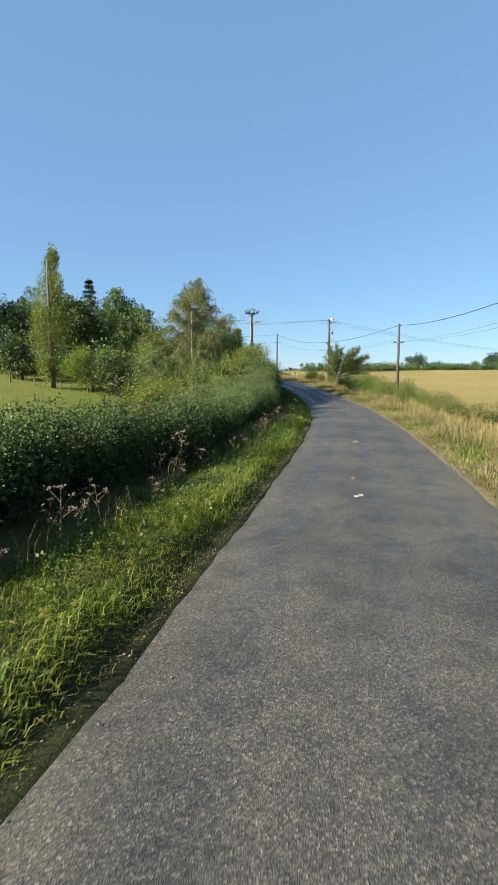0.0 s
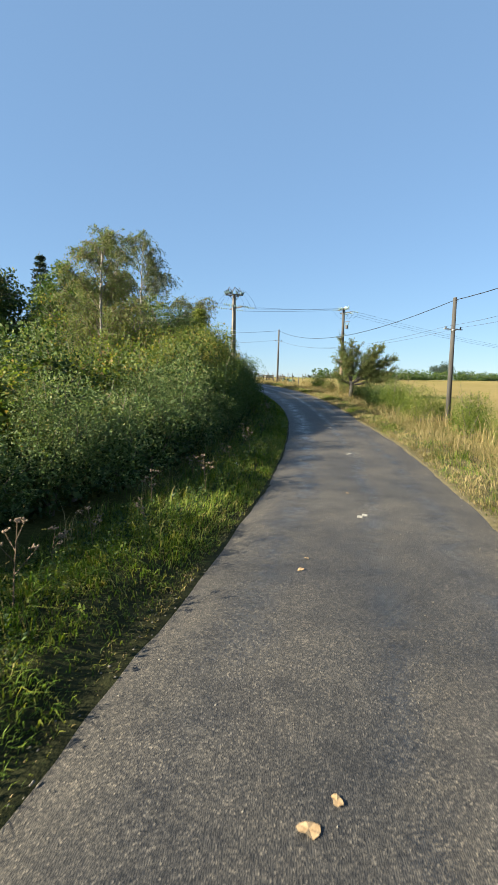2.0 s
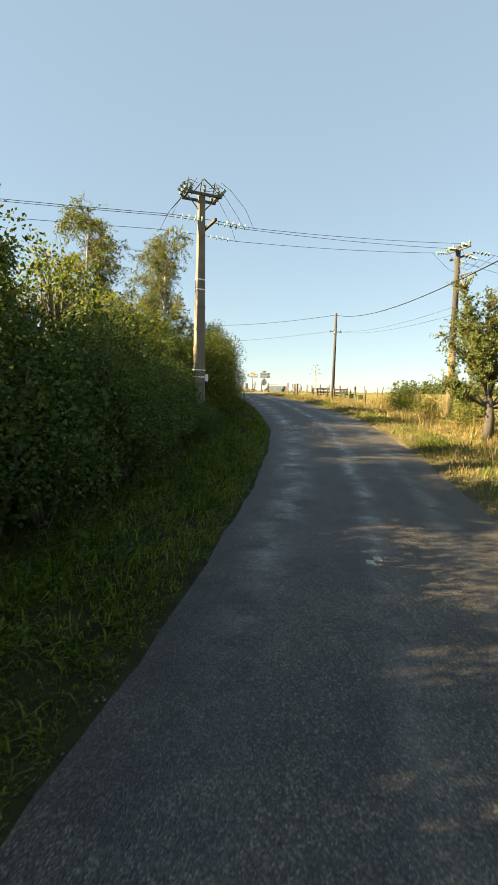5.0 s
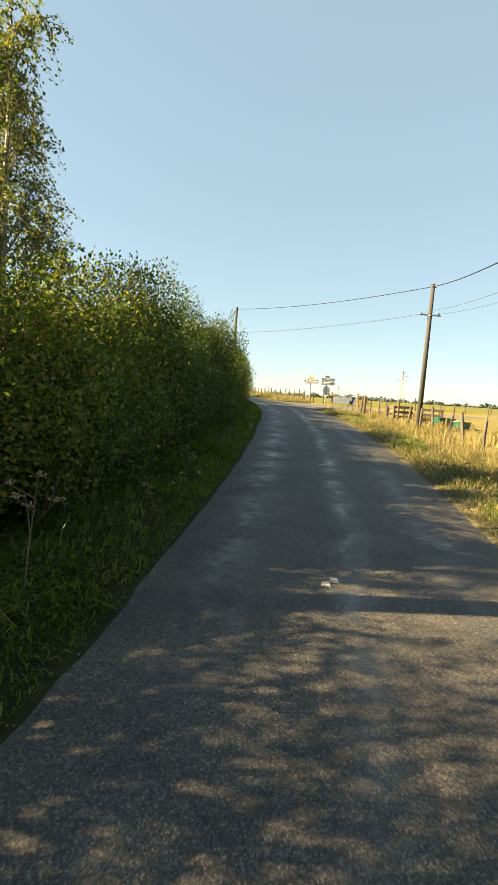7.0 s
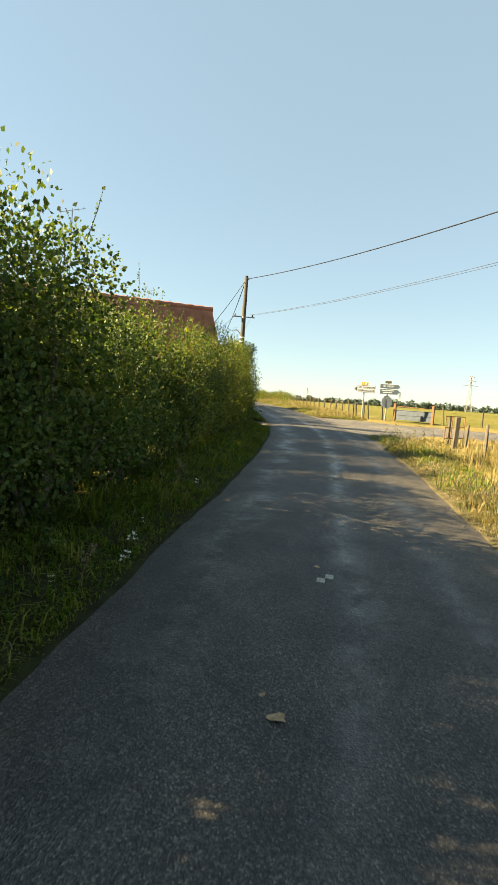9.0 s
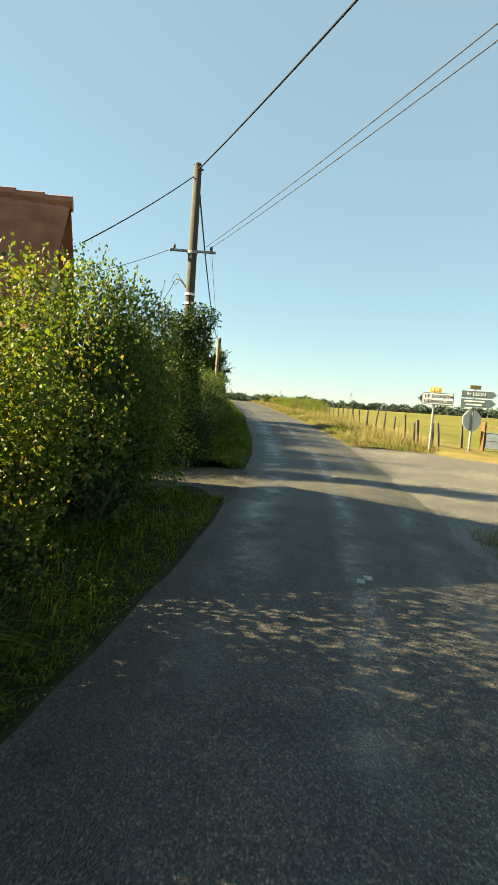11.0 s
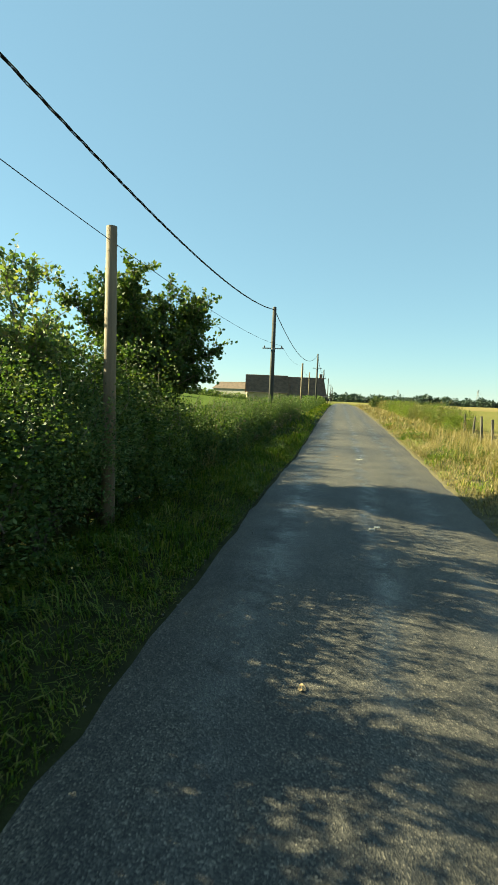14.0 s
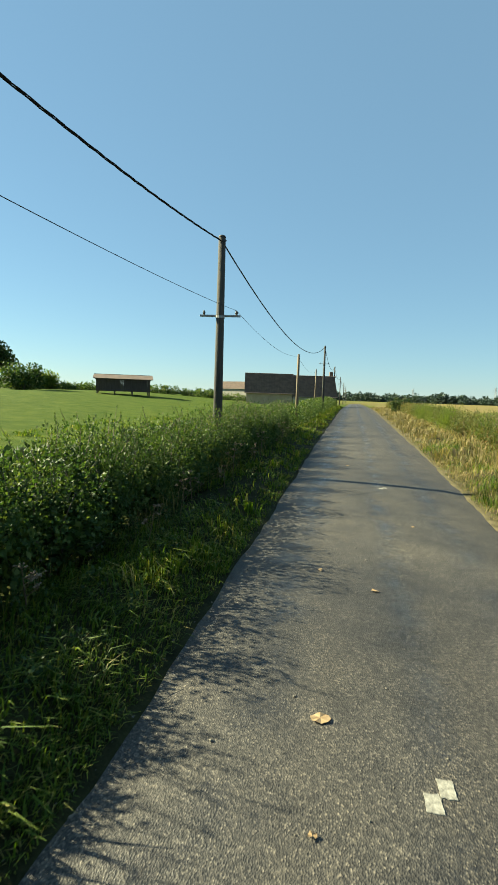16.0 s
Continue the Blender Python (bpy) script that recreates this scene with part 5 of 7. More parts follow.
def line_pole():
    """The next pole of the power line, behind the apple tree."""
    root = thing("power_pole", (10.6, 68.0, Z_C), label="grey power pole with crossarms and fuse box by apple tree", category="pole", turn=35)
    H = 10.0 - Z_C
    part("shaft", tube([(0, 0, -0.3), (0, 0, H * 0.45)], [0.19, 0.16], 10), WOOD_PALE, root, "brown wooden lower shaft", smooth=True)
    part("upper_shaft", tube([(0, 0, H * 0.45), (0, 0, H)], [0.155, 0.12], 10), WOOD_POLE, root, smooth=True)
    for k, dz in ((0.0, 0.0), (0.25, 0.28)):
        part("crossarm", bm_box((0.08, 1.5, 0.08), (k, 0, H - 0.15 - dz), (0, 0, 0), 0.008), STEEL_DARK, root)
    for k in (-0.68, -0.3, 0.3, 0.68):
        part("insulator", tube([(0, k, H - 0.1), (0, k, H + 0.02), (0, k, H + 0.14)], [0.03, 0.07, 0.03], 8), PORCELAIN, root)
    for k in (-0.85, 0.0, 0.85):
        insulator_string((0.3, k * 0.75, H - 0.35), (1.4, k, H - 0.42), root)
        insulator_string((-0.05, k * 0.75, H - 0.15), (-0.75, k, H - 0.18), root)
        part("jumper_wire", tube([(1.4, k, H - 0.45), (0.7, k * 0.8, H - 1.0), (0.0, k * 0.7, H - 0.9), (-0.75, k, H - 0.2)], 0.008, 4), CABLE, root)
    part("bracket", bm_box((0.06, 0.85, 0.06), (0.05, -0.40, H - 1.35), (0, 0, 0), 0.006), STEEL_DARK, root)
    part("fuse_box", bm_box((0.20, 0.24, 0.34), (0.1, -0.42, H - 1.85), (0, 0, 0), 0.02), STEEL_DARK, root)
    for k in (-0.2, 0.2):
        part("bushing", tube([(0.1, -0.42 + k, H - 1.68), (0.1, -0.42 + k, H - 1.45)], [0.05, 0.03], 8), PORCELAIN, root)
    return root


line_pole()
_m = pose(0.35, 59.9, 0, 0, 0, 35)
_n = pose(10.6, 68.0, 0, 0, 0, 35)
for k in (-0.85, 0.0, 0.85):
    dz = 0.0 if k else 0.22
    a = _m @ Vector((1.7, k, 8.64 + dz))
    b = _n @ Vector((-0.75, k, 9.82))
    cable(a, b, 0.08, 0.009, "bare power line wire between poles", WIRE)
    a2 = _m @ Vector((-1.3, k, 8.64 + dz))
    cable(a2, a2 + Vector((-57, -38, 1.0)), 1.6, 0.009, "bare power line wire between poles", WIRE)
    c = _n @ Vector((1.4, k, 9.58))
    cable(c, c + Vector((70, 46, -1.5)), 1.8, 0.009, "bare power line wire between poles", WIRE)


# ---- signs, gate, fences at the junction ----
def letters(text, size, at, parent, material, name="lettering"):
    """Flat built-in-font writing, standing upright and facing -y."""
    cu = bpy.data.curves.new(name, "FONT")
    cu.body, cu.size, cu.extrude, cu.align_x, cu.align_y = text, size, 0.002, "CENTER", "CENTER"
    cu.space_character, cu.offset = 1.15, 0.0035
    tmp = bpy.data.objects.new("tmp", cu)
    scene.collection.objects.link(tmp)
    me = bpy.data.meshes.new_from_object(tmp.evaluated_get(bpy.context.evaluated_depsgraph_get()))
    bpy.data.objects.remove(tmp)
    me.materials.clear()
    me.materials.append(material)
    me.transform(pose(*at, 90, 0, 0))
    ob = new(name, me)
    ob.parent = parent
    return ob


def arrow_panel(w, h, tip, at, material, parent, thick=0.03, name="panel"):
    """A direction panel; tip < 0 points to its left."""
    bm = bmesh.new()
    s = -1 if tip < 0 else 1
    pts = [(-s * w / 2, -h / 2), (s * (w / 2 - h * 0.55), -h / 2), (s * w / 2, 0), (s * (w / 2 - h * 0.55), h / 2), (-s * w / 2, h / 2)]
    f = [bm.verts.new((x, -thick / 2, z)) for x, z in pts]
    b = [bm.verts.new((x, thick / 2, z)) for x, z in pts]
    bm.faces.new(f)
    bm.faces.new(b[::-1])
    for i in range(5):
        bm.faces.new((f[i], b[i], b[(i + 1) % 5], f[(i + 1) % 5]))
    bmesh.ops.recalc_face_normals(bm, faces=bm.faces)
    bm.transform(pose(*at))
    return part(name, bm, material, parent)


def sign_white_arrow():
    x, y = -6.0, 103.3
    z0 = gz(x, y)
    root = thing("direction_sign", (x, y, z0), 16, label="white arrow road sign with two place names on a steel post", category="road sign")
    root.scale = (1.25, 1.25, 1.25)
    c = (5.52 - z0) / 1.25
    part("post", tube([(0, 0.04, -0.2), (0, 0.04, c + 0.36)], 0.038, 10), STEEL, root)
    edge = arrow_panel(1.06, 0.36, -1, (0.02, 0, c), SIGN_BLACK, root, 0.026, "border")
    face = arrow_panel(1.02, 0.325, -1, (0.022, -0.006, c), SIGN_WHITE, root, 0.026)
    letters("LE DONJON", 0.135, (0.12, -0.0205, c + 0.075), face, SIGN_BLACK)
    letters("LIERNOLLES", 0.135, (0.10, -0.0205, c - 0.085), face, SIGN_BLACK)
    bm = bmesh.new()
    v = [bm.verts.new(p) for p in ((-0.47, -0.0215, c), (-0.36, -0.0215, c - 0.10), (-0.36, -0.0215, c + 0.10))]
    bm.faces.new(v)
    part("arrow_tip", bm, SIGN_BLACK, face)
    plate = part("number_plate", bm_box((0.34, 0.025, 0.15), (0.02, 0, c + 0.27), (0, 0, 0), 0.006), SIGN_YELLOW, root, "small orange-yellow road number plate")
    for k in (-0.07, 0.03, 0.09):
        part("bar", bm_box((0.035, 0.004, 0.085), (k, -0.016, c + 0.27)), SIGN_WHITE, plate)


def sign_grey_arrows():
    x, y = -4.75, 104.6
    z0 = gz(x, y)
    root = thing("direction_sign", (x, y, z0), 18, label="two grey-blue arrow road signs on a steel post", category="road sign")
    root.scale = (1.2, 1.2, 1.2)
    c = (5.66 - z0) / 1.2
    part("post", tube([(-0.02, 0.05, -0.2), (-0.02, 0.05, c + 0.36)], 0.038, 10), STEEL, root)
    for k, h in ((0.135, 0.24), (-0.15, 0.29)):
        arrow_panel(1.10, h, 1, (0.10, 0, c + k), SIGN_WHITE, root, 0.022, "border")
        face = arrow_panel(1.06, h - 0.03, 1, (0.10, -0.006, c + k), SIGN_GREY, root, 0.022)
        if k > 0:
            letters("St LEON", 0.14, (0.02, -0.019, c + k), face, SIGN_WHITE)
        else:
            for q, w in ((0.055, 0.62), (-0.055, 0.5)):
                part("bar", bm_box((w, 0.004, 0.05), (-0.02, -0.0185, c + k + q)), SIGN_WHITE, face)
        part("clamp", bm_box((0.09, 0.05, 0.05), (-0.02, 0.03, c + k)), STEEL, root)
    part("number_plate", bm_box((0.34, 0.025, 0.13), (-0.02, 0, c + 0.36), (0, 0, 0), 0.006), SIGN_BROWN, root, "small dark road number plate")
    # back of an eight-sided sign lower on the post
    bm = bmesh.new()
    ring = [(0.36 * math.cos(a), 0.36 * math.sin(a)) for a in np.arange(math.pi / 8, 6.3, math.pi / 4)][:8]
    f = [bm.verts.new((x, -0.012, z)) for x, z in ring]
    b = [bm.verts.new((x, 0.012, z)) for x, z in ring]
    bm.faces.new(f)
    bm.faces.new(b[::-1])
    for i in range(8):
        bm.faces.new((f[i], b[i], b[(i + 1) % 8], f[(i + 1) % 8]))
    bmesh.ops.recalc_face_normals(bm, faces=bm.faces)
    bm.transform(pose(-0.02, 0.10, c - 0.72, 0, 0, 25))
    part("stop_panel", bm, SIGN_BACK, root, "blank pale back of an eight-sided sign")


sign_white_arrow()
sign_grey_arrows()


def fence_post(place, h, seed, lean=4.0, label="weathered split-wood fence post in dry grass", group="field fence"):
    rng = np.random.default_rng(seed)
    r = rng.uniform(0.045, 0.07)
    lx, ly = rng.normal() * h * lean / 60, rng.normal() * h * lean / 60
    bm = tube([(0, 0, -0.2), (lx * 0.5, ly * 0.5, h * 0.5), (lx, ly, h)], [r, r * rng.uniform(0.85, 1.05), r * rng.uniform(0.7, 0.95)], 6)
    for v in bm.verts:
        v.co.x += rng.normal() * 0.006
        v.co.y += rng.normal() * 0.006
    ob = part("fence_post", bm, WOOD_POST)
    ob.location = place
    return tagged(ob, label, "fence post", group)


def fence(points, h, seed, group, wires=(0.45, 0.8), label="weathered split-wood fence post in dry grass"):
    rng = np.random.default_rng(seed)
    tops = []
    for i, (x, y) in enumerate(points):
        z = gz(x, y)
        hh = h * rng.uniform(0.85, 1.12)
        fence_post((x, y, z), hh, seed * 100 + i, 4.0, label, group)
        tops.append(Vector((x, y, z)))
    for w in wires:
        bm = bmesh.new()
        tube([p + Vector((0, 0, h * w)) for p in tops], 0.0035, 4, bm)
        tagged(part("fence_wire", bm, RUST), "thin rusty wire strung between fence posts", "wire", group)


def lane_points(s0, s1, step, d0, d1):
    out = []
    for s in np.arange(s0, s1, step):
        f = (s - s0) / (s1 - s0)
        x, y, _ = on_lane(s, d0 + (d1 - d0) * f)
        out.append((float(x), float(y)))
    return out


fence(lane_points(75, 93.5, 1.7, -5.2, -5.3), 1.05, 1, "pasture fence")
fence(lane_points(105.5, 131.5, 1.65, -5.7, -6.0), 1.1, 2, "field fence")
fence([(-7.0, 104.9), (-6.1, 105.5), (-5.3, 106.1)], 1.1, 3, "field fence")
fence([(-1.2 + 2.2 * i, 105.6 + 0.95 * i) for i in range(16)], 1.05, 4, "field fence")
fence([(4.0 + 2.3 * i, 95.5 + 0.9 * i) for i in range(11)], 1.0, 5, "pasture fence")
fence([(-24.0 + 2.6 * i, 46.5 - 0.9 * i) for i in range(7)], 1.1, 6, "far pasture fence", (0.8,), "pale wooden fence post at the pasture's edge")


def metal_gate():
    a, b = Vector((-4.45, 106.3)), Vector((-2.0, 105.6))
    ang = math.degrees(math.atan2(b.y - a.y, b.x - a.x))
    z0 = gz(*((a + b) / 2))
    w = (b - a).length
    root = thing("field_gate", (a.x, a.y, z0 + 0.02), ang, label="closed faded blue sheet-metal field gate between rusty posts", category="gate")
    for i in range(3):
        part("panel", bm_box((w / 3 - 0.03, 0.02, 0.62), (w / 3 * (i + 0.5), 0, 0.42), (0, 0, 0), 0.004), BLUE_PAINT, root)
    for h in (0.10, 0.42, 0.74):
        part("rail", tube([(0.02, -0.02, h), (w - 0.02, -0.02, h)], 0.02, 6), BLUE_PAINT, root)
    part("top_rail", tube([(0.0, 0, 1.0), (w, 0, 0.93)], 0.022, 6), RUST, root)
    for x in (-0.08, w + 0.08):
        part("post", bm_box((0.16, 0.14, 1.35), (x, 0, 0.50), (0, 0, 0), 0.012), RUST, root)


metal_gate()


def old_gateway():
    """A rusty tube gate and a grey timber post where the fence meets the side road."""
    x, y = 0.65, 91.9
    root = thing("old_gate", (x, y, gz(x, y)), 60, label="broken rusty tube gate leaning in dry grass by the fence", category="gate")
    for h in (0.2, 0.62, 1.05):
        part("rail", tube([(-0.6, 0, h), (0.6, 0, h + 0.03)], 0.02, 6), RUST, root)
    for k in (-0.6, -0.2, 0.2, 0.6):
        part("upright", tube([(k, 0, 0.0), (k, 0, 1.07)], 0.018, 6), RUST, root)
    x2, y2 = 0.85, 90.3
    p = part("gate_post", bm_box((0.16, 0.15, 1.35), (0, 0, 0.48), (0, 2, 20), 0.02), WOOD_POST)
    p.location = (x2, y2, gz(x2, y2))
    tagged(p, "thick grey timber gate post with peeling surface", "post")


old_gateway()


def pallet_crate(s, d, turn, name="wooden_crate"):
    x, y, z = spot(s, d)
    root = thing(name, (x, y, z), turn, label="grey slatted wooden crate standing in the pasture", category="crate")
    for sx in (-0.5, 0.5):
        for sy in (-0.4, 0.4):
            part("corner_post", bm_box((0.08, 0.08, 0.8), (sx, sy, 0.4), (0, 0, 0), 0.005), WOOD_POST, root)
    for h in (0.18, 0.45, 0.72):
        for sy in (-0.45, 0.45):
            part("slat", bm_box((1.15, 0.025, 0.13), (0, sy, h), (0, 0, 0), 0.004), WOOD_POST, root)
        for sx in (-0.55, 0.55):
            part("slat", bm_box((0.025, 0.9, 0.13), (sx, 0, h), (0, 0, 0), 0.004), WOOD_POST, root)
    return root


pallet_crate(86.8, -5.9, 30)
pallet_crate(85.6, -7.2, 10)


def green_trough(s, d, turn, k=1.0):
    x, y, z = spot(s, d)
    root = thing("water_trough", (x, y, z), turn, label="green plastic water trough in the pasture", category="trough")
    root.scale = (k, k, k)
    bm = bmesh.new()
    lo = [bm.verts.new(p) for p in ((-0.5, -0.28, 0.0), (0.5, -0.28, 0.0), (0.5, 0.28, 0.0), (-0.5, 0.28, 0.0))]
    hi = [bm.verts.new(p) for p in ((-0.6, -0.36, 0.5), (0.6, -0.36, 0.5), (0.6, 0.36, 0.5), (-0.6, 0.36, 0.5))]
    inn = [bm.verts.new(p) for p in ((-0.54, -0.30, 0.5), (0.54, -0.30, 0.5), (0.54, 0.30, 0.5), (-0.54, 0.30, 0.5))]
    bot = [bm.verts.new(p) for p in ((-0.45, -0.23, 0.06), (0.45, -0.23, 0.06), (0.45, 0.23, 0.06), (-0.45, 0.23, 0.06))]
    bm.faces.new(lo[::-1])
    for p, q in ((lo, hi), (hi, inn), (inn, bot)):
        for i in range(4):
            bm.faces.new((p[i], p[(i + 1) % 4], q[(i + 1) % 4], q[i]))
    bm.faces.new(bot)
    bmesh.ops.recalc_face_normals(bm, faces=bm.faces)
    part("tub", bm, GREEN_TUB, root)
    part("rim", tube([(-0.6, -0.36, 0.5), (0.6, -0.36, 0.5), (0.6, 0.36, 0.5), (-0.6, 0.36, 0.5), (-0.6, -0.36, 0.5)], 0.025, 6), GREEN_TUB, root)


green_trough(84.6, -7.5, 35, 0.8)
green_trough(83.4, -7.9, 60, 0.7)


# ---- buildings ----
def tiled_roof(parent, L, W, eave, ridge, over, material, pitch_tiles=0.30):
    """Two tiled slopes with courses of tiles; length along x."""
    for sgn in (-1, 1):
        a = Vector((0, sgn * (W / 2 + over), eave - over * (ridge - eave) / (W / 2)))
        b = Vector((0, 0, ridge))
        slope = (b - a).length
        rows = max(4, int(slope / pitch_tiles))
        cols = max(4, int((L + 2 * over) / 0.26))
        X = np.linspace(-L / 2 - over, L / 2 + over, cols * 4 + 1)
        wave = 0.022 * np.abs(np.sin(np.linspace(0, cols * math.pi, cols * 4 + 1)))
        V, F = [], []
        up = Vector((0, sgn * (b.z - a.z), abs(b.y - a.y))).normalized()
        for r in range(rows):
            for e, lift in ((r / rows, 0.05), ((r + 1) / rows, 0.015)):
                c = a.lerp(b, e)
                for i, x in enumerate(X):
                    o = c + up * (lift + wave[i])
                    V.append((x, o.y, o.z))
        n = len(X)
        for k in range(rows * 2 - 1):
            for i in range(n - 1):
                q = (k * n + i, k * n + i + 1, (k + 1) * n + i + 1, (k + 1) * n + i)
                F.append(q if sgn < 0 else q[::-1])
        sheet("roof_slope", V, F, material, parent)
    for x in np.arange(-L / 2 - over + 0.2, L / 2 + over, 0.42):
        part("ridge_tile", tube([(x - 0.21, 0, ridge + 0.03), (x + 0.21, 0, ridge + 0.05)], [0.11, 0.125], 8), material, parent)


def gabled(name, label, at, turn, L, W, eave, ridge, wall, tile, over=0.25, doors=(), windows=(), chimney=None):
    root = thing(name, at, turn, label=label, category="house" if name == "house" else "barn")
    bm = bmesh.new()
    prof = [(-W / 2, -0.3), (W / 2, -0.3), (W / 2, eave), (0, ridge), (-W / 2, eave)]
    f = [bm.verts.new((-L / 2, y, z)) for y, z in prof]
    b = [bm.verts.new((L / 2, y, z)) for y, z in prof]
    bm.faces.new(f[::-1])
    bm.faces.new(b)
    for i in range(5):
        bm.faces.new((f[i], f[(i + 1) % 5], b[(i + 1) % 5], b[i]))
    bmesh.ops.recalc_face_normals(bm, faces=bm.faces)
    part("wall", bm, wall, root)
    tiled_roof(root, L, W, eave, ridge, over, tile)
    for x, y, z, w, h in doors:
        part("door", bm_box((w, 0.06, h), (x, y, z), (0, 0, 0), 0.01), WOOD_DARK, root)
    if chimney:
        part("chimney", bm_box((0.55, 0.45, 1.3), (chimney[0], chimney[1], ridge + 0.25), (0, 0, 0), 0.02), TILE_BROWN, root)
    return root


HOUSE_END = (-8.75, 88.40)       # plan of the ridge's end towards the lane
_hx, _hy = HOUSE_END[0] - 4.55 * math.cos(radians(45)), HOUSE_END[1] - 4.55 * math.sin(radians(45))
house = gabled("house", "small house with a red clay-tile roof behind the hedge", (_hx, _hy, 3.0), 45, 8.7, 4.4, 2.7, 4.75, RENDER_SAND, TILE_RED, doors=((1.0, -2.22, 1.0, 0.9, 2.0),))
part("aerial_mast", tube([(-0.9, 0.0, 4.7), (-0.9, 0.0, 7.7)], 0.018, 6), STEEL_DARK, house)
for k in range(5):
    part("aerial_rod", tube([(-1.3 + 0.2 * k, -0.28 + 0.03 * k, 7.62 + 0.06 * k), (-1.3 + 0.2 * k, 0.28 - 0.03 * k, 7.62 + 0.06 * k)], 0.008, 4), STEEL_DARK, house)
part("aerial_boom", tube([(-1.35, 0, 7.6), (-0.45, 0, 7.88)], 0.010, 5), STEEL_DARK, house)


def far_place(x, y):
    return (x, y, gz(x, y))


# the farm beyond the field hedge
gabled("barn", "long old barn with a brown tiled roof and sandy wall", (-75.8, 171.0, gz(-75.8, 171.0)), 46, 7.3, 7.0, 1.9, 10.0 - gz(-75.8, 171.0), RENDER_SAND, TILE_BROWN, 0.3)
gabled("barn", "long old barn with a dark brown tiled roof", (-71.2, 176.6, gz(-71.2, 176.6)), 46, 6.8, 7.6, 1.7, 9.85 - gz(-71.2, 176.6), RENDER_GREY, TILE_BROWN, 0.3, chimney=(3.2, 0.6))
gabled("house", "distant low farmhouse with a brown roof", (-118, 205, 6.2), 10, 14, 7, 2.2, 4.0, RENDER_GREY, TILE_BROWN, 0.3)


def hay_shed():
    x, y = -79.0, 145.9
    z = gz(x, y)
    root = thing("field_shed", (x, y, z), 60, label="dark wooden field shed on posts under a low gable roof", category="shed")
    L, W = 6.9, 4.2
    n = 34
    for sy in (-W / 2, W / 2):
        for i in range(n):
            part("board", bm_box((L / n - 0.02, 0.03, 1.55), (-L / 2 + L / n * (i + 0.5), sy, 1.25 + 0.02 * math.sin(i * 2.7)), (0, 0, 0)), WOOD_DARK, root)
    for sx in (-L / 2, L / 2):
        part("end_wall", bm_box((0.05, W - 0.06, 1.55), (sx, 0, 1.25)), WOOD_DARK, root)
    part("floor_deck", bm_box((L, W, 0.10), (0, 0, 0.46)), WOOD_DARK, root)
    for sx in (-L / 2 + 0.1, -L / 6, L / 6, L / 2 - 0.1):
        for sy in (-W / 2 + 0.1, W / 2 - 0.1):
            part("post", bm_box((0.16, 0.16, 0.8), (sx, sy, 0.2)), WOOD_DARK, root)
    for sgn in (-1, 1):
        part("roof_slope", bm_box((L + 0.8, W / 2 + 0.55, 0.06), (0, sgn * (W / 4 + 0.15), 2.34), (-sgn * 14, 0, 0)), TILE_BROWN, root)
    for k in (-L / 2 - 0.3, L / 2 + 0.3):
        part("gable_board", bm_box((0.04, W + 0.7, 0.14), (k, 0, 2.1)), WOOD_DARK, root)


hay_shed()


def stone_hut():
    x, y = 51.5, 198.0
    z = gz(x, y)
    root = thing("field_hut", (x, y, z), 15, label="small stone field hut at the straw field's edge", category="hut")
    part("wall", bm_box((3.6, 2.6, 2.1), (0, 0, 0.9), (0, 0, 0), 0.03), RENDER_GREY, root)
    part("roof", bm_box((4.1, 3.0, 0.18), (0, 0, 2.05), (6, 0, 0), 0.02), TILE_BROWN, root)


stone_hut()


# ---- distance ----
def lattice_pylon(x, y, h, turn):
    z = gz(x, y)
    root = thing("pylon", (x, y, z), turn, label="distant grey lattice power pylon on the horizon", category="pylon", group="pylons")
    w0, w1 = h * 0.085, h * 0.016
    lv = np.linspace(0, 1, 9)
    def corner(f, sx, sy):
        w = w0 + (w1 - w0) * f ** 0.75
        return Vector((sx * w, sy * w, f * h))
    r = h * 0.0042
    for sx, sy in ((-1, -1), (1, -1), (1, 1), (-1, 1)):
        part("leg", tube([corner(f, sx, sy) for f in lv], r, 4), STEEL, root)
    for i in range(8):
        bm = bmesh.new()
        q = [(-1, -1), (1, -1), (1, 1), (-1, 1)]
        for k in range(4):
            a, b = q[k], q[(k + 1) % 4]
            tube([corner(lv[i], *a), corner(lv[i + 1], *b)], r * 0.6, 3, bm)
            tube([corner(lv[i], *b), corner(lv[i + 1], *a)], r * 0.6, 3, bm)
        ob = part("bracing", bm, STEEL, root)
        ob["kind"] = "stuff"
    for f, wd in ((0.74, 0.19), (0.86, 0.14), (0.97, 0.09)):
        part("crossarm", tube([(-h * wd, 0, f * h), (0, 0, f * h + h * 0.03), (h * wd, 0, f * h)], r * 1.2, 4), STEEL, root)


lattice_pylon(-512, 1440, 44, 40)
lattice_pylon(-800, 1560, 44, 40)
lattice_pylon(-235, 1330, 46, 40)
lattice_pylon(-30, 560, 34, 20)
lattice_pylon(-1150, 1700, 44, 40)


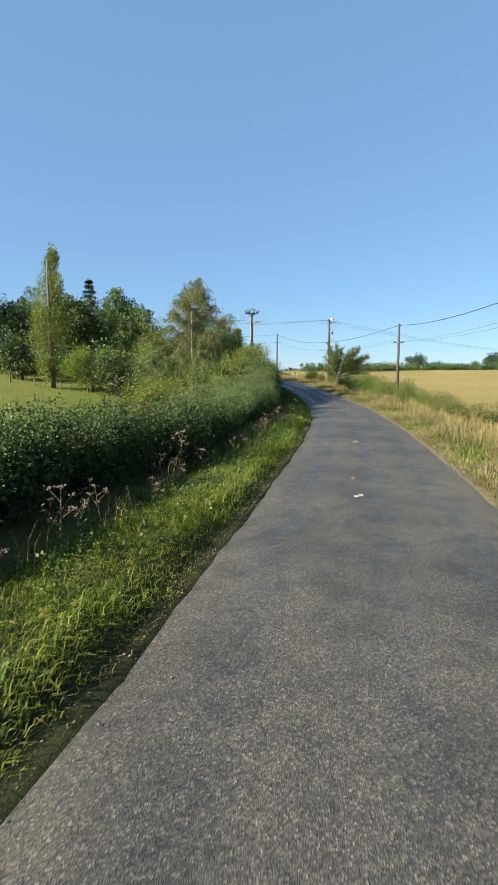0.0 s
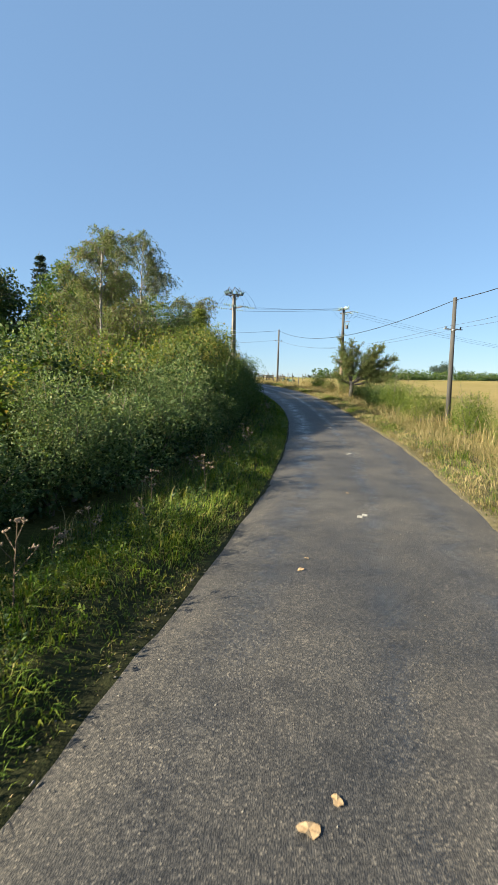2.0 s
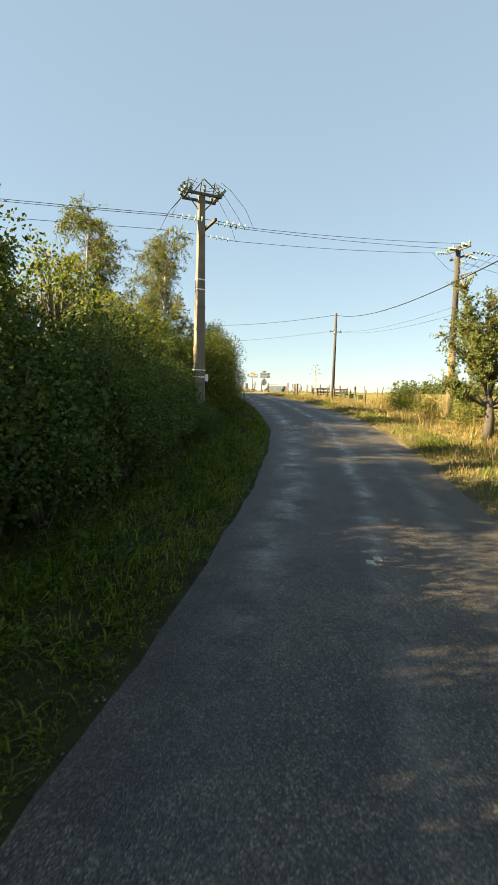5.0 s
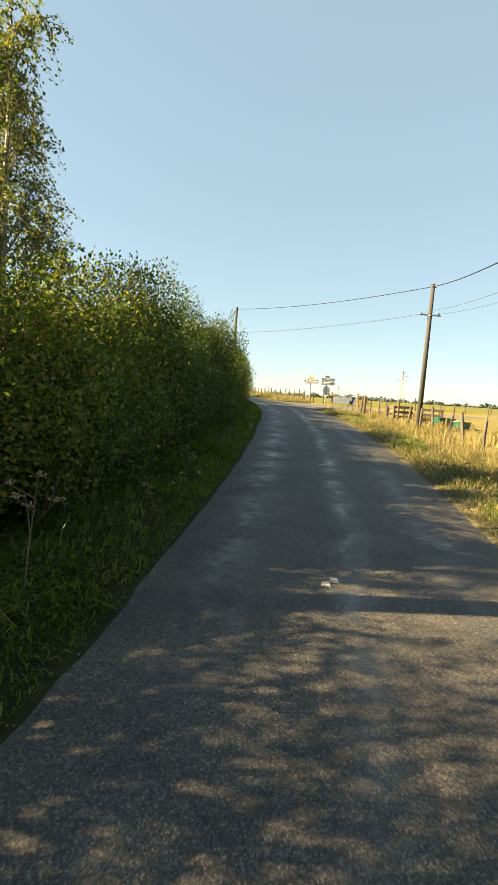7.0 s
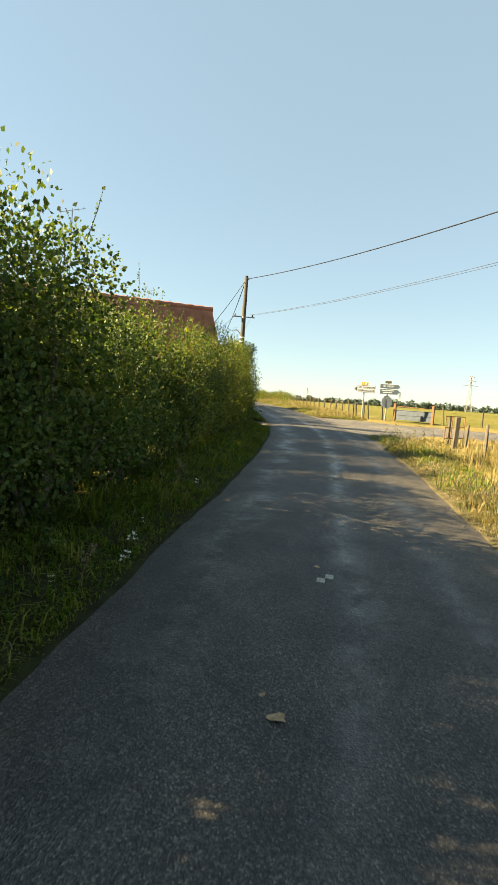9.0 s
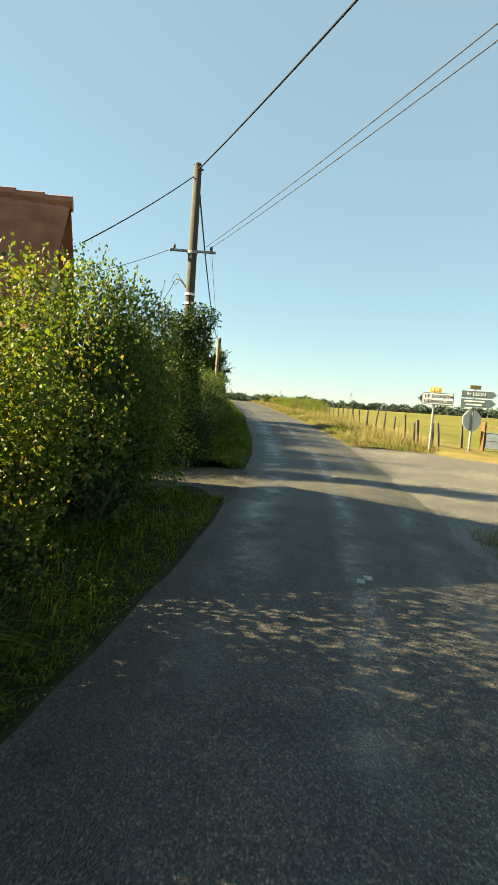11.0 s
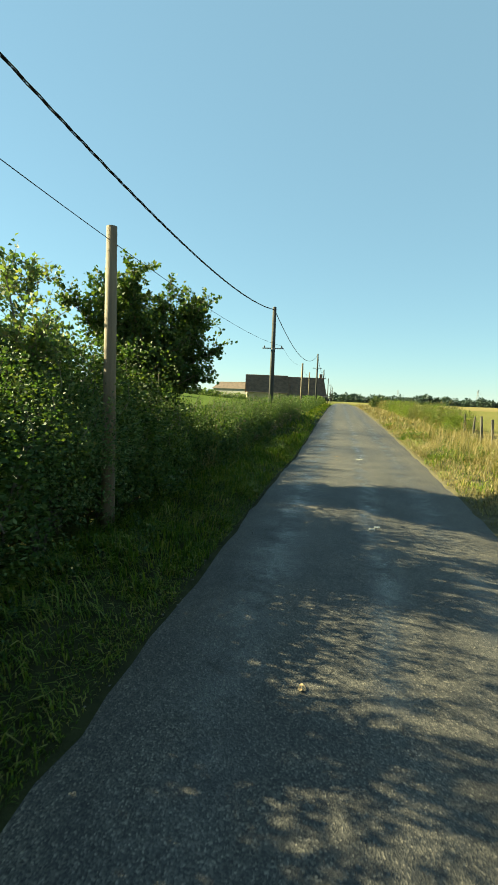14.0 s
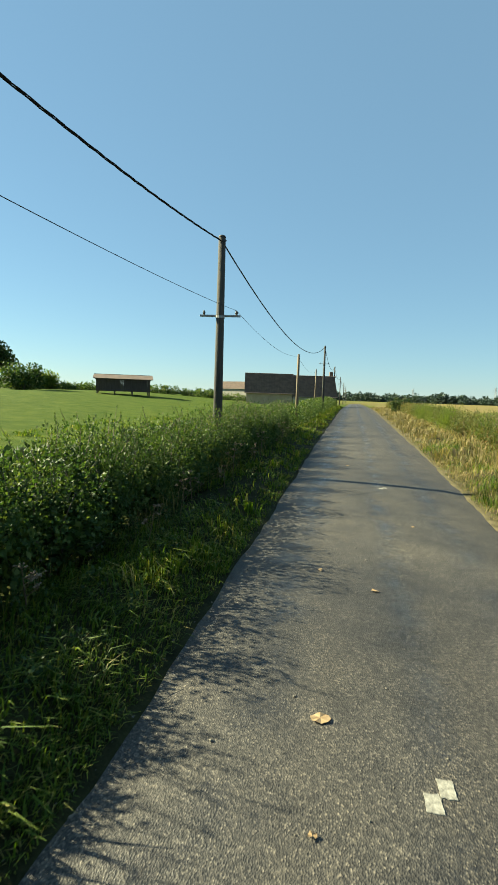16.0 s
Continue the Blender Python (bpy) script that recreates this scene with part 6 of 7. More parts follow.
def woods(name, label, spans, seed, size, per_m, leaf=LEAF_FAR_HAZED):
    """Far tree line: crowns of many leaf clumps along lines (x0, y0, x1, y1, height)."""
    rng = np.random.default_rng(seed)
    P, D, L = [], [], []
    for x0, y0, x1, y1, h in spans:
        ln = math.hypot(x1 - x0, y1 - y0)
        n = max(2, int(ln / (h * 0.5)))
        for i in range(n):
            f = (i + rng.uniform(-0.4, 0.4)) / n
            x, y = x0 + (x1 - x0) * f + rng.normal() * h * 0.2, y0 + (y1 - y0) * f + rng.normal() * h * 0.6
            z = gz(x, y)
            hh = h * rng.uniform(0.7, 1.1)
            m = int(per_m)
            v = sphere_dirs(m, rng) * rng.uniform(0.05, 1, (m, 1)) ** 0.4
            P.append(np.array((x, y, z + hh * 0.5)) + v * np.array((h * 0.55, h * 0.55, hh * 0.52)))
            D.append(v + sphere_dirs(m, rng))
            L.append(np.full(m, size * h) * rng.uniform(0.6, 1.3, m))
            m = m // 2
            v = sphere_dirs(m, rng) * rng.uniform(0.05, 1, (m, 1)) ** 0.4
            P.append(np.array((x + rng.normal() * h * 0.5, y, z + h * 0.22)) + v * np.array((h * 0.7, h * 0.5, h * 0.26)))
            D.append(v + sphere_dirs(m, rng))
            L.append(np.full(m, size * h) * rng.uniform(0.6, 1.3, m))
    P, D, L = np.concatenate(P), np.concatenate(D), np.concatenate(L)
    v, f = leaf_mesh(P, D, L, 0.4, rng)
    ob = sheet(name, v, f, leaf)
    return tagged(ob, label, "trees", kind="stuff")


# the haze over these woods is only their bluish leaf colour
woods("far_woods", "green woods along the horizon with bluish haze put into the leaf colour", [(-1300, 1150, -500, 1250, 22), (-520, 1230, -250, 1150, 17), (-250, 1150, 200, 1050, 20), (200, 1000, 700, 750, 16),
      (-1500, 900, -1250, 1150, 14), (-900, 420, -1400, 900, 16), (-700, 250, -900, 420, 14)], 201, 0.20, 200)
woods("far_hedge", "dark hedge line along the far side of the straw field", [(14, 128, 60, 150, 2.2), (60, 150, 170, 175, 2.6), (20, 112, 34, 120, 1.6), (170, 175, 330, 190, 3.0)], 202, 0.16, 120, LEAF_DARK)
woods("pasture_hedge", "dark hedge line at the back of the pasture", [(-150, 130, -85, 168, 1.5), (-85, 168, -72, 178, 1.2)], 203, 0.2, 90, LEAF_DARK)
woods("wood_edge", "dark undergrowth below the trees behind the pasture", [(-44, 62, -8, 55, 4.2), (-8, 56, -4, 62, 3.0), (-44, 62, -60, 40, 4.2)], 204, 0.09, 420, LEAF_DARK)
big_oak(far_place(92, 285), 10.5, 6.0, 210, LEAF_FAR_HAZED, "broad distant tree beyond the straw field", 4000, 0.5)
big_oak(far_place(103, 282), 6.0, 5.0, 211, LEAF_FAR_HAZED, "broad distant tree beyond the straw field", 3500, 0.5)
big_oak(far_place(107, 226), 8.0, 4.0, 212, LEAF_FAR_HAZED, "broad distant tree beyond the straw field", 4000, 0.5)
big_oak(far_place(96, 230), 3.2, 2.4, 213, LEAF_FAR_HAZED, "small distant tree beyond the straw field", 2000, 0.4)
big_oak(far_place(-96.5, 134.5), 7.6, 3.3, 214, LEAF_HEDGE, "distant dark tree at the back of the pasture", 4500, 0.4)
big_oak(far_place(-88, 136), 3.4, 3.0, 215, LEAF_DARK, "low distant tree at the back of the pasture", 3000, 0.35)
big_oak(far_place(-114, 149.5), 3.2, 2.6, 216, LEAF_LIME, "pale yellow-green distant tree beyond the pasture", 2500, 0.4)
big_oak(far_place(-47, 163), 1.9, 1.2, 217, LEAF_HEDGE, "small bush at the end of the low hedge", 2500, 0.16, "ash")


# ---- grass and herbs of the verges ----
def grass(name, label, s0, s1, d0, d1, density, height, material, seed, straight=0.5, width=0.0045, clumps=1.0, comb=0.6):
    """Curved tapered blades in tufts that lean together."""
    rng = np.random.default_rng(seed)
    k = 16
    nt = int((s1 - s0) * abs(d1 - d0) * density / k)
    ts, td = rng.uniform(s0, s1, nt), rng.uniform(d0, d1, nt)
    th = rng.gamma(7, 1 / 7.0, nt)
    patch = 0.5 + 0.5 * np.sin(ts * 1.1 + td * 2.0 + seed) * np.sin(ts * 0.37 + 1.7 * seed)
    keep = rng.random(nt) < (1 - clumps) + clumps * (0.25 + 0.75 * patch)
    ts, td, th = ts[keep], td[keep], th[keep] * (0.7 + 0.6 * patch[keep])
    td = td + np.where(td > 0, edge_left(ts) - NOMINAL_L, edge_right(ts) - NOMINAL_R)
    ta = rng.normal(size=len(ts)) * 0.8 + np.sin(ts * 0.8) + np.where(td > 0, -0.6, 2.4)
    N = len(ts) * k
    s = np.repeat(ts, k) + rng.normal(size=N) * 0.11
    d = np.repeat(td, k) + rng.normal(size=N) * 0.11
    az = np.repeat(ta, k) + rng.normal(size=N) * (1.6 - comb)
    h = height * np.repeat(th, k) * rng.uniform(0.45, 1.1, N)
    x, y, _ = on_lane(s, d)
    side, drv = paved(x, y, s, d)
    ok = ~(side | drv) & ((d > edge_left(s) - 0.03) | (d < edge_right(s) + 0.03))
    edge = np.where(d > 0, d - edge_left(s), edge_right(s) - d)
    h = h * np.clip(0.55 + edge * 1.6, 0.5, 1)
    x, y, h, az = x[ok], y[ok], h[ok], az[ok]
    n = len(x)
    z = turf_z(x, y) - 0.012
    lean = rng.uniform(0.15, 1.25, n) * (1 - straight) + 0.12
    ux, uy = np.cos(az), np.sin(az)
    wx, wy = -uy, ux
    w = width * rng.uniform(0.7, 1.6, n) * (0.5 + 0.8 * np.minimum(h / height, 1.3))
    V = np.empty((n, 6, 3))
    for i, (f, bend, ww) in enumerate(((0.0, 0.0, 1.0), (0.62, 0.32, 0.85), (1.0, 1.0, 0.12))):
        cx, cy = x + ux * lean * h * bend, y + uy * lean * h * bend
        cz = z + h * f * (1 - 0.42 * np.minimum(lean, 1.2) * bend)
        V[:, 2 * i] = np.stack([cx - wx * w * ww, cy - wy * w * ww, cz], 1)
        V[:, 2 * i + 1] = np.stack([cx + wx * w * ww, cy + wy * w * ww, cz], 1)
    b = np.arange(n)[:, None] * 6
    F = np.concatenate([b + np.array((0, 1, 3, 2)), b + np.array((2, 3, 5, 4))])
    ob = sheet(name, V.reshape(-1, 3), F, material)
    return tagged(ob, label, "grass", kind="stuff")


GL = "green and yellowing grass along the lane's verge"
grass("verge_grass", GL, 0.6, 14, 1.93, 4.2, 2300, 0.11, GRASS_GREEN, 321, 0.0, 0.0024, clumps=0.15, comb=1.0)
grass("verge_grass", GL, 14, 26, 1.84, 4.2, 1300, 0.12, GRASS_GREEN, 301, 0.0, 0.0032, clumps=0.15, comb=1.0)
grass("verge_grass", GL, 26, 58, 1.74, 3.4, 900, 0.15, GRASS_GREEN, 302, 0.0, 0.0040, clumps=0.15, comb=1.1)
grass("verge_grass", GL, 58, 93.5, 1.74, 3.2, 900, 0.15, GRASS_GREEN, 322, 0.0, 0.0040, clumps=0.15, comb=1.1)
grass("verge_grass", GL, 97.2, 124, 1.74, 3.5, 1150, 0.17, GRASS_GREEN, 303, 0.0, 0.0036, clumps=0.15, comb=1.35)
grass("verge_grass", GL, 124, 200, 1.80, 3.3, 170, 0.20, GRASS_GREEN, 304, 0.1, 0.010)
grass("edge_grass", "short yellow-green grass creeping over the asphalt's edge", 0.6, 45, 1.66, 1.84, 2400, 0.05, GRASS_DRY, 316, 0.1, 0.0036, clumps=0.7)
grass("edge_grass", "short yellow-green grass creeping over the asphalt's edge", 26, 135, 1.69, 2.0, 1700, 0.11, GRASS_GREEN, 317, 0.1, 0.0034, clumps=0.3)
grass("tall_grass", "tall dry grass stems along the hedge foot", 0.6, 45, 3.0, 4.4, 45, 0.42, GRASS_DRY, 305, 0.6, 0.0018, comb=0.2)
grass("tall_grass", "tall dry grass stems along the hedge foot", 112, 140, 3.0, 3.7, 90, 0.45, GRASS_DRY, 306, 0.6, 0.0018, comb=0.2)
grass("tall_grass", "tall green grass along the hedge foot", 14, 93, 2.6, 4.4, 260, 0.26, GRASS_GREEN, 315, 0.15, 0.0038)
DL = "dry straw-coloured grass along the lane's verge"
grass("dry_grass", DL, 4, 40, -5.2, -2.5, 320, 0.15, GRASS_DRY, 307, 0.12, 0.0036, clumps=0.4)
grass("dry_grass", DL, 40, 93, -5.6, -2.5, 240, 0.17, GRASS_DRY, 308, 0.12, 0.0042, clumps=0.4)
grass("dry_grass", DL, 104, 132, -5.9, -2.5, 310, 0.17, GRASS_DRY, 309, 0.12, 0.0042, clumps=0.4)
grass("dry_grass", DL, 132, 200, -5.4, -2.5, 120, 0.30, GRASS_DRY, 310, 0.4, 0.011)
grass("dry_grass", DL, 4, 93, -9.0, -5.2, 80, 0.36, GRASS_DRY, 311, 0.5, 0.007)
grass("tall_grass", "tall reddish-tan dry grass along the straw field", 4, 58, -5.6, -3.6, 150, 0.50, GRASS_DRY, 323, 0.55, 0.0030, clumps=0.5, comb=0.3)
grass("tall_grass", "tall reddish-tan dry grass in front of the fence", 105, 134, -5.9, -3.7, 190, 0.52, GRASS_DRY, 324, 0.55, 0.0028, clumps=0.4, comb=0.3)
grass("tall_grass", "tall reddish-tan dry grass in front of the fence", 60, 88, -5.6, -3.8, 110, 0.48, GRASS_DRY, 325, 0.5, 0.0030, clumps=0.5, comb=0.3)
grass("verge_grass", GL, 4, 93, -4.0, -2.44, 420, 0.13, GRASS_GREEN, 312, 0.15, 0.0036, clumps=0.8)
grass("edge_grass", "short dry grass creeping over the asphalt's edge", 4, 93, -2.85, -2.40, 700, 0.11, GRASS_DRY, 318, 0.1, 0.0034, clumps=0.5)
grass("edge_grass", "short dry grass creeping over the asphalt's edge", 104, 140, -2.85, -2.40, 900, 0.11, GRASS_DRY, 319, 0.1, 0.0034, clumps=0.5)
grass("verge_grass", GL, 104, 140, -5.6, -2.44, 330, 0.15, GRASS_GREEN, 313, 0.3)
grass("pasture_grass", "cropped green pasture grass behind the hedge", 108, 150, 5, 14, 60, 0.14, GRASS_GREEN, 314, 0.3, 0.008)


def weeds(name, label, s0, s1, d0, d1, per_m2, height, material, seed, size=0.06, width=0.3):
    """Leafy herbs: short stems with leaves all the way up."""
    rng = np.random.default_rng(seed)
    n, k = int((s1 - s0) * abs(d1 - d0) * per_m2), 26
    s, d = rng.uniform(s0, s1, n), rng.uniform(d0, d1, n)
    d = d + np.where(d > 0, edge_left(s) - NOMINAL_L, edge_right(s) - NOMINAL_R)
    x, y, _ = on_lane(s, d)
    side, drv = paved(x, y, s, d)
    x, y = x[~(side | drv)], y[~(side | drv)]
    z = turf_z(x, y)
    h = height * rng.gamma(5, 0.2, len(x))
    f = rng.uniform(0.1, 1.0, (len(x), k))
    lean = rng.normal(size=(len(x), 2)) * 0.25
    P = np.stack([x[:, None] + lean[:, :1] * f * h[:, None], y[:, None] + lean[:, 1:] * f * h[:, None], z[:, None] + f * h[:, None]], -1).reshape(-1, 3)
    P[:, :2] += rng.normal(size=(len(P), 2)) * 0.025
    D = sphere_dirs(len(P), rng) + np.array((0, 0, 0.35))
    L = size * rng.uniform(0.5, 1.3, len(P)) * np.repeat(np.clip(h / height, 0.6, 1.5), k)
    v, fc = leaf_mesh(P, D, L, width, rng)
    ob = sheet(name, v, fc, material)
    return tagged(ob, label, "wild plants", kind="stuff")


weeds("verge_weeds", "low leafy green weeds among the verge grass", 2.5, 93, 2.3, 3.9, 16, 0.20, LEAF_HEDGE, 330, 0.032, 0.34)
weeds("verge_weeds", "bright green nettles and clover along the verge", 2.5, 93, 2.2, 3.5, 9, 0.15, LEAF_LIME, 331, 0.028, 0.36)
weeds("verge_weeds", "low leafy green weeds among the verge grass", 98, 140, 2.2, 3.6, 14, 0.16, LEAF_HEDGE, 332, 0.032, 0.34)
weeds("verge_weeds", "reddish dry weeds in the straw-coloured verge", 5, 140, -5.2, -2.8, 2, 0.28, LEAF_BRAMBLE, 333, 0.05, 0.2)


def herb(seed, h, head=None, name="umbel_stalk", label="dried brown umbel stalk standing in the verge", group="dried stalks"):
    """A dried umbel or thistle stalk with branching heads."""
    rng = np.random.default_rng(seed)
    root = thing(name, label=label, category="wild plant", group=group)
    lean = (rng.normal() * 0.12 * h, rng.normal() * 0.12 * h)
    stem = bmesh.new()
    tube([(0, 0, 0), (lean[0] * 0.4, lean[1] * 0.4, h * 0.5), (lean[0], lean[1], h)], [0.008, 0.006, 0.003], 5, stem)
    part("stem", stem, STALK, root)
    for i in range(5):
        f = 0.55 + 0.1 * i
        b = Vector((lean[0] * f, lean[1] * f, h * f))
        a = rng.uniform(0, 6.283)
        e = b + Vector((math.cos(a) * 0.14, math.sin(a) * 0.14, rng.uniform(0.06, 0.18))) * (h / 0.8)
        if i == 4:
            b, e = Vector((lean[0], lean[1], h)), Vector((lean[0], lean[1], h + 0.02))
        br = part("branch", tube([b, e], [0.004, 0.002], 4), STALK, root)
        bm = bmesh.new()
        for _ in range(9):
            q = e + Vector((rng.normal() * 0.022, rng.normal() * 0.022, rng.uniform(0, 0.03)))
            tube([e - Vector((0, 0, 0.01)), q], 0.0015, 3, bm, cap=False)
            bmesh.ops.create_icosphere(bm, subdivisions=1, radius=0.009, matrix=Matrix.Translation(q))
        ob = part("seed_head", bm, head or UMBEL, br)
        ob["kind"] = "stuff"
    return root


_herbs = [herb(400 + i, 0.55 + 0.12 * i) for i in range(4)]
_rng = np.random.default_rng(77)
_spots = [(2.6, 3.9), (3.1, 4.1), (4.9, 4.2), (5.9, 4.0), (6.2, 3.8), (7.2, 4.1), (9.9, 4.0), (10.6, 3.8), (13.1, 3.7), (15.6, 3.6), (17.8, 3.5), (20.2, 3.5), (22.4, 3.4), (23.1, 3.2), (25.4, 3.3),
          (27.6, 3.2), (28.2, 3.0), (30.4, 3.1), (34.2, 3.0), (118, 2.9), (120, 2.8), (124.8, 2.8), (127.5, 2.7), (131, 2.7), (3.6, 3.3), (4.4, 3.6), (5.4, 3.5), (6.5, 3.5), (8.0, 3.4), (9.3, 3.3), (11, 3.3), (12.5, 3.0), (14.5, 3.1), (17, 2.9), (19, 3.1), (21, 2.9), (24, 2.8), (26.5, 2.6), (29.5, 2.7),
          (31.5, 2.5), (33, 2.8), (36, 2.6), (38.5, 2.5), (41, 2.7), (45, 2.6), (57, 2.7), (59, 2.5), (62, 2.6), (65, 2.5), (67.5, 2.7), (70, 2.5), (73, 2.6), (76, 2.5), (79.5, 2.6), (122, 2.5),
          (123.5, 2.6), (126, 2.5), (129, 2.5), (133, 2.4), (134, 2.5)]
for j, (s, d) in enumerate(_spots):
    x, y, z = spot(s, d)
    m = pose(x, y, z - 0.02, 0, 0, _rng.uniform(0, 360)) @ Matrix.Scale(_rng.uniform(0.8, 1.3), 4)
    if j >= len(_spots) - 4:
        _herbs[j - len(_spots) + 4].matrix_basis = m
    else:
        copy_thing(_herbs[j % 4], m)


_yarrow = herb(450, 0.34, FLOWER, "yarrow", "white-flowered yarrow in the green verge", "white flowers")
for s, d in ((2.9, 3.2), (3.3, 2.9), (5.0, 2.8), (66.4, 2.75), (66.9, 2.6), (67.2, 2.8), (67.6, 2.55), (68.4, 2.6), (75.9, 2.7), (76.8, 2.4), (77.2, 2.5), (78.0, 2.6), (80.5, 2.6), (29.3, 2.5)):
    x, y, z = spot(s, d)
    m = pose(x, y, z, 0, 0, _rng.uniform(0, 360)) @ Matrix.Scale(_rng.uniform(0.45, 0.7), 4)
    if (s, d) == (29.3, 2.5):
        _yarrow.matrix_basis = m
    else:
        copy_thing(_yarrow, m)


# ---- on the asphalt ----
def road_z(s, d):
    f = float((edge_left(s) - d) / (edge_left(s) - edge_right(s)))
    return float(on_lane(s, d)[2]) + 0.015 + 0.035 * (1 - (2 * f - 1) ** 2)


def flat_patch(name, s, d, w, l, turn, material, label, category, seed, group, rise=0.004):
    """A ragged thin slab lying on the asphalt."""
    rng = np.random.default_rng(seed)
    bm = bmesh.new()
    pts = []
    for a, b, n in (((-1, -1), (1, -1), 4), ((1, -1), (1, 1), 5), ((1, 1), (-1, 1), 4), ((-1, 1), (-1, -1), 5)):
        for i in range(n):
            f = i / n
            pts.append((a[0] + (b[0] - a[0]) * f + rng.normal() * 0.05, a[1] + (b[1] - a[1]) * f + rng.normal() * 0.05))
    top = [bm.verts.new((px * w / 2, py * l / 2, rise)) for px, py in pts]
    low = [bm.verts.new((px * w / 2, py * l / 2, -0.004)) for px, py in pts]
    bm.faces.new(top)
    for i in range(len(pts)):
        bm.faces.new((top[i], low[i], low[(i + 1) % len(pts)], top[(i + 1) % len(pts)]))
    bmesh.ops.recalc_face_normals(bm, faces=bm.faces)
    ob = part(name, bm, material)
    x, y, _ = on_lane(s, d)
    ti = math.degrees(math.atan2(*np.array([np.interp(s, LANE_S, LANE_T[:, 1]), np.interp(s, LANE_S, LANE_T[:, 0])])))
    ob.matrix_basis = pose(float(x), float(y), road_z(s, d), 0, 0, ti - 90 + turn)
    return tagged(ob, label, category, group)


for i, (s, d) in enumerate(((9.3, -0.08), (17.4, -0.17), (25.6, -0.3), (32.8, -0.35), (40.1, -0.15), (48.3, -0.15), (56.4, -0.2), (63.4, 0.0), (70.2, 0.15), (77.0, 0.25), (84, 0.0), (90.4, -0.36),
                            (96.9, -0.49), (103.6, -0.32), (111.3, -0.41), (118.7, -0.53), (127.7, -0.71), (138, -0.6), (149, -0.6))):
    for k, (ds, dd) in enumerate(((0.065, -0.042), (-0.065, 0.042))):
        flat_patch("road_mark", s + ds * 0.9, d + dd, 0.085, 0.135, (i * 37) % 9 - 4, MARK, "worn cream square of paint on the lane's middle line", "road marking", 500 + 2 * i + k, "worn middle marks")


def fallen_leaf(s, d, size, turn, seed):
    rng = np.random.default_rng(seed)
    bm = bmesh.new()
    c = bm.verts.new((0, 0, 0.012))
    ring = []
    for i in range(10):
        a = 2 * math.pi * i / 10
        r = size * (0.78 + 0.22 * abs(math.cos(a * 1.5))) * rng.uniform(0.8, 1.15)
        ring.append(bm.verts.new((r * math.cos(a), r * 0.7 * math.sin(a), 0.004 + rng.uniform(0, 0.016))))
    for i in range(10):
        bm.faces.new((c, ring[i], ring[(i + 1) % 10]))
    ob = part("fallen_leaf", bm, DEAD_LEAF)
    x, y, _ = on_lane(s, d)
    ob.matrix_basis = pose(float(x), float(y), road_z(s, d), 0, 0, turn)
    tagged(ob, "dry curled brown leaf lying on the asphalt", "leaf", "fallen leaves")


for i, (s, d, k) in enumerate(((10.9, 0.0, 0.06), (11.6, 0.02, 0.035), (19.6, -0.01, 0.045), (19.4, 0.12, 0.075), (22.9, 0.5, 0.05), (23.3, 0.45, 0.04), (27.3, -0.1, 0.06), (69.4, 0.15, 0.06), (68.3, 0.95, 0.05),
                               (71.5, 0.9, 0.05), (74.7, 0.47, 0.07), (74.9, 0.59, 0.03), (77.3, 0.35, 0.05), (79.6, 0.54, 0.05), (89.3, 0.36, 0.06), (107.1, 0.31, 0.05), (106.6, 1.9, 0.05), (119.2, 0.13, 0.08), (122.0, 0.31, 0.05),
                               (121.5, -0.3, 0.05), (126.0, 0.5, 0.05), (124.4, -1.0, 0.05), (131, 0.1, 0.06), (118.3, 0.11, 0.03))):
    fallen_leaf(s, d, k, i * 57 % 360, 600 + i)


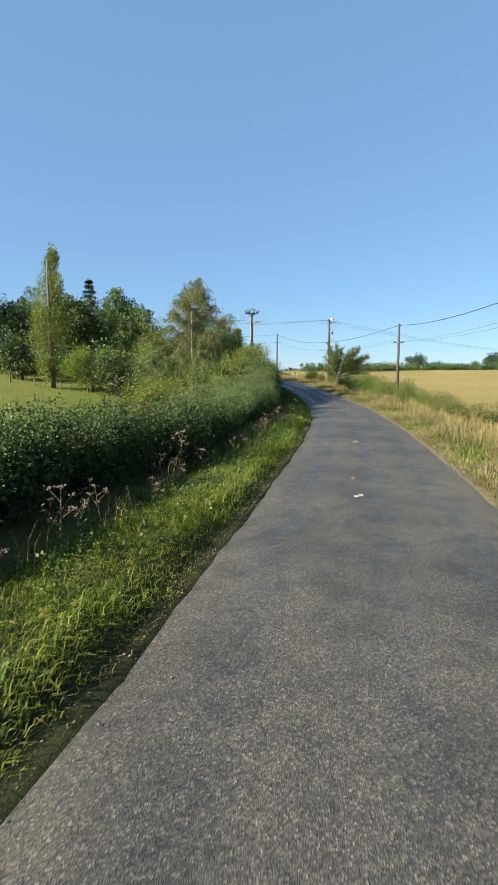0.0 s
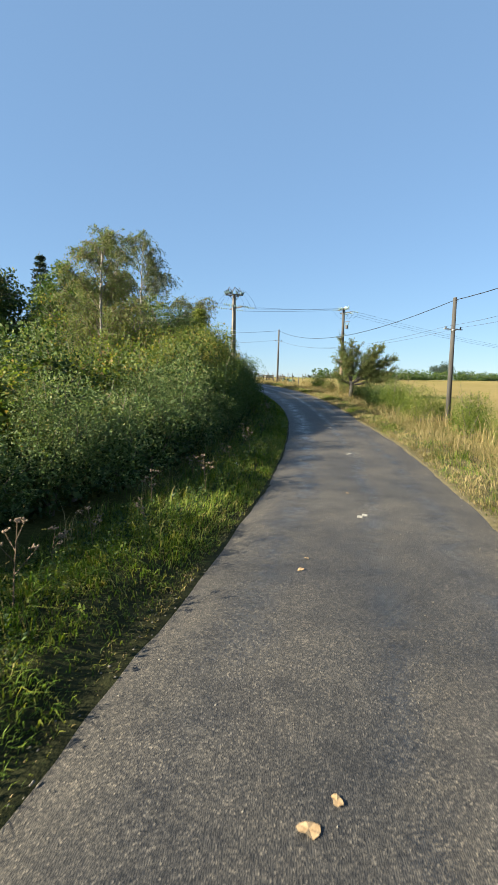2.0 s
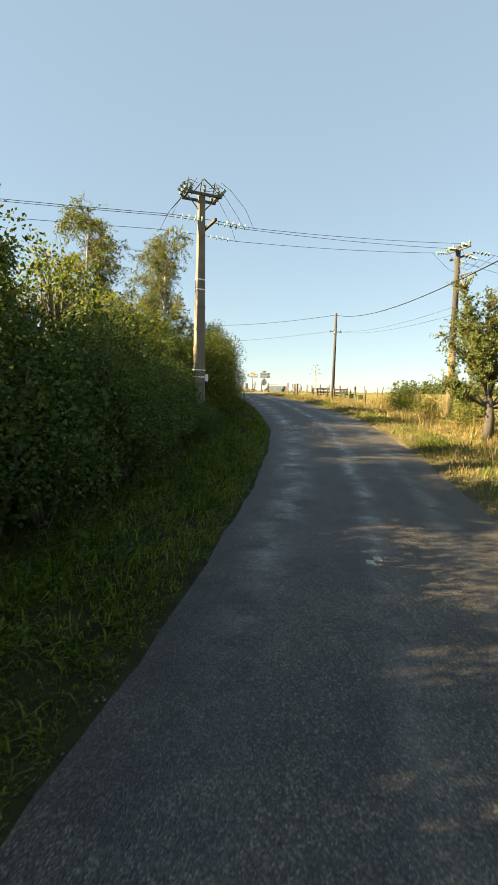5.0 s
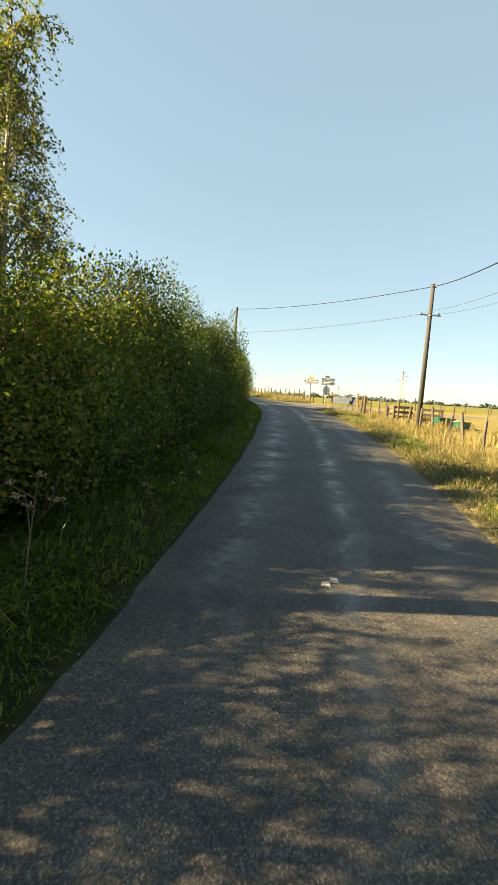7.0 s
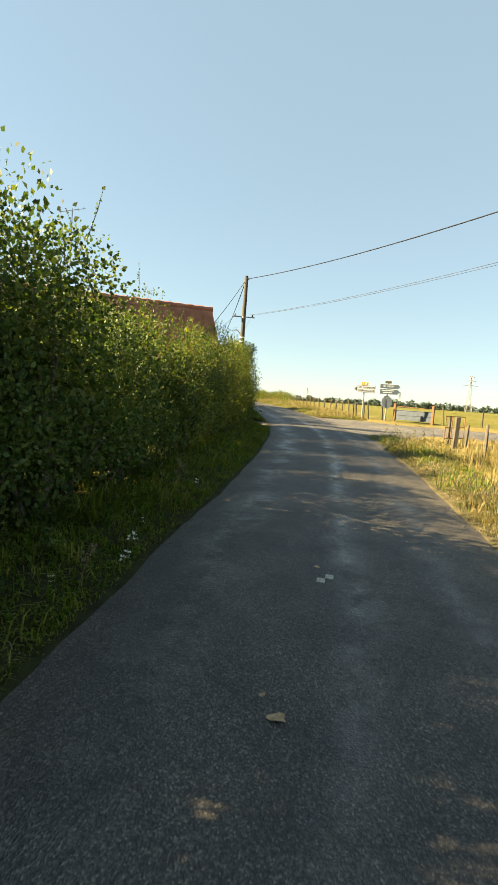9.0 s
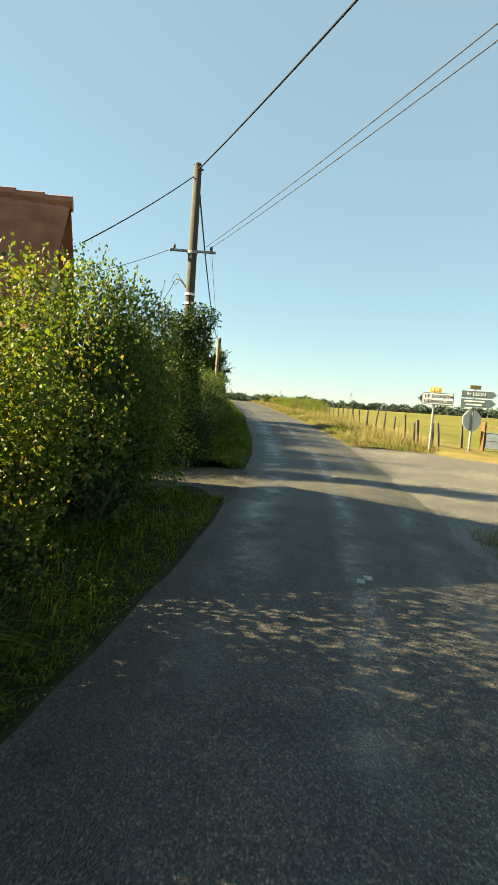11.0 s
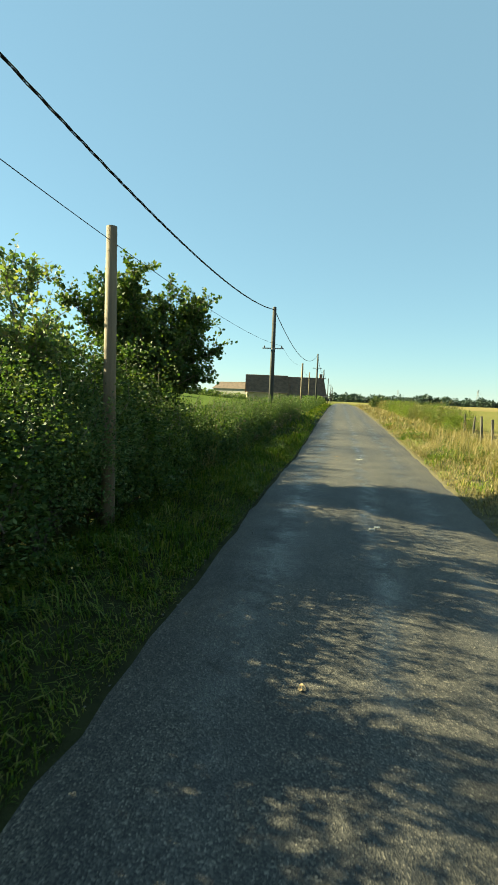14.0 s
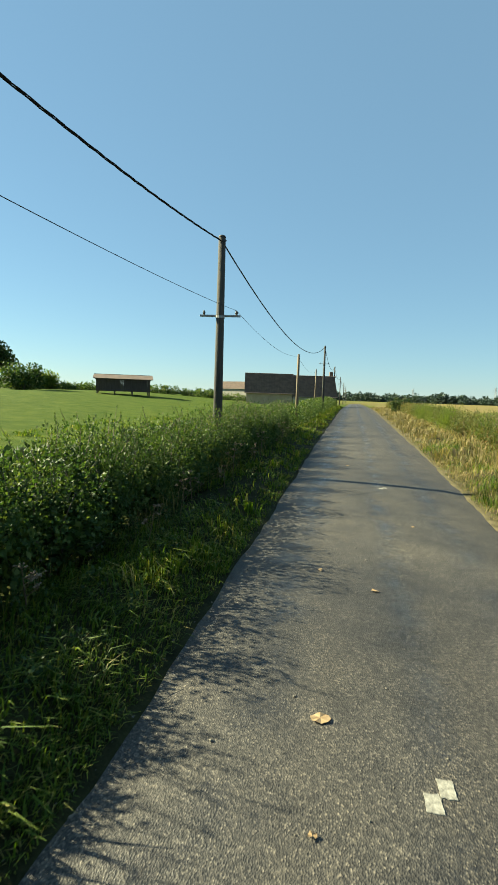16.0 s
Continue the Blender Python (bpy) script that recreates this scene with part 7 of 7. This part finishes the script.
def pebbles():
    """Loose grit along both edges of the asphalt, past counting."""
    rng = np.random.default_rng(700)
    n = 9000
    s = rng.uniform(-2, 140, n)
    left = rng.random(n) < 0.3
    d = np.where(left, edge_left(s) + rng.normal(size=n) * 0.14, edge_right(s) - 0.06 + rng.normal(size=n) * 0.15)
    d = np.where(rng.random(n) < 0.13, rng.uniform(-2.2, 1.4, n), d)
    x, y, zl = on_lane(s, d)
    size = np.minimum(rng.gamma(2.0, 0.003, n) + 0.003, 0.016)
    o = np.array([(1, 0, 0), (0, 1, 0), (-1, 0, 0), (0, -1, 0), (0, 0, 0.7), (0, 0, -0.6)])
    V = o[None] * size[:, None, None] * rng.uniform(0.6, 1.3, (n, 6, 1))
    V += np.stack([x, y, zl + 0.016 + 0.035 * (1 - np.clip((d + 0.4) / 2.0, -1, 1) ** 2)], 1)[:, None]
    t = np.array([(0, 1, 4), (1, 2, 4), (2, 3, 4), (3, 0, 4), (1, 0, 5), (2, 1, 5), (3, 2, 5), (0, 3, 5)])
    F = (np.arange(n)[:, None, None] * 6 + t[None]).reshape(-1, 3)
    ob = sheet("grit", V.reshape(-1, 3), F, STONE)
    tagged(ob, "loose pale grit along the asphalt's edges", "gravel", kind="stuff")


pebbles()


def drive_stones():
    """Loose stones of the gravel drive, past counting."""
    rng = np.random.default_rng(710)
    n = 7000
    d = rng.uniform(1.6, 5.0, n)
    s = rng.uniform(94.0, 96.7, n) + (rng.random(n) - 0.5) * 1.6 * np.clip(3.2 - d, 0, 1)
    x, y, z = on_lane(s, d)
    size = np.minimum(rng.gamma(2.0, 0.0032, n) + 0.004, 0.018)
    o = np.array([(1, 0, 0), (0, 1, 0), (-1, 0, 0), (0, -1, 0), (0, 0, 0.7), (0, 0, -0.6)])
    V = o[None] * size[:, None, None] * rng.uniform(0.6, 1.3, (n, 6, 1)) + np.stack([x, y, z + np.where(d < 1.75, 0.026, 0.008)], 1)[:, None]
    t = np.array([(0, 1, 4), (1, 2, 4), (2, 3, 4), (3, 0, 4), (1, 0, 5), (2, 1, 5), (3, 2, 5), (0, 3, 5)])
    F = (np.arange(n)[:, None, None] * 6 + t[None]).reshape(-1, 3)
    tagged(sheet("drive_gravel", V.reshape(-1, 3), F, STONE), "loose stones on the gravel drive", "gravel", kind="stuff")


drive_stones()
